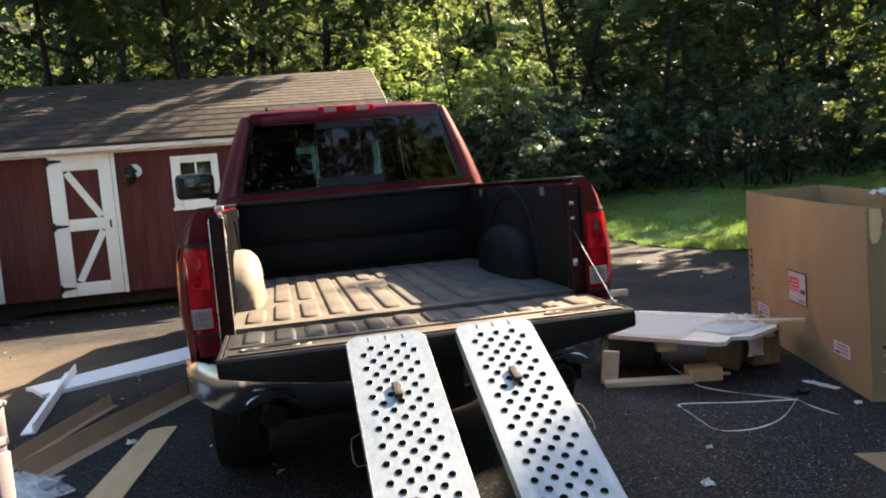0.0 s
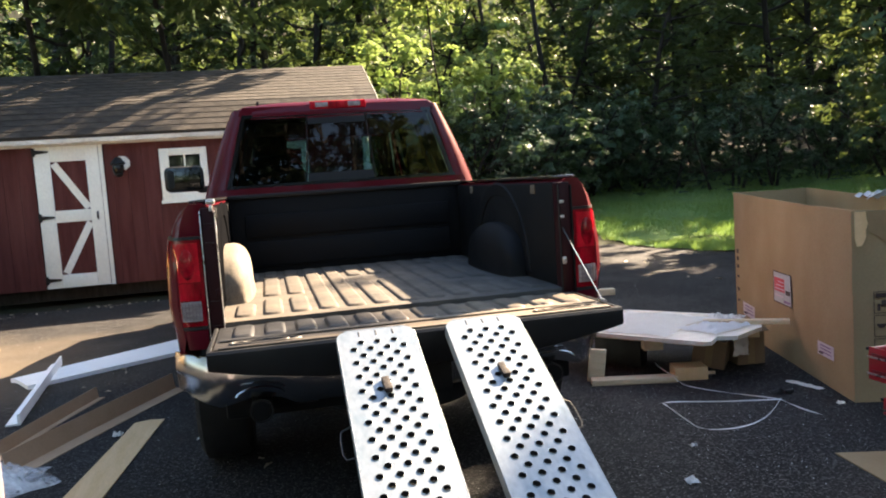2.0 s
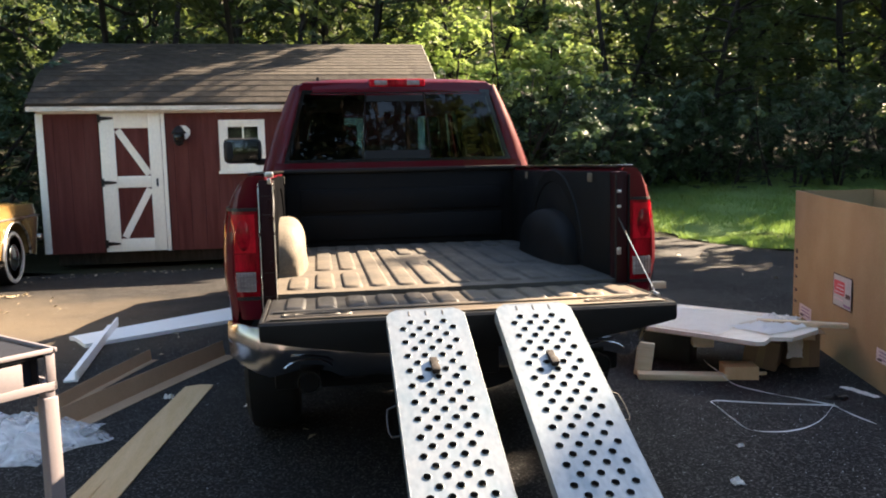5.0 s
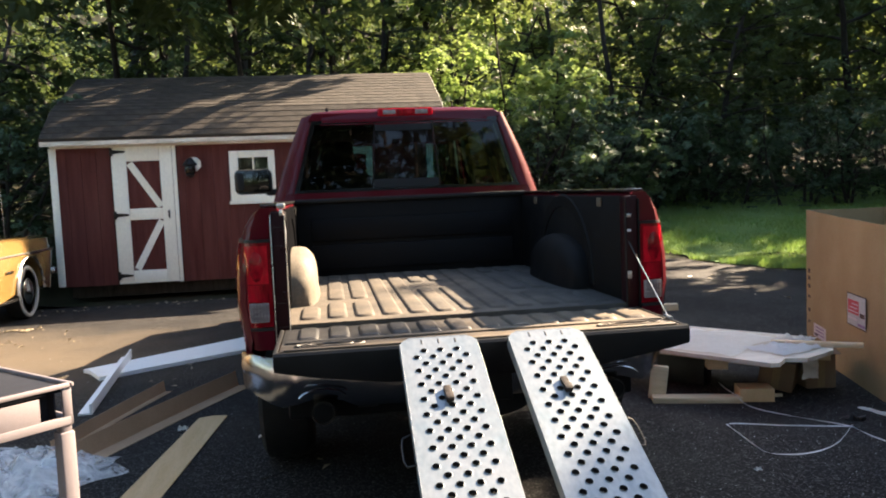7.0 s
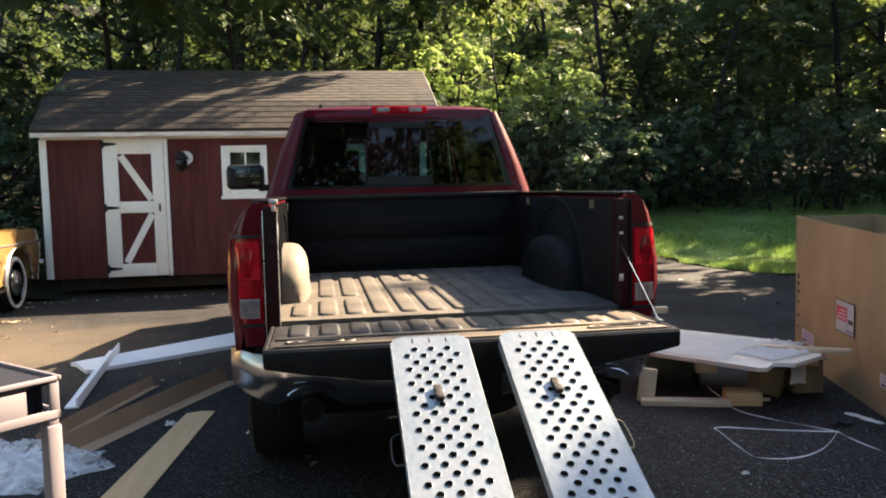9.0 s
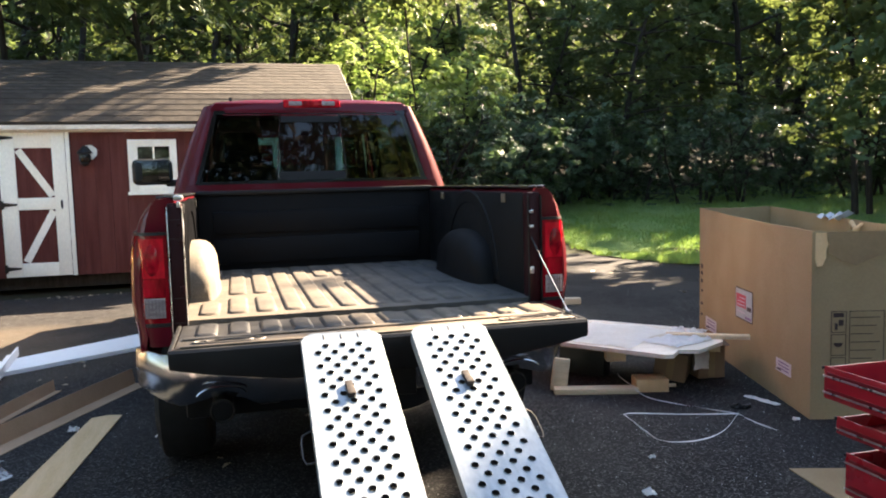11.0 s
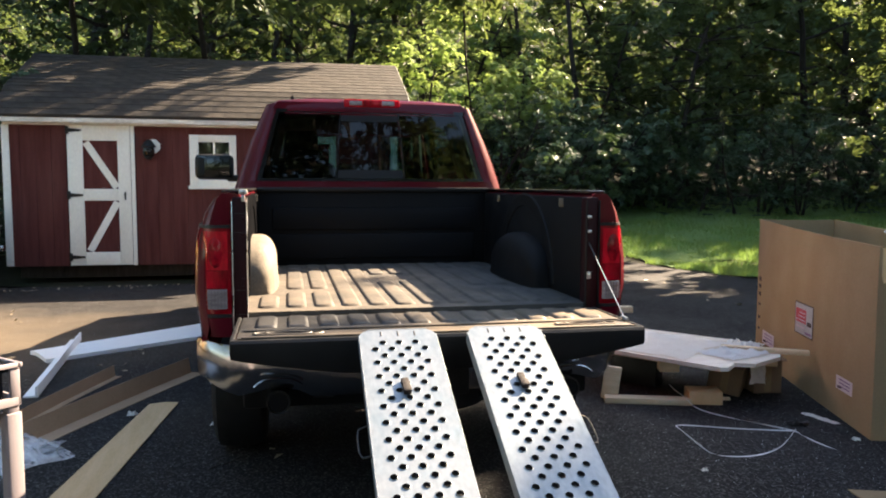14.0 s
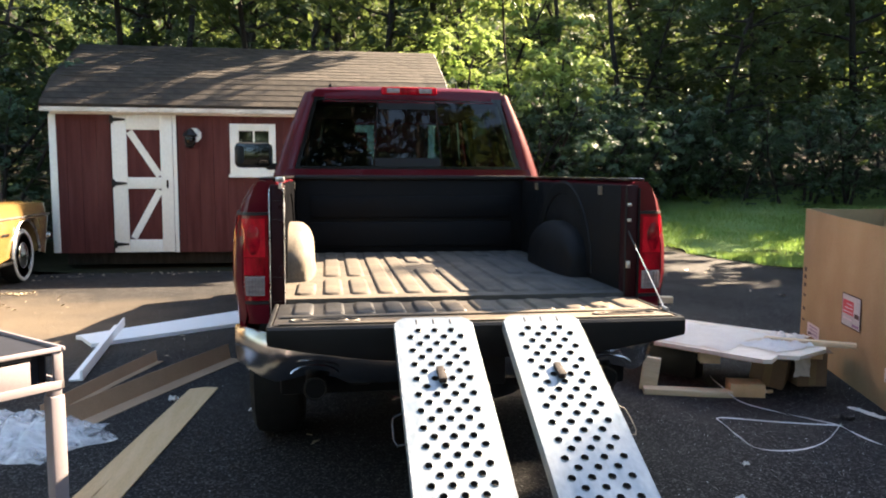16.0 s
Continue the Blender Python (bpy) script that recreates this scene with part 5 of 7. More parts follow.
# ---- right of the truck ----
def build_carton():
    """A tall open carton, long side towards the truck."""
    L, W, H, low, th = 2.19, 0.60, 1.162, 0.058, 0.008
    c = thing("cardboard_carton", 2.634, 0.307, 0.0, -17.2, "tall empty brown cardboard carton, open at the top", "cardboard box")

    def wall(name, x0, x1, y0, y1, bow):
        """A panel that bows a little and has a wavy top rim."""
        nx = 9
        bm = bmesh.new()
        along = abs(x1 - x0) > abs(y1 - y0)
        rings = []
        for i in range(nx):
            f = i / (nx - 1)
            b = bow * math.sin(math.pi * f)
            sag = -0.006 * math.sin(math.pi * f) + 0.0015 * math.sin(f * 17)
            col = []
            top = H - low * (1 - (f if not along else (1.0 if y0 > 1 else 0.0)))
            for z in (0.0, top * 0.35, top * 0.7, top + sag):
                k = b * math.sin(math.pi * (0.15 + 0.85 * z / H) * 0.6)
                if along:
                    col.append((x0 + (x1 - x0) * f, y0 + k, z))
                else:
                    col.append((x0 + k, y0 + (y1 - y0) * f, z))
            back = [(p[0], p[1] + th, p[2]) if along else (p[0] + th, p[1], p[2]) for p in col[::-1]]
            rings.append(col + back)
        loft(rings, bm=bm)
        return part(name, bm, CARDBOARD, c)
    wall("side_panel", 0, 0, 0, L, -0.015)
    wall("side_panel", W - th, W - th, 0, L, 0.01)
    wall("end_panel", th, W - th, 0.001, 0.001, -0.008)
    wall("end_panel", th, W - th, L - th, L - th, 0.0)
    part("bottom", block(th, W - th, th, L - th, 0.0, 0.01), CARDBOARD, c)

    def tag(name, y0, y1, z0, z1, mat, lift=0.0, parent=None, label=""):
        bow = [-0.015 * math.sin(math.pi * y / L) for y in (y0, y1)]
        a = [(bow[0] - 0.0045 - lift, y0, z0), (bow[1] - 0.0045 - lift, y1, z0), (bow[1] - 0.0045 - lift, y1, z1), (bow[0] - 0.0045 - lift, y0, z1)]
        b = [(p[0] + 0.0008, p[1], p[2]) for p in a]
        return part(name, loft([a, b]), mat, parent or c, label, 0)
    lab = tag("product_label", 0.88, 1.225, 0.395, 0.622, PRINT, label="printed product label with a red picture")
    tag("label_sheet", 0.892, 1.213, 0.403, 0.614, LABEL_GREY, 0.001, lab)
    tag("label_picture", 1.005, 1.20, 0.482, 0.578, LABEL_RED, 0.002, lab)
    tag("label_bar", 0.905, 0.985, 0.475, 0.505, PRINT, 0.002, lab)
    tag("label_bar", 0.905, 1.02, 0.412, 0.430, LABEL_INK, 0.002, lab)
    tag("label_bar", 1.03, 1.195, 0.445, 0.456, LABEL_PINK, 0.002, lab)
    for k in range(3):
        tag("label_line", 1.02, 1.19 - 0.03 * k, 0.497 + 0.026 * k, 0.504 + 0.026 * k, LABEL_PINK, 0.003, lab)
    for y, z, w, h in ((1.833, 0.215, 0.150, 0.052), (0.362, 0.224, 0.113, 0.042)):
        st = tag("sticker", y - w, y + w, z - h, z + h, LABEL_PINK, label="small pale printed sticker")
        for k in range(3):
            tag("sticker_line", y - w * 0.7, y + w * 0.65, z + h * (0.45 - 0.5 * k), z + h * (0.65 - 0.5 * k), LABEL_INK, 0.001, st)
        tag("sticker_block", y + w * 0.3, y + w * 0.85, z - h * 0.8, z - h * 0.5, PRINT, 0.001, st)
    for z, h in ((0.672, 0.035), (0.613, 0.03), (0.547, 0.03), (0.462, 0.02), (0.353, 0.025), (0.26, 0.02)):
        tag("print_mark", L - 0.12, L - 0.06, z - h / 2, z + h / 2, PRINT)

    def end_mark(name, x0, x1, z0, z1, mat=PRINT, lift=0.0):
        bm = block(x0, x1, -0.0105 - lift, -0.0098 - lift, z0, z1)
        return part(name, bm, mat, c, smooth=0)

    def outline(x0, x1, z0, z1, w=0.004):
        end_mark("print_frame", x0, x1, z1 - w, z1)
        end_mark("print_frame", x0, x1, z0, z0 + w)
        end_mark("print_frame", x0, x0 + w, z0 + w, z1 - w)
        end_mark("print_frame", x1 - w, x1, z0 + w, z1 - w)
    for z0 in (0.515, 0.38, 0.245):
        outline(0.108, 0.195, z0, z0 + 0.125)
    end_mark("print_mark", 0.12, 0.18, 0.605, 0.63)
    end_mark("print_mark", 0.15, 0.178, 0.555, 0.59)
    end_mark("print_mark", 0.128, 0.145, 0.53, 0.57)
    bm = bmesh.new()
    loft([[(0.15 + 0.026 * math.cos(math.pi + math.pi * k / 8), y, 0.455 + 0.026 * math.sin(math.pi + math.pi * k / 8)) for k in range(9)] for y in (-0.0105, -0.0098)], bm=bm)
    part("print_mark", bm, PRINT, c, smooth=0)
    outline(0.212, 0.41, 0.25, 0.641)
    outline(0.43, 0.575, 0.25, 0.641)
    for k in range(7):
        end_mark("print_line", 0.22, 0.385 - 0.02 * (k % 3), 0.60 - 0.048 * k, 0.605 - 0.048 * k)
        end_mark("print_line", 0.435, 0.555 - 0.02 * (k % 2), 0.60 - 0.048 * k, 0.605 - 0.048 * k)
    # torn tape at the corner, crease and rim scraps
    bm = bmesh.new()
    pts = [(0.006, 1.098), (0.072, 1.096), (0.076, 1.055), (0.086, 1.03), (0.070, 0.99), (0.074, 0.955), (0.05, 0.905), (0.022, 0.90), (0.010, 0.95)]
    loft([[(x, -0.0125, z) for x, z in pts], [(x, -0.0102, z) for x, z in pts]], bm=bm)
    part("torn_tape", bm, CARD_PALE, c, "strip of torn tape")
    part("corner_tape", block(-0.0075, 0.010, -0.013, -0.0095, 0.62, 1.095), CARDBOARD, c)
    pts = [(0.088, 1.10), (W - 0.01, 1.10), (W - 0.01, 0.99), (0.36, 0.955), (0.24, 0.905), (0.17, 0.93), (0.085, 0.985)]
    part("packing_tape", loft([[(x, -0.0118, z) for x, z in pts], [(x, -0.0101, z) for x, z in pts]]), CARD_TAPE, c, "brown packing tape")
    rng = random.Random(2)
    pts = [(W - 0.005 + rng.uniform(-0.05, 0.04), 0.9 + 0.05 * k, H - low * 0.6 + rng.uniform(-0.01, 0.05)) for k in range(7)]
    bm = bmesh.new()
    loft([[(p[0] - 0.04, p[1], p[2] - 0.02), (p[0], p[1], p[2] + 0.004), (p[0] + 0.04, p[1], p[2] - 0.02), (p[0], p[1], p[2] + 0.001)] for p in pts], bm=bm)
    part("plastic_scrap", bm, LABEL_GREY, c, "crumpled scrap caught on the rim")
    pts = [(W - 0.012 - 0.03 * abs(math.sin(k * 1.7)), 0.62 + 0.03 * k, H - 0.09 + 0.03 * math.cos(k * 2.1)) for k in range(5)]
    part("plastic_scrap", tube(pts, [0.008, 0.02, 0.012, 0.02, 0.006], 6), CARD_PALE, c)


def crumpled(x, y, z, size, seed, mat, name, label, category, thick=0.006, amp=0.03, rot=0.0, aspect=1.0, n=16):
    """A creased sheet with an uneven edge."""
    rng = random.Random(seed)
    bm = bmesh.new()
    off = Vector((seed * 3.1, seed * 1.7, 0))
    rows = []
    for i in range(n):
        row = []
        for j in range(n):
            u, v = i / (n - 1) - 0.5, j / (n - 1) - 0.5
            edge = 1 + 0.22 * noise.noise(Vector((u * 3, v * 3, seed)))
            p = Vector((u * size * edge, v * size * aspect * edge, 0))
            h = abs(noise.noise(p * 7 / size + off)) + 0.5 * abs(noise.noise(p * 17 / size + off)) + 0.25 * abs(noise.noise(p * 41 / size + off))
            p.z = amp * h * (1 - max(abs(u), abs(v)) ** 3 * 5) + 0.002
            row.append(bm.verts.new(p))
        rows.append(row)
    for a, b in zip(rows, rows[1:]):
        for j in range(n - 1):
            bm.faces.new((a[j], a[j + 1], b[j + 1], b[j]))
    bmesh.ops.solidify(bm, geom=bm.faces[:], thickness=thick)
    return solid(name, bm, mat, label, category, at=pose(x, y, z, 0, 0, rot), smooth=50)


def build_pile():
    # board with cleats
    p = thing("packing_board", 2.15, 1.55, 0.0, label="plywood packing board with pine cleats lying on boxes", category="wooden board")
    off = Matrix.Translation((-2.15, -1.55, 0))

    def put(name, bm, mat, label=""):
        bmesh.ops.transform(bm, matrix=off, verts=bm.verts)
        return part(name, bm, mat, p, label)
    put("top_board", sheet([(x, y, 0.300) for x, y in ((1.42, 1.80), (2.06, 0.93), (2.11, 0.92), (2.16, 0.965), (2.22, 1.03), (2.34, 0.98), (2.63, 1.14), (2.67, 1.20), (2.72, 1.60), (2.19, 2.23), (1.62, 2.25))], 0.026), PLYWOOD, "plywood board")
    put("cleat", block(-0.05, 0.05, -0.45, 0.45, 0.19, 0.275, 0.004, m=pose(2.0, 1.62, 0, 0, 0, 38)), PINE)
    put("cleat", block(-0.04, 0.04, -0.25, 0.25, 0.215, 0.275, 0.004, m=pose(2.45, 1.35, 0, 0, 0, 60)), PINE)
    put("cleat", block(-0.065, 0.065, -0.05, 0.05, 0.19, 0.273, 0.004, m=pose(1.92, 1.34, 0, 0, 0, -16)), PINE)
    put("batten", block(-0.28, 0.28, -0.03, 0.03, 0.301, 0.332, 0.003, m=pose(2.60, 1.275, 0, 0, 0, -32)), PINE, "pine batten")
    put("stand", block(-0.06, 0.06, -0.18, 0.18, 0.0, 0.188, 0.004, m=pose(1.90, 1.78, 0, 0, 0, 38)), DARK_STEEL)
    crumpled(2.03, 1.64, 0.302, 0.74, 4, PAPER, "foam_sheet", "crumpled white foam sheet on the board", "packing foam", amp=0.03, rot=35, aspect=0.9)
    crumpled(2.36, 1.27, 0.304, 0.38, 7, FOAM, "foam_sheet", "crumpled white foam sheet on the board", "packing foam", amp=0.045, rot=20, aspect=0.8)
    crumpled(2.55, 1.45, 0.302, 0.26, 9, PAPER, "plastic_wrap", "torn white plastic wrap on the board", "packing wrap", amp=0.06, rot=50)
    crumpled(2.46, 1.19, 0.10, 0.16, 11, PAPER, "plastic_wrap", "torn white plastic wrap hanging off the board", "packing wrap", amp=0.05, rot=50, n=10).matrix_world = pose(2.47, 1.16, 0.20, 80, 10, 20)

    def carton(x, y, rz, w, d, h, label, roll=0.0):
        c = thing("small_carton", x, y, abs(roll) * 0.0016, rz, label, "cardboard box", ry=roll)
        part("body", block(-w / 2, w / 2, 0, d, 0, h, 0.005), CARD_DARK, c)
        part("tape", block(-0.025, 0.025, -0.002, -0.0005, 0.01, h - 0.01), CARDBOARD, c)
        part("flap", block(-w / 2, w / 2, -0.07, 0.002, -0.003, 0.0, m=pose(0, 0, h - 0.008, 14, 0, 0)), CARD_DARK, c)
    carton(2.325, 1.33, -40, 0.22, 0.32, 0.235, "small brown cardboard carton tipped under the board", 9)
    carton(2.66, 1.31, -8, 0.20, 0.28, 0.272, "small brown cardboard carton under the board")
    # loose timber
    solid("pine_plank", block(0, 0.56, 0, 0.095, 0, 0.038, 0.003), PINE, "pale pine plank lying flat on the asphalt", "wooden plank", at=pose(1.45, 1.29, 0, 0, 0, -17))
    solid("pine_block", block(-0.055, 0.055, -0.02, 0.02, 0, 0.222, 0.003), PINE, "short pine block standing on end", "wooden block", at=pose(1.522, 1.40, 0.0, 0, 7, -20))
    solid("pine_offcut", block(-0.06, 0.06, -0.012, 0.012, 0, 0.02, 0.002), PINE, "thin pine offcut beside the cartons", "wooden offcut", at=pose(2.25, 1.22, 0.0, 0, 0, -10))
    solid("cardboard_block", block(0, 0.215, 0, 0.16, 0, 0.086, 0.004), CARD_PALE, "flat brown cardboard block on the asphalt", "cardboard block", at=pose(1.985, 1.16, 0.0, 0, 0, -16))
    solid("pine_stick", block(-0.11, 0.11, -0.05, 0.05, 0, 0.07, 0.003), PINE, "short pine stick on the asphalt", "wooden stick", at=pose(3.12, 4.7, 0.0, 0, 0, -12))


def ribbon(points, width, name, label, upright=True, thick=0.0012):
    """A flat plastic band along points."""
    pts = [Vector(p) for p in points]
    fine = []
    for i in range(len(pts) - 1):
        p0, p1, p2, p3 = pts[max(i - 1, 0)], pts[i], pts[i + 1], pts[min(i + 2, len(pts) - 1)]
        for k in range(6):
            f = k / 6
            fine.append(0.5 * ((2 * p1) + (p2 - p0) * f + (2 * p0 - 5 * p1 + 4 * p2 - p3) * f * f + (3 * p1 - p0 - 3 * p2 + p3) * f ** 3))
    fine.append(pts[-1])
    rings = []
    for i, p in enumerate(fine):
        d = (fine[min(i + 1, len(fine) - 1)] - fine[max(i - 1, 0)]).normalized()
        side = d.cross(Vector((0, 0, 1))).normalized()
        tilt = 0.5 + 0.45 * math.sin(i * 0.23)
        w = (Vector((0, 0, 1)) * tilt + side * (1 - tilt)).normalized() * width
        rings.append([p + side * thick + Vector((0, 0, 0.002)), p - side * thick + Vector((0, 0, 0.002)), p - side * thick + w, p + side * thick + w])
    return solid(name, loft(rings), STRAP, label, "packing strap")


def build_straps():
    ribbon([(2.30, 0.53, 0), (2.0, 0.63, 0), (1.75, 0.742, 0), (1.682, 0.758, 0), (1.675, 0.747, 0), (1.655, 0.62, 0), (1.63, 0.42, 0), (1.64, 0.26, 0), (1.82, 0.21, 0), (2.05, 0.30, 0), (2.33, 0.55, 0)], 0.008, "packing_strap", "loop of white plastic strapping on the asphalt")
    ribbon([(2.01, 1.48, 0.05), (1.955, 1.32, 0.06), (1.945, 1.15, 0.05), (1.985, 1.03, 0.006), (2.10, 0.83, 0), (2.20, 0.68, 0), (2.30, 0.54, 0), (2.305, 0.44, 0.002), (2.315, 0.33, 0), (2.33, 0.20, 0)], 0.008, "packing_strap", "loose end of white plastic strapping")
    solid("strap_buckle", block(-0.025, 0.025, -0.015, 0.015, 0, 0.022, 0.006), BLACK_TRIM, "black plastic strap buckle on the asphalt", "buckle", at=pose(2.44, 0.62, 0, 0, 0, 20))
    crumpled(2.40, 0.66, 0, 0.08, 14, BLACK_TRIM, "plastic_scrap", "scrap of dark plastic on the asphalt", "scrap", amp=0.03, n=7)
    crumpled(2.62, 0.72, 0, 0.24, 15, PAPER, "paper_strip", "torn white paper strip on the asphalt", "scrap", amp=0.03, rot=-76, aspect=0.22, n=10)
    crumpled(1.205, -0.35, 0, 0.058, 16, FOAM, "foam_crumb", "small white foam crumb on the asphalt", "scrap", amp=0.05, n=7)
    solid("cardboard_sheet", sheet([(1.995, -0.30, 0.006), (2.75, -0.55, 0.006), (2.62, -1.0, 0.006), (1.93, -0.80, 0.006)], 0.005), CARDBOARD, "flat sheet of pale cardboard on the asphalt", "cardboard sheet")


def build_chest():
    """A red cabinet whose drawers are pulled out towards the truck."""
    c = thing("tool_chest", 2.56, -1.75, 0, label="red enamelled tool chest with open drawers and aluminium trim", category="tool chest")
    off = Matrix.Translation((-2.56, 1.75, 0))

    def put(name, bm, mat, label="", parent=None):
        bmesh.ops.transform(bm, matrix=off, verts=bm.verts)
        return part(name, bm, mat, parent or c, label)
    put("cabinet", block(2.27, 2.85, -2.68, -0.82, 0.10, 0.97, 0.01), CHEST_RED, "red cabinet body")
    put("worktop", block(2.25, 2.87, -2.70, -0.80, 0.97, 1.0, 0.008), BLACK_TRIM)
    for x in (2.36, 2.76):
        for y in (-2.55, -0.95):
            put("caster", turned([(0.02, -0.02), (0.05, -0.018), (0.05, 0.018), (0.02, 0.02)], "x", 16, centre=(x, y, 0.05)), RUBBER)

    def drawer(x, z0, z1, y0=-0.83, y1=-1.62):
        th = 0.006
        d = put("drawer", block(x, x + th, y1, y0, z0, z1, 0.002), CHEST_RED, "open red drawer")
        for y in (y0 - 0.012, y1):
            put("drawer_side", block(x + th + 0.001, 2.28, y, y + 0.012, z0 + 0.01, z1 - 0.004, 0.002), CHEST_RED, parent=d)
        put("drawer_base", block(x + th + 0.001, 2.28, y1 + 0.013, y0 - 0.013, z0 + 0.012, z0 + 0.016), CHEST_RED, parent=d)
        for z in ((z1 - 0.04, z0 + 0.025) if z1 - z0 > 0.1 else (z0 + 0.02,)):
            put("drawer_trim", block(x - 0.008, x - 0.001, y1, y0, z - 0.003, z + 0.004, 0.001), ALUMINIUM, parent=d)
            put("drawer_pull", block(x - 0.005, x - 0.0008, y1 + 0.02, y0 - 0.02, z + 0.006, z + 0.018, 0.001), CHEST_DARK, parent=d)
            for y in (-1.08, -1.40):
                put("trim_clip", block(x - 0.012, x - 0.0085, y - 0.008, y + 0.008, z - 0.003, z + 0.007, 0.001), CHROME, parent=d)
        put("slide", block(x + 0.01, 2.28, y0 + 0.001, y0 + 0.008, z0 + 0.02, z0 + 0.045, 0.001), ALUMINIUM, parent=d)
        put("drawer_bumper", block(x - 0.008, x + 0.004, y0 - 0.004, y0 + 0.006, z1 - 0.014, z1 - 0.002, 0.002), BLACK_TRIM, parent=d)
    drawer(1.72, 0.53, 0.662)
    drawer(1.785, 0.375, 0.445)
    drawer(1.835, 0.11, 0.285)


# ---- left of the truck ----
def build_left():
    solid("foam_plank", sheet([(-2.735, 3.54, 0.035), (-2.68, 3.50, 0.035), (-2.51, 3.19, 0.035), (-1.18, 4.10, 0.035), (-1.28, 4.78, 0.035)], 0.033), FOAM, "long white foam sheet lying on the asphalt", "packing foam")
    # an L-shaped foam edge strip leaning over it
    a, b = Vector((-2.31, 2.13, 0.0)), Vector((-2.47, 3.92, 0.037))
    d = (b - a).normalized()
    side = d.cross(Vector((0, 0, 1))).normalized()
    up = side.cross(d)
    sec = [(-0.045, 0), (0.045, 0), (0.045, 0.012), (-0.028, 0.012), (-0.031, 0.075), (-0.045, 0.075)]
    solid("foam_edge_strip", loft([[p - side * u + up * (v + 0.001) for u, v in sec] for p in (a, a + d * 0.12, b)]), FOAM, "white foam corner strip across the sheet", "packing foam")

    def angle(a, b, flat, tall, name, mat, lean=0.0):
        a, b = Vector(a), Vector(b)
        d = (b - a).normalized()
        s = Vector((-d.y, d.x, 0))
        th = 0.004
        rings = []
        for k in range(7):
            f = k / 6
            p = a.lerp(b, f) + s * 0.012 * math.sin(f * 3.1)
            rings.append([p - s * flat + Vector((0, 0, 0.001)), p, p + s * lean + Vector((0, 0, tall)), p + s * (lean - th) + Vector((0, 0, tall)), p - s * th + Vector((0, 0, th + 0.001)), p - s * flat + Vector((0, 0, th + 0.001))])
        return solid(name, loft(rings), mat, "long folded brown cardboard strip on the asphalt", "cardboard strip", "folded cardboard strips")
    angle((-2.24, 1.28, 0), (-1.88, 2.64, 0), 0.05, 0.085, "cardboard_strip", CARD_STRIP, 0.01)
    angle((-2.05, 1.12, 0), (-1.34, 2.66, 0), 0.115, 0.115, "cardboard_strip", CARD_STRIP, 0.02)
    # flat board with a split
    bm = sheet([(-1.498, 1.805, 0.008), (-1.40, 1.830, 0.010), (-1.318, 1.812, 0.008), (-1.535, -0.30, 0.010), (-1.64, -0.32, 0.006), (-1.643, -0.1, 0.006), (-1.598, 0.32, 0.010), (-1.652, -0.1, 0.009), (-1.655, -0.33, 0.009), (-1.762, -0.31, 0.008)], 0.006)
    bmesh.ops.triangulate(bm, faces=[f for f in bm.faces if len(f.verts) > 4])
    solid("fibreboard_strip", bm, CARD_PALE, "long pale brown board with a split end on the asphalt", "fibreboard", smooth=20)
    crumpled(-1.56, 1.57, 0, 0.055, 21, PAPER, "paper_scrap", "torn white paper scrap on the asphalt", "scrap", amp=0.06, n=7)
    # clear plastic bag
    m = bpy.data.materials.new("clear_plastic_film")
    m.use_nodes = True
    n, lk = m.node_tree.nodes, m.node_tree.links
    b = n["Principled BSDF"]
    b.inputs["Base Color"].default_value = (0.90, 0.91, 0.92, 1)
    b.inputs["Roughness"].default_value = 0.22
    tr, mix, nz, mr = n.new("ShaderNodeBsdfTransparent"), n.new("ShaderNodeMixShader"), n.new("ShaderNodeTexNoise"), n.new("ShaderNodeMapRange")
    co = n.new("ShaderNodeTexCoord")
    nz.inputs["Scale"].default_value, nz.inputs["Detail"].default_value, nz.inputs["Distortion"].default_value = 7, 8, 1.5
    mr.inputs["From Min"].default_value, mr.inputs["From Max"].default_value = 0.3, 0.7
    mr.inputs["To Min"].default_value, mr.inputs["To Max"].default_value = 0.12, 0.62
    crease, bumps = n.new("ShaderNodeTexNoise"), n.new("ShaderNodeBump")
    crease.noise_type = "RIDGED_MULTIFRACTAL"
    crease.inputs["Scale"].default_value, crease.inputs["Detail"].default_value = 6, 5
    bumps.inputs["Strength"].default_value, bumps.inputs["Distance"].default_value = 0.7, 0.02
    lk.new(co.outputs["Object"], crease.inputs["Vector"])
    lk.new(crease.outputs["Fac"], bumps.inputs["Height"])
    lk.new(bumps.outputs[0], b.inputs["Normal"])
    lk.new(co.outputs["Object"], nz.inputs["Vector"])
    lk.new(nz.outputs["Fac"], mr.inputs["Value"])
    lk.new(mr.outputs[0], mix.inputs[0])
    lk.new(tr.outputs[0], mix.inputs[1])
    lk.new(b.outputs[0], mix.inputs[2])
    lk.new(mix.outputs[0], n["Material Output"].inputs["Surface"])
    bm = bmesh.new()
    rows = []
    N = 40
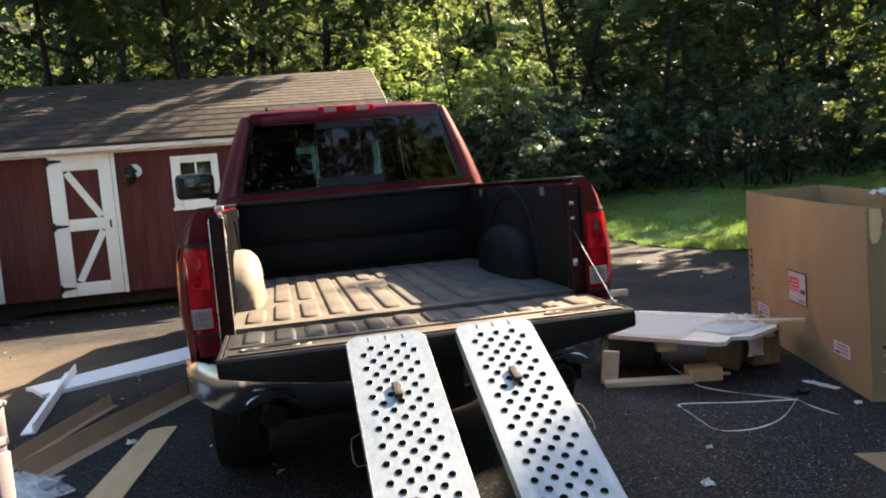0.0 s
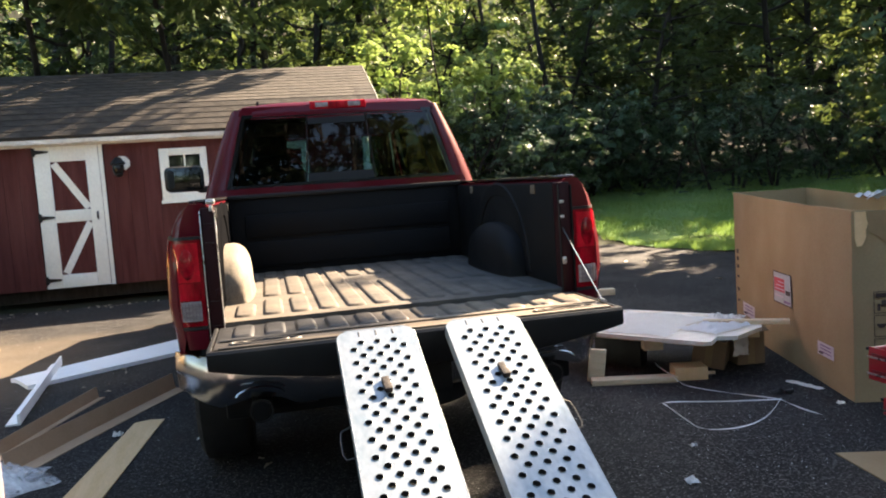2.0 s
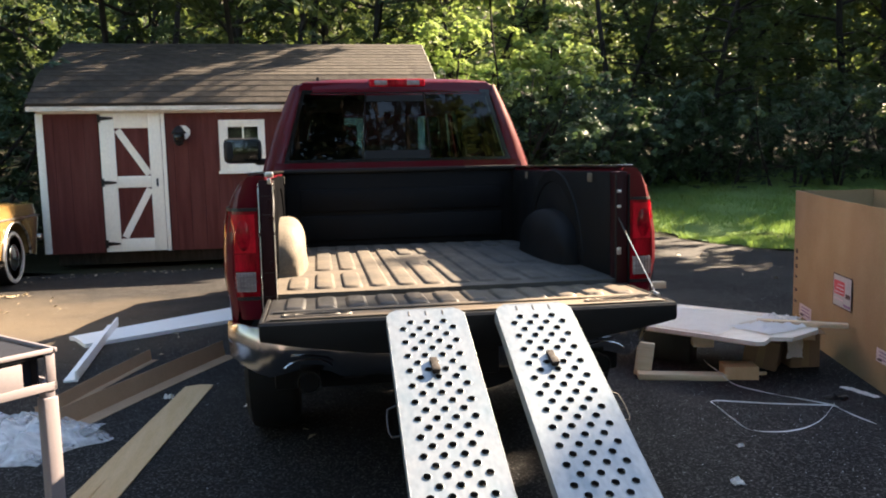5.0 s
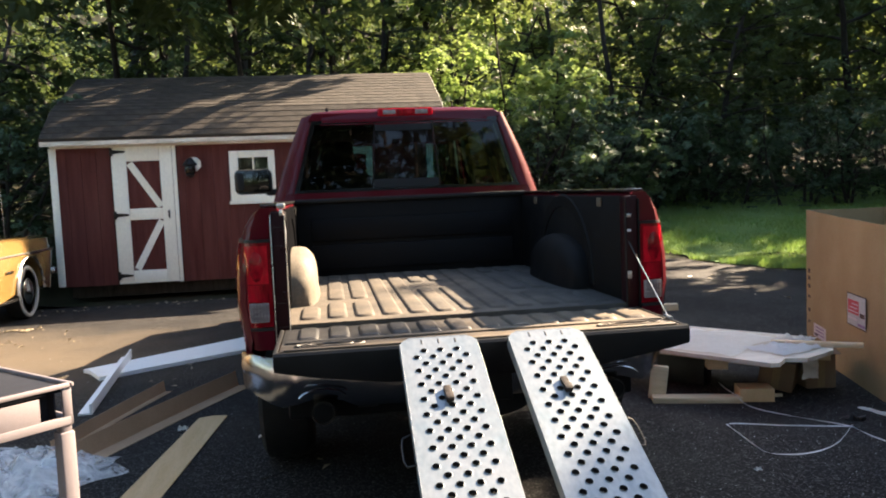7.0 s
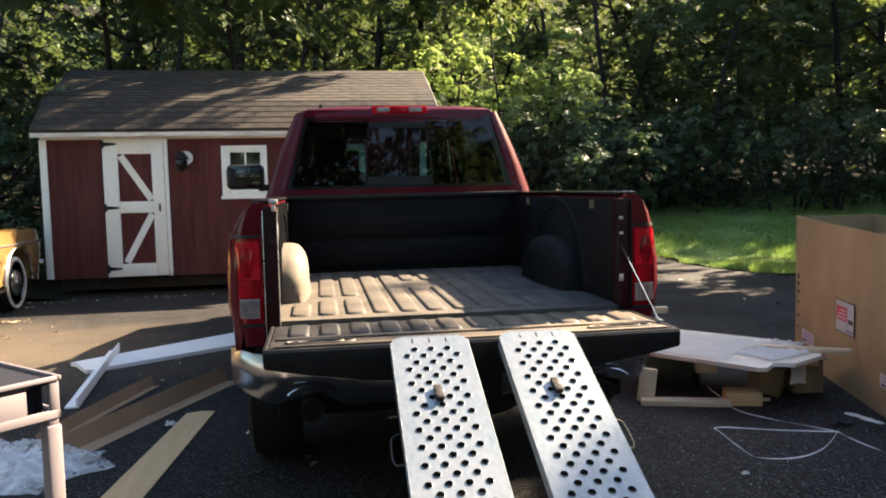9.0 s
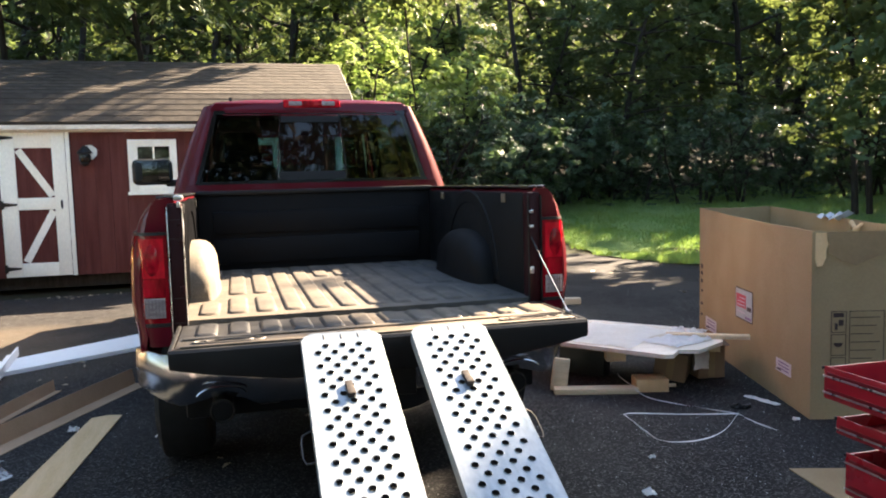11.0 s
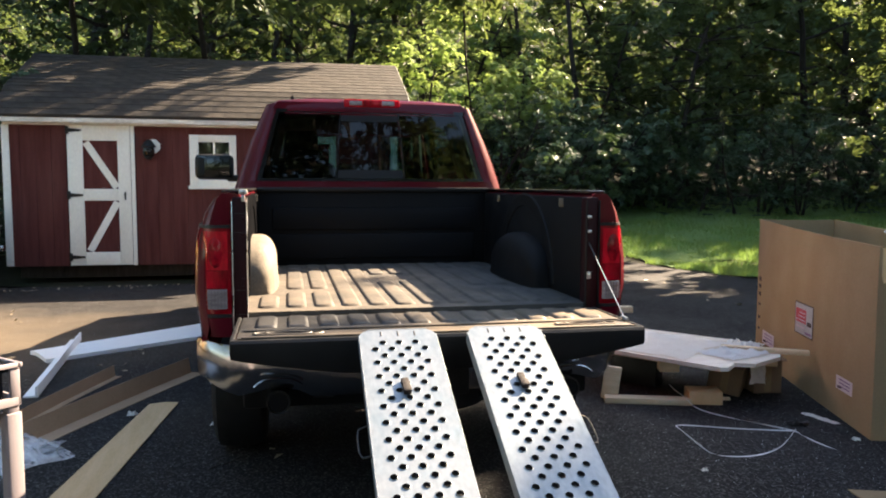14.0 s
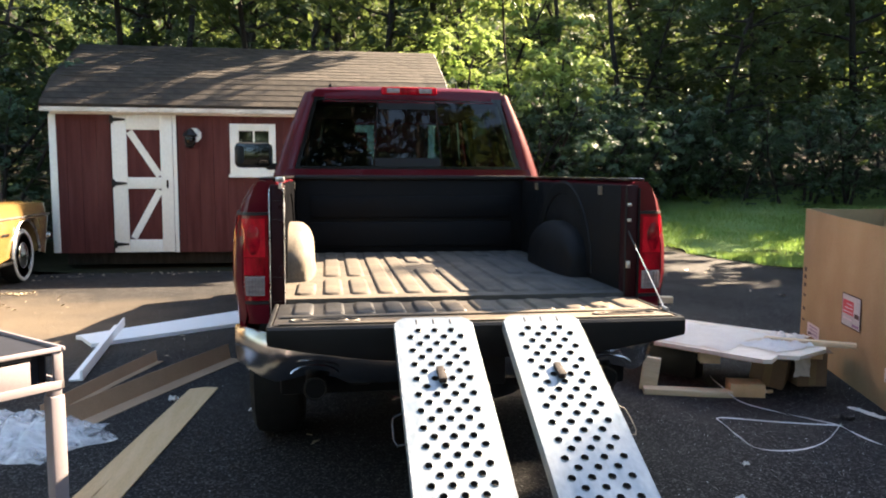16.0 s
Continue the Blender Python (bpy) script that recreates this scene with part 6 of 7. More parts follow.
    for i in range(N):
        row = []
        for j in range(N):
            u, v = i / (N - 1) * 2 - 1, j / (N - 1) * 2 - 1
            sq = max(abs(u), abs(v))
            rr = math.hypot(u, v) or 1e-6
            u2, v2 = u / rr * sq, v / rr * sq
            a = math.atan2(v2, u2)
            edge = 1 + 0.10 * math.sin(3 * a + 0.8) + 0.06 * math.sin(7 * a) + 0.03 * math.sin(13 * a)
            p = Vector((0.66 * u2 * edge, 0.46 * v2 * edge, 0))
            h = (1 - sq ** 2) ** 0.6
            w = abs(noise.noise(p * 4)) + 0.55 * abs(noise.noise(p * 9 + Vector((3, 1, 0)))) + 0.35 * abs(noise.noise(p * 21)) + 0.2 * abs(noise.noise(p * 43))
            p.z = 0.004 + h * (0.03 + 0.15 * w)
            p.x += 0.03 * noise.noise(p * 11)
            row.append(bm.verts.new(p))
        rows.append(row)
    for a, c in zip(rows, rows[1:]):
        for j in range(N - 1):
            bm.faces.new((a[j], a[j + 1], c[j + 1], c[j]))
    rows = []
    for i in range(N):
        row = []
        for j in range(N):
            u, v = i / (N - 1) * 2 - 1, j / (N - 1) * 2 - 1
            p = Vector((0.56 * u + 0.03 * noise.noise(Vector((v * 4, u * 3, 5))), 0.38 * v + 0.03 * noise.noise(Vector((u * 4, v * 3, 9))), 0))
            w = abs(noise.noise(p * 5 + Vector((7, 2, 1)))) + 0.5 * abs(noise.noise(p * 13 + Vector((1, 8, 0)))) + 0.3 * abs(noise.noise(p * 31))
            p.z = 0.003 + (1 - max(abs(u), abs(v)) ** 3) * 0.10 * w
            row.append(bm.verts.new(p))
        rows.append(row)
    for a, c in zip(rows, rows[1:]):
        for j in range(N - 1):
            bm.faces.new((a[j], a[j + 1], c[j + 1], c[j]))
    solid("plastic_bag", bm, m, "crumpled clear plastic bag on the asphalt", "plastic bag", at=Matrix.LocRotScale((-2.36, 0.96, 0), Euler((0, 0, radians(-15))), (0.84, 0.84, 0.9)), smooth=70)


def build_cart():
    """A moulded plastic cart, its top tray dark inside."""
    c = thing("utility_cart", -1.475, -0.655, 0, 135.8, "pale plastic utility cart with a dark top tray", "utility cart")
    # local: x along the long rim away from the corner, y along the short one
    Lx, Ly, H = 0.85, 0.50, 0.85
    part("top_tray", block(0.01, Lx - 0.01, 0.01, Ly - 0.01, H - 0.03, H - 0.012, 0.004), CART_TRAY, c, "dark tray surface")
    bm = block(-0.006, Lx + 0.006, -0.006, 0.008, H - 0.016, H, 0.004)
    block(-0.006, Lx + 0.006, Ly - 0.008, Ly + 0.006, H - 0.016, H, 0.004, bm)
    block(-0.006, 0.008, 0.008, Ly - 0.008, H - 0.016, H, 0.004, bm)
    block(Lx - 0.008, Lx + 0.006, 0.008, Ly - 0.008, H - 0.016, H, 0.004, bm)
    part("rim", bm, CART_GREY, c, "rounded pale rim")
    for y, inner in ((0.0, 0.05), (Ly - 0.012, Ly - 0.055)):
        part("apron", block(0.0, Lx, y, y + 0.012, H - 0.145, H - 0.115, 0.003), CART_GREY, c)
        for x in (0.004, Lx - 0.034):
            part("rib", block(x, x + 0.03, y, y + 0.012, H - 0.116, H - 0.02, 0.002), CART_GREY, c)
        part("panel", block(0.17, Lx - 0.17, y + 0.002, y + 0.008, H - 0.116, H - 0.035, 0.002), CART_GREY, c)
        part("skirt", block(0.02, Lx - 0.02, inner, inner + 0.005, H - 0.14, H - 0.03), CART_TRAY, c)
    for x, inner in ((0.0, 0.05), (Lx - 0.012, Lx - 0.055)):
        part("apron", block(x, x + 0.012, 0.0, Ly, H - 0.145, H - 0.115, 0.003), CART_GREY, c)
        for y in (0.004, Ly - 0.034):
            part("rib", block(x, x + 0.012, y, y + 0.03, H - 0.116, H - 0.02, 0.002), CART_GREY, c)
        part("panel", block(x + 0.002, x + 0.008, 0.11, Ly - 0.11, H - 0.116, H - 0.035, 0.002), CART_GREY, c)
        part("skirt", block(inner, inner + 0.005, 0.06, Ly - 0.06, H - 0.14, H - 0.03), CART_TRAY, c)
    for x in (0.0, Lx - 0.048):
        for y in (0.0, Ly - 0.048):
            leg = part("leg", block(x - 0.001, x + 0.050, y - 0.001, y + 0.050, 0.07, H - 0.168, 0.006), CART_GREY, c)
            part("leg_sleeve", block(x + 0.005, x + 0.043, y + 0.005, y + 0.043, H - 0.172, H - 0.108, 0.005), CART_GREY, leg)
            part("caster", turned([(0.01, -0.016), (0.036, -0.012), (0.036, 0.012), (0.01, 0.016)], "x", 14, centre=(x + 0.024, y + 0.024, 0.036)), RUBBER, leg)
    part("lower_tray", block(0.0, Lx, 0.0, Ly, 0.13, 0.16, 0.008), CART_GREY, c, "pale lower tray")
    part("lower_mat", block(0.03, Lx - 0.03, 0.03, Ly - 0.03, 0.161, 0.166), CART_TRAY, c)


def build_car():
    """An old gold saloon, nose towards the shed."""
    c = thing("saloon_car", -5.38, 5.7, 0, label="gold vintage saloon car with chrome trim and hubcaps", category="car")
    off = Matrix.Translation((5.38, -5.7, 0))

    def put(name, bm, mat, label="", parent=None, smooth=40.0):
        bmesh.ops.transform(bm, matrix=off, verts=bm.verts)
        return part(name, bm, mat, parent or c, label, smooth)
    ys = [3.2, 3.3, 3.6] + [4.05 + 0.05 * k for k in range(17)] + [5.2, 5.8, 6.4] + [6.86 + 0.04 * k for k in range(22)] + [7.95, 8.1, 8.16]
    rings = []
    for y in ys:
        zb = 0.27
        for cy in (4.45, 7.28):
            d = 0.42 ** 2 - (y - cy) ** 2
            if d > 0:
                zb = max(zb, 0.33 + math.sqrt(d))
        pinch = 0.05 * max(0, (y - 7.95) / 0.2) + 0.05 * max(0, (3.4 - y) / 0.2)
        w, top = 0.93 - pinch, 1.0 - 0.035 * abs(y - 5.7) / 2.4
        half = [(w - 0.08, zb), (w - 0.03, zb + 0.015), (w - 0.005, max(0.55, zb + 0.03)), (w + 0.01, 0.76), (w - 0.01, 0.80), (w - 0.03, top - 0.03), (w - 0.08, top), (w - 0.25, top - 0.015), (0.3, top + 0.02)]
        rings.append([(-5.38 + x, y, z) for x, z in half] + [(-5.38 - x, y, z) for x, z in half[::-1]])
    put("body", loft(rings), GOLD_PAINT, "gold painted body")
    for s in (-1, 1):
        put("trim_strip", block(min(s * 0.932, s * 0.948) - 5.38, max(s * 0.932, s * 0.948) - 5.38, 3.4, 8.05, 0.785, 0.805, 0.004), ALUMINIUM, "chrome side strip")
        put("sill_strip", block(min(s * 0.90, s * 0.925) - 5.38, max(s * 0.90, s * 0.925) - 5.38, 4.9, 6.86, 0.27, 0.30, 0.004), CHROME)
        for cy in (4.45, 7.28):
            pts = [(s * 0.925 - 5.38, cy + 0.425 * math.cos(a), 0.33 + 0.425 * math.sin(a)) for a in [math.pi * k / 16 for k in range(17)]]
            put("arch_trim", tube(pts, 0.014, 6), ALUMINIUM)
            wheel(c, s * 0.80, cy - 5.7, 0.33, 0.33, 0.19, s, HUBCAP, HUBCAP, WHITEWALL, 0.74)
    for z, h in ((0.45, 0.09),):
        put("front_bumper", block(-6.3, -4.46, 8.14, 8.24, z, z + h, 0.03), CHROME, "chrome front bumper")
        put("rear_bumper", block(-6.3, -4.46, 3.1, 3.2, z, z + h, 0.03), CHROME)
    put("grille", block(-6.0, -4.76, 8.12, 8.17, 0.58, 0.86, 0.02), DARK_STEEL)
    for x in (-6.05, -4.72):
        put("headlamp", turned([(0.09, 8.12), (0.10, 8.17), (0.07, 8.19), (0.01, 8.195)], "y", 18, centre=(x, 0, 0.72)), CLEAR_LENS)
    rings = []
    for z, w, y0, y1 in ((0.97, 0.80, 4.2, 6.65), (1.18, 0.70, 4.5, 6.25), (1.36, 0.60, 4.75, 5.95)):
        rings.append([(-5.38 + x * w, y, z) for x, y in ((-1, y0), (1, y0), (1, y1), (-1, y1))])
    put("cabin_glass", loft(rings), TINTED, smooth=0)
    put("roof", block(-6.0, -4.76, 4.72, 5.98, 1.36, 1.42, 0.03), GOLD_PAINT, "gold roof")
    c.matrix_world = Matrix.LocRotScale((-5.45, 5.57, 0), Euler((0, 0, 0)), (1.08, 1.08, 1.08))
    put("antenna", tube([(-4.58, 6.95, 0.98), (-4.60, 6.97, 1.65)], 0.004, 5), CHROME, "thin chrome aerial")
    put("badge", block(-4.442, -4.436, 6.55, 6.75, 0.60, 0.63, 0.001), CHROME)


# ---- leaves and crumbs on the asphalt ----
def build_litter():
    rng = np.random.default_rng(12)
    pts = []
    for cx, cy, n, sx, sy in ((-4.3, 6.2, 45, 0.22, 0.06), (-3.9, 5.3, 14, 0.5, 0.3), (-3.2, 7.9, 26, 1.2, 0.12), (-4.2, 7.6, 12, 0.2, 0.1), (-2.5, 8.0, 10, 0.7, 0.1), (-2.0, 3.0, 5, 0.3, 0.3), (4.6, 7.6, 6, 0.8, 1.0), (4.8, 5.2, 4, 0.5, 0.8), (-0.9, 0.1, 5, 0.3, 0.4), (3.4, 4.2, 6, 0.9, 1.2)):
        for _ in range(n):
            pts.append((cx + rng.normal() * sx, cy + rng.normal() * sy, 0.012))
    ob = new("fallen_leaves", leaf_mesh("fallen_leaves", np.array(pts), 0.035, DRY_LEAF, rng, 0.25))
    tagged(ob, "dry fallen leaves scattered on the asphalt", "leaves", kind="stuff")
    pts = []
    for _ in range(1500):
        pts.append((rng.uniform(-3.5, 4.5), rng.uniform(-2.4, 6.0), 0.004))
    for _ in range(500):
        pts.append((rng.normal(1.9, 0.7), rng.normal(0.3, 0.8), 0.005))
    ob = new("grit", leaf_mesh("grit", np.array(pts), 0.006, LABEL_GREY, rng, 0.2, 1.1))
    tagged(ob, "small pale crumbs and grit on the asphalt", "grit", kind="stuff")
    for k, (x, y, s) in enumerate(((1.45, 0.05, 0.03), (2.55, 0.32, 0.035), (-1.05, 1.28, 0.035), (4.7, 7.35, 0.06))):
        crumpled(x, y, 0, s, 30 + k, PAPER, "foam_crumb", "small white foam crumb on the asphalt", "scrap", amp=0.04, n=6)
    solid("twig", tube([(-1.0, 0.55, 0.006), (-0.9, 0.62, 0.008), (-0.84, 0.72, 0.006)], 0.003, 5), BARK, "thin dry twig on the asphalt", "twig")


# ---- trees ----
def limb_path(p, d, length, rng, n=5, droop=0.0, wobble=0.16):
    out = [Vector(p)]
    d = Vector(d).normalized()
    for _ in range(n):
        d = (d + Vector((rng.normal() * wobble, rng.normal() * wobble, rng.normal() * wobble * 0.5 - droop))).normalized()
        out.append(out[-1] + d * length / n)
    return out


def make_tree(name, seed, height, base, radius, leaves, size, mat, label, category, lean=0.0, limbs=10, trunk_r=0.14, stems=1, flat=0.55, spread=0.42, clump=0.0, spray=26, wander=0.045):
    """A trunk with limbs and a crown of leaf clumps at their ends."""
    rng = np.random.default_rng(seed)
    tree = thing(name, 0, 0, 0, label=label, category=category)
    tips = []
    for st in range(stems):
        a0 = rng.uniform(0, math.tau)
        foot = Vector((0.25 * radius * math.cos(a0), 0.25 * radius * math.sin(a0), -0.15)) if stems > 1 else Vector((0, 0, -0.15))
        way = Vector((lean + 0.25 * math.cos(a0) * (stems > 1), 0.25 * math.sin(a0) * (stems > 1), 1))
        path = limb_path(foot, way, height * 0.93, rng, 9, 0.0, wander if stems == 1 else 0.1)
        radii = [trunk_r * (1 - 0.9 * k / 9) + 0.012 for k in range(10)]
        part("trunk", tube(path, radii, 8), BARK, tree)
        per = max(2, limbs // stems)
        for k in range(per):
            f = base / height + (0.97 - base / height) * (k + rng.uniform(0, 0.8)) / per
            i = min(8, int(f * 9))
            p = path[i].lerp(path[i + 1], f * 9 - i)
            a = k * 2.4 + rng.uniform(-0.5, 0.5) + a0
            reach = radius * (1.0 - 0.55 * max(0.0, f - 0.45) / 0.55) * rng.uniform(0.65, 1.1)
            lp = limb_path(p, (math.cos(a), math.sin(a), rng.uniform(0.05, 0.6)), reach, rng, 5, 0.03)
            part("limb", tube(lp, [max(0.008, trunk_r * 0.38 * (1 - 0.85 * q / 5)) for q in range(6)], 5), BARK, tree)
            for q in (2, 3, 4, 5):
                tips.append((lp[q], 0.6 + 0.13 * q))
                for _ in range(2):
                    j = lp[q] + Vector(rng.normal(size=3) * reach * 0.24)
                    tips.append((j, 0.8))
        tips.append((path[-1], 0.8))
    c = np.array([t[0] for t in tips])
    w = np.array([t[1] for t in tips])
    if clump:
        w = w * rng.lognormal(0, clump, len(w))
    # flat drooping sprays of leaves round the limb ends
    per = max(6, int(spray))
    clumps = max(1, leaves // per)
    leaves = clumps * per
    pick = rng.choice(len(c), clumps, p=w / w.sum())
    sig = radius * spread * 0.5
    off = rng.normal(size=(clumps, 3))
    mid = c[pick] + off * np.array((sig, sig, sig * 0.55))
    off /= np.linalg.norm(off, axis=1, keepdims=True)
    face = off * 0.55 + np.array((0, 0, 0.85)) + rng.normal(size=(clumps, 3)) * 0.22
    face /= np.linalg.norm(face, axis=1, keepdims=True)
    u = np.cross(face, rng.normal(size=(clumps, 3)))
    u /= np.linalg.norm(u, axis=1, keepdims=True)
    v = np.cross(face, u)
    wide = size * math.sqrt(per) * 0.62 * rng.uniform(0.6, 1.35, (clumps, 1))
    rad, ang = np.sqrt(rng.uniform(0, 1, (clumps, per))), rng.uniform(0, math.tau, (clumps, per))
    du, dv = (rad * np.cos(ang) * wide)[..., None], (rad * np.sin(ang) * wide * 0.7)[..., None]
    pts = mid[:, None] + u[:, None] * du + v[:, None] * dv + face[:, None] * (rng.normal(size=(clumps, per, 1)) * size * 0.35)
    pts[..., 2] -= rad ** 2 * wide * 0.35
    pts = pts.reshape(-1, 3)
    pts[:, 2] = np.maximum(pts[:, 2], 0.06)
    crown = new("crown", leaf_mesh("crown", pts, size, mat, rng, flat * 0.45, 1.9, facing=np.repeat(face, per, 0)))
    crown.parent = tree
    return tree


LIT = [(0.0, 1.0, 1.3, 2.3), (-3.7, 5.9, 0.0, 1.5), (-4.9, 6.8, 0.9, 1.0), (0.3, 10.2, 3.3, 0.9), (2.5, 15.6, 4.0, 1.5), (-1.6, -0.6, 0.8, 0.6), (7.0, 9.0, 0.1, -0.8), (8.6, 12.2, 0.1, -1.5)]


def clear_height(x, y, radius):
    """How tall a tree may stand here and leave the sunlit spots in the sun."""
    top = 30.0
    flat = Vector((SUN.x, SUN.y))
    per = flat.length / SUN.z
    flat.normalize()
    for lx, ly, lz, lr in LIT:
        d = Vector((x - lx, y - ly))
        along = d.dot(flat)
        if along > 0 and abs(d.x * flat.y - d.y * flat.x) < radius * 0.8 + lr:
            top = min(top, lz + max(0.5, along - 0.5 * radius) / per)
    return top


def build_woods():
    rng = random.Random(21)
    kinds = {}

    def grow(kind, count, seed, *shape, **more):
        kinds[kind] = [make_tree(shape[0], seed + k, *shape[1:], **more) for k in range(count)]
        return kinds[kind]
    tall = grow("tall", 4, 100, "tree", 12.0, 2.2, 3.0, 6000, 0.110, LEAF_DARK, "tall leafy woodland tree with dark trunk", "tree", limbs=18, trunk_r=0.17, spread=0.34, clump=0.5, wander=0.085)
    shade = grow("shade", 2, 140, "tree", 12.0, 3.4, 3.0, 7500, 0.14, LEAF_DARK, "tall leafy tree at the edge of the yard", "tree", limbs=15, trunk_r=0.17)
    near = grow("near", 3, 160, "tree", 12.0, 1.4, 3.0, 9600, 0.085, LEAF_MID, "tall leafy woodland tree behind the shed", "tree", limbs=22, trunk_r=0.16, spread=0.27, clump=0.4, spray=34, wander=0.085)
    bushes = grow("bush", 4, 200, "bush", 3.4, 0.25, 1.9, 7000, 0.052, LEAF_GREY, "dense grey-green hedge bush at the lawn's edge", "bush", limbs=24, trunk_r=0.045, stems=4, spread=0.26, clump=0.7, spray=22)
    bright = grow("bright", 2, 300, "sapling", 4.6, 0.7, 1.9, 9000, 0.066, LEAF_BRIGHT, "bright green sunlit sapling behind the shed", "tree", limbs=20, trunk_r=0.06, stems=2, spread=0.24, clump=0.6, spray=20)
    back = grow("back", 2, 180, "tree", 12.0, 1.4, 3.0, 4200, 0.115, LEAF_DEEP, "tall dark evergreen across the yard", "tree", limbs=18, trunk_r=0.16, spread=0.3)
    trees = (tall, shade, near, back)
    used = {id(o): False for some in kinds.values() for o in some}
    spots = []

    def plant(kind, x, y, scale, height=None, squash=1.0):
        src = kind[rng.randrange(len(kind))]
        full = 12.0 if kind in trees else 3.4 if kind is bushes else 4.6
        rad = (3.0 if kind in trees else 1.9) * scale
        h = full * scale * squash
        limit = clear_height(x, y, rad) - ground_z(x, y)
        if kind in trees and height is None and h > limit:
            squash *= max(0.35, limit / h)
        m = Matrix.LocRotScale((x, y, ground_z(x, y) - 0.03), Euler((0, 0, rng.uniform(0, math.tau))), (scale, scale, scale * squash))
        if not used[id(src)]:
            used[id(src)] = True
            src.matrix_world = m
        else:
            ob = copy_thing(src, m)
            ob.scale = (scale, scale, scale * squash)
        spots.append((x, y))

    def free(x, y, gap):
        return all((x - a) ** 2 + (y - b) ** 2 > gap * gap for a, b in spots)

    # hedge at the far side of the lawn, from behind the saplings to the right
    for k in range(22):
        b = radians(13 + 3.3 * k + rng.uniform(-0.8, 0.8))
        d = 22.5 - 0.045 * k + rng.uniform(-0.7, 0.7)
        plant(bushes, -0.6 + d * math.sin(b), -3.4 + d * math.cos(b), rng.uniform(0.78, 1.12) * (1.08 if k > 9 else 0.80))
    for k in range(9):
        b = radians(10 + 5.5 * k + rng.uniform(-1.5, 1.5))
        d = 25.5 + rng.uniform(-0.6, 0.8)
        plant(bushes, -0.6 + d * math.sin(b), -3.4 + d * math.cos(b), rng.uniform(0.7, 1.0))
    # taller trees behind that hedge
    for k in range(16):
        b = radians(15 + 4.4 * k + rng.uniform(-0.8, 0.8))
        d = 22.5 + rng.uniform(-0.6, 0.6)
        plant(tall, 5.1 + d * math.sin(b), -0.4 + d * math.cos(b), rng.uniform(0.78, 0.92))
    # shrubs between the saplings and the lawn
    for x, y, s in ((2.2, 13.9, 1.0), (3.1, 13.8, 1.05), (4.0, 14.2, 1.0), (4.9, 14.2, 0.9), (5.7, 15.0, 0.95), (6.7, 15.9, 0.95), (4.9, 16.8, 1.1), (7.8, 16.8, 0.95), (9.0, 17.4, 0.9)):
        plant(bushes, x, y, s)
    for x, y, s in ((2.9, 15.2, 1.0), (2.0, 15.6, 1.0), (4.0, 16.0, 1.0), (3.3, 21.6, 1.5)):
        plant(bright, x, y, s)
    # behind and left of the shed
    for x, y, s in ((-6.4, 10.4, 0.9), (-7.6, 11.8, 1.1), (-5.6, 13.4, 1.0), (-9.4, 10.6, 1.1), (-11.5, 11.5, 1.2), (-3.2, 14.4, 1.0), (-0.8, 14.8, 1.1), (-8.5, 14.5, 1.3)):
        plant(bushes, x, y, s)
    for x, y, s in ((-7.2, 13.6, 0.72), (-4.0, 15.6, 0.75), (-1.0, 16.4, 0.72), (-10.5, 15.0, 0.85), (1.0, 20.0, 1.0), (3.6, 22.6, 1.1), (0.0, 23.5, 1.15), (-3.4, 22.6, 1.15), (8.3, 18.6, 0.56), (10.6, 17.7, 0.72), (6.8, 19.4, 0.6), (10.5, 19.8, 0.6), (-13.5, 13.0, 0.9), (-2.6, 19.0, 0.9), (-6.0, 18.2, 0.95)):
        plant(near, x, y, s)
    # unseen tall trees added on the sun's side, to cast shade over the yard
    for x, y, h in ((11.6, 1.2, 8.2), (12.4, 4.5, 8.4), (12.8, 7.2, 9.3), (16.0, 9.6, 8.6), (11.4, -2.4, 8.4), (12.0, -5.6, 9.5), (16.5, -1.5, 10.5)):
        plant(shade, x, y, h / 12.0, height=h)
        if h != 9.3:
            plant(shade, x + 6.4, y + 3.4, (h + 4.2) / 12.0, height=h)
    plant(shade, 10.5, 5.8, 7.5 / 12.0, height=7.5)
    plant(shade, 12.6, 10.6, 5.4 / 12.0, height=5.4)
    plant(shade, 12.2, 6.5, 8.4 / 12.0, height=8.4)
    # a leaning tree added to shade the shed's roof, its crown unseen
    leaner = make_tree("tree", 135, 10.4, 7.0, 1.6, 3800, 0.11, LEAF_DARK, "leaning tree added to shade the shed's roof", "tree", lean=0.50, limbs=15, trunk_r=0.024, spread=0.5, clump=0.6)
    leaner.matrix_world = pose(4.6, 17.3, 0, 0, 0, -110)
    # unseen crowns added over the shed from behind, to block sky light
    over = make_tree("tree", 136, 10.5, 6.4, 3.0, 7500, 0.15, LEAF_DARK, "tall tree added over the shed's roof to block sky light", "tree", lean=0.38, limbs=17, trunk_r=0.075, spread=0.45)
    over.matrix_world = pose(-4.9, 13.9, 0, 0, 0, -85)
    copy_thing(over, pose(-2.2, 14.2, 0, 0, 0, -100))
    # tall dense trees added up the hill towards the sun, to shade the woods
    for x, y, h in ((16.6, 25.4, 14), (18.6, 26.6, 15), (20.8, 28.4, 16), (21.6, 24.4, 14.5), (24.2, 26.2, 16), (25.0, 22.4, 13), (27.6, 24.6, 16), (29.4, 22.6, 15), (31.0, 27.5, 17), (24.5, 30.5, 17)):
        plant(shade, x, y, 1.05, height=h, squash=h / 12.6)
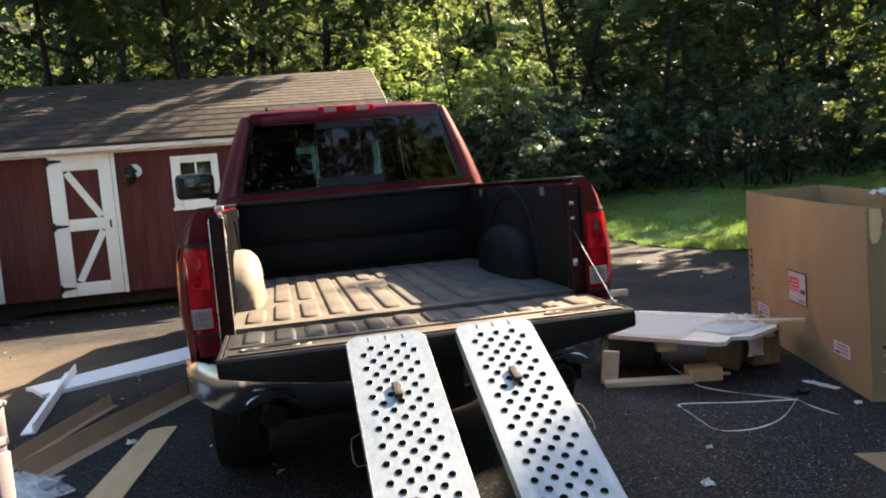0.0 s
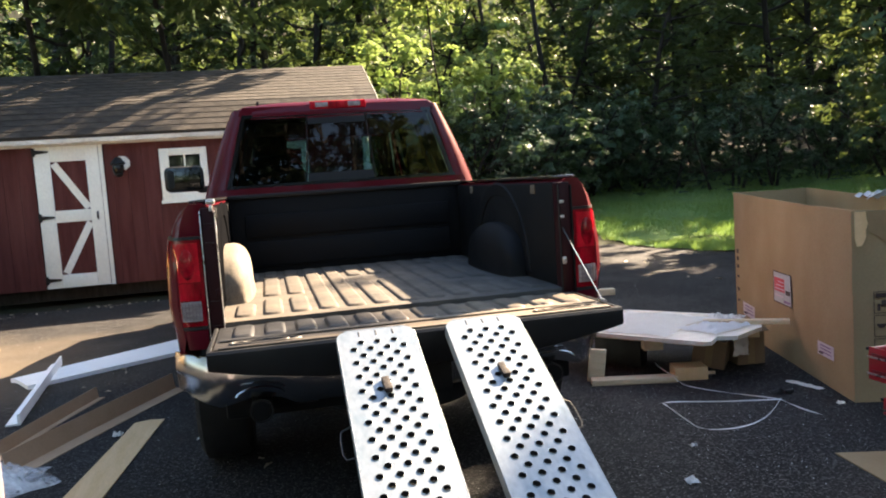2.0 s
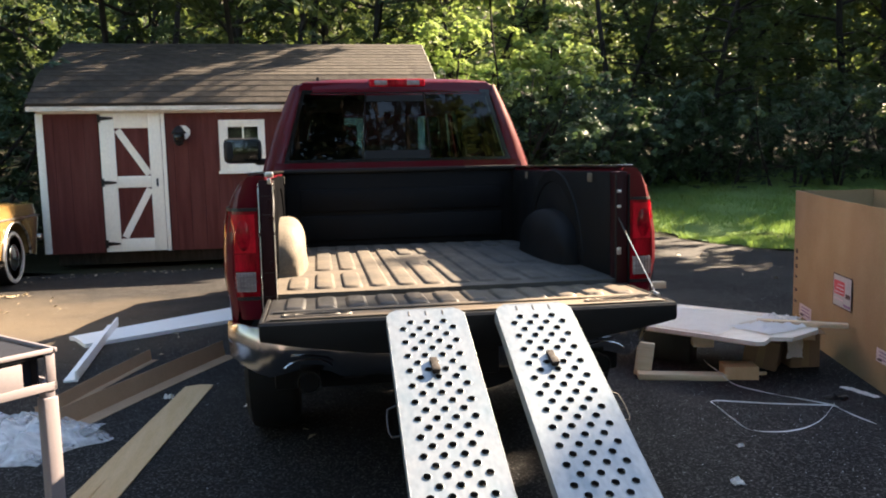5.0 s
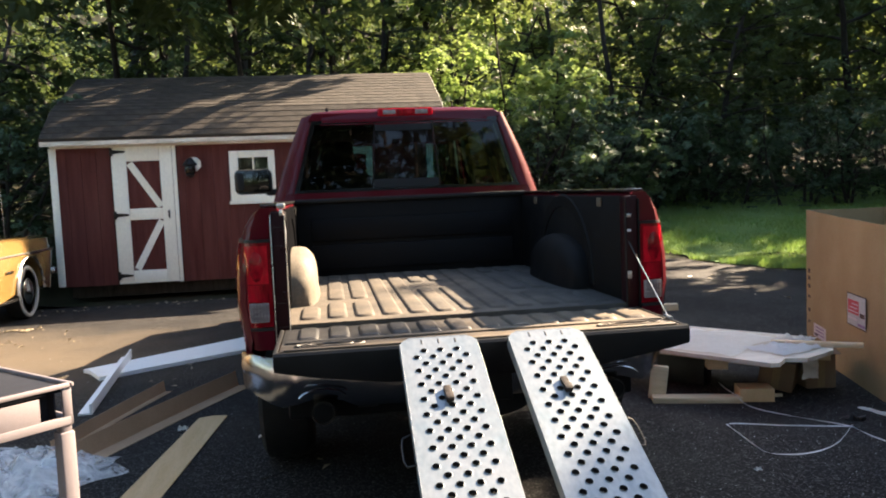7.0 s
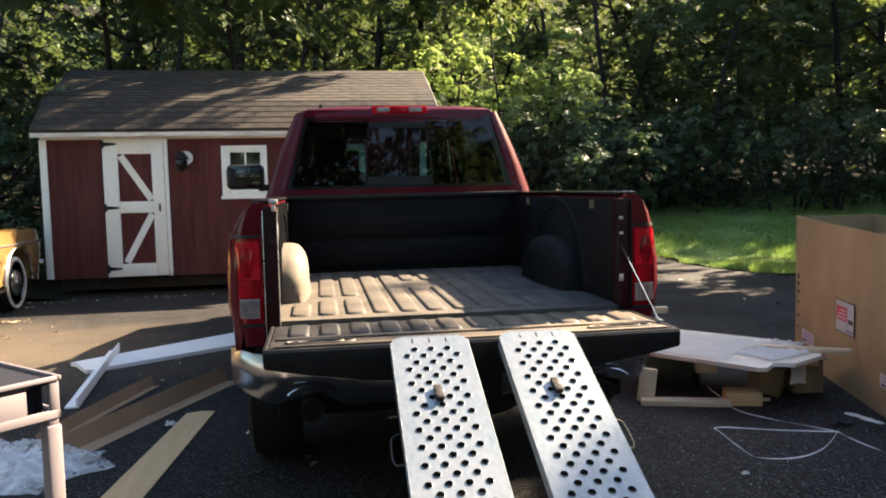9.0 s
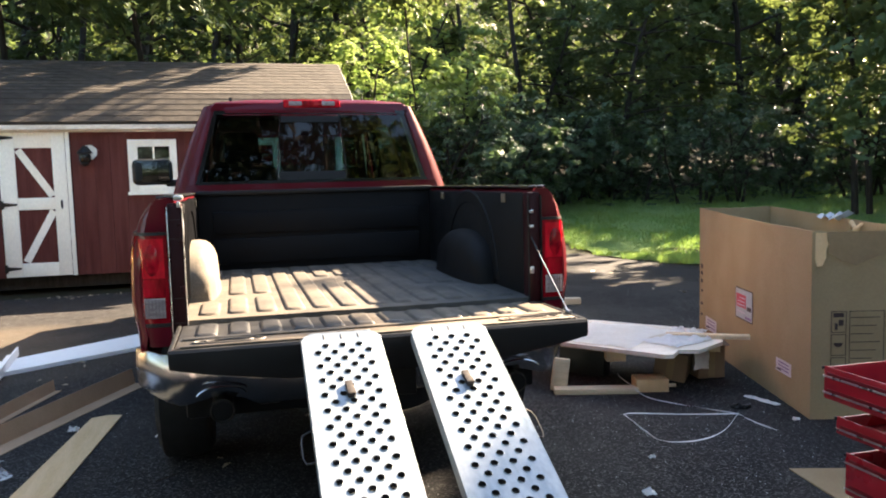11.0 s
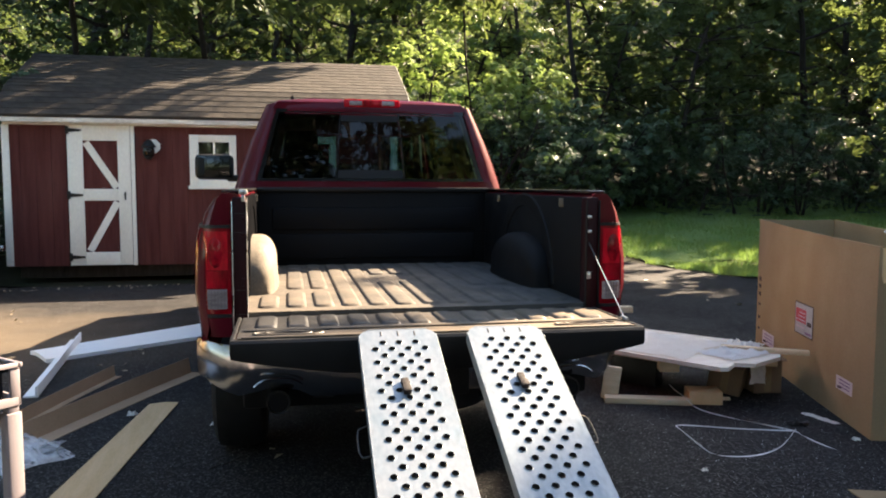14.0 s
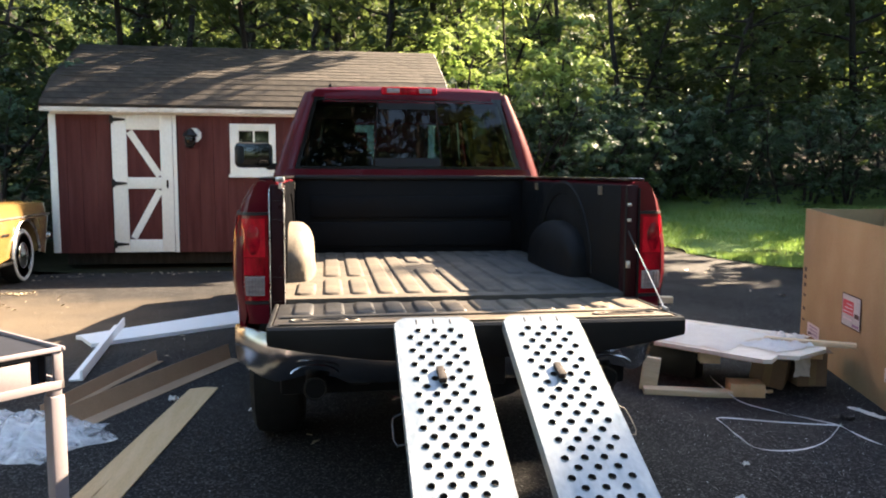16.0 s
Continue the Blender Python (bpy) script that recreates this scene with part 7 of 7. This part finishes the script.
    # high crowns added above the view to cast shade, with sun below them
    high = make_tree("tree", 120, 13.0, 8.0, 2.6, 11000, 0.12, LEAF_DARK, "tall woodland tree with a high crown, added for shade", "tree", limbs=13, trunk_r=0.09)
    high.matrix_world = pose(14.6, 5.4, 0, 0, 0, 30)
    high.scale = (0.8, 0.8, 0.8)
    for x, y, s in ((12.8, 10.4, 0.70), (12.9, 1.4, 0.92), (14.2, 2.2, 0.95), (15.2, 6.5, 0.80), (7.1, 20.7, 1.2), (8.2, 18.9, 1.18), (5.8, 22.9, 1.3), (-0.7, 18.6, 1.15), (-4.2, 16.6, 1.1)):
        copy_thing(high, pose(x, y, ground_z(x, y), 0, 0, 70 * x)).scale = (min(s, 0.95), min(s, 0.95), s)
    # unseen slender trees, placed to shade the lower ramps and the ground
    slender = make_tree("tree", 131, 10.0, 7.2, 1.3, 7500, 0.11, LEAF_DARK, "slender tall tree with a high crown, added out of view", "tree", limbs=12, trunk_r=0.10, spread=0.6)
    slender.matrix_world = pose(11.3, 3.3, 0)
    for x, y, s in ((13.9, 5.6, 1.0), (12.4, 1.7, 1.0), (14.5, 8.2, 1.0), (11.3, 6.6, 0.83), (10.6, 6.4, 0.79), (9.7, 6.4, 0.785), (10.65, 3.4, 0.92), (14.5, 11.0, 0.8), (11.75, 7.7, 0.86)):
        copy_thing(slender, pose(x, y, 0, 0, 0, 70 * x)).scale = (1.25, 1.25, s)
    copy_thing(slender, pose(13.6, 4.1, 0, 0, 0, 200)).scale = (0.6, 0.6, 0.95)
    # the wood itself
    tries = 0
    count = 0
    while count < 26 and tries < 4000:
        tries += 1
        b, d = radians(rng.uniform(-42, 62)), rng.uniform(26.5, 46)
        x, y = -0.6 + d * math.sin(b), -3.4 + d * math.cos(b)
        if free(x, y, 2.9):
            plant(near if d < 31 else tall, x, y, rng.uniform(0.8, 1.2))
            count += 1
    # trees behind the camera, mirrored in the rear window
    # those at the left are unseen, added to hold back sky light
    for x, y, s in ((-13, -12, 1.3), (-8.5, -14, 1.5), (-4, -13, 1.35), (-1.2, -14.5, 1.4), (10.6, -16, 1.1), (12.5, -14, 1.2), (-15, -7, 1.4), (-13.5, -1.5, 1.3), (-13.5, 3.5, 1.4), (-13, 8.5, 1.3), (-6, -19, 1.7), (-10, -20, 1.8), (-2.6, -19.5, 1.8), (-0.4, -20.5, 1.7), (12.4, -21, 1.8), (13.5, -19, 1.7), (13, -10, 1.3), (-17, 1, 1.7)):
        plant(back if y < -10 else tall, x, y * (1.15 if y < -10 else 1), s * 0.9, height=1)
    for x, y in ((0.6, -15.4), (2.2, -15.8), (1.6, -17.5), (-0.2, -17.0), (10.6, -17.0)):
        plant(back, x, y * 1.15, 0.85, height=1, squash=1.7)
    for x, y in ((5.2, -18.0), (6.3, -18.6), (8.6, -20.0)):
        copy_thing(slender, pose(x, y, 0, 0, 0, 40 * x)).scale = (0.9, 0.9, 1.25)
    # unseen bushes, added so that the left mirror reflects dark
    for x, y, s in ((-7.0, -8.0, 1.0), (-9.2, -6.4, 1.1), (-6.0, -10.2, 1.2)):
        plant(bushes, x, y, s)
    # deep woods on the hill
    r2 = np.random.default_rng(31)
    n = 36000
    b, d = np.radians(r2.uniform(-50, 66, n)), r2.uniform(44, 66, n)
    x, y = d * np.sin(b), d * np.cos(b)
    z = 2.72 + 0.44 * np.maximum(0, np.hypot(np.maximum(x - 3, 0), np.maximum(y - 3, 0)) - 38) + np.abs(r2.normal(0, 4.0, n)) * (1 + 0.6 * np.sin(x * 0.9) * np.sin(y * 0.7))
    ob = new("deep_woods", leaf_mesh("deep_woods", np.stack([x, y, z], 1), 0.34, LEAF_DARK, r2, 0.7))
    tagged(ob, "dense dark foliage of the wooded hill", "woods", kind="stuff")


build_ground()
build_driveway()
build_truck()
build_ramp(-0.206, -0.245, "loading_ramp")
build_ramp(0.200, 0.148, "loading_ramp")
build_carton()
build_pile()
build_straps()
build_chest()
build_left()
build_cart()
build_car()
build_litter()
build_lawn()
build_shed()
build_woods()
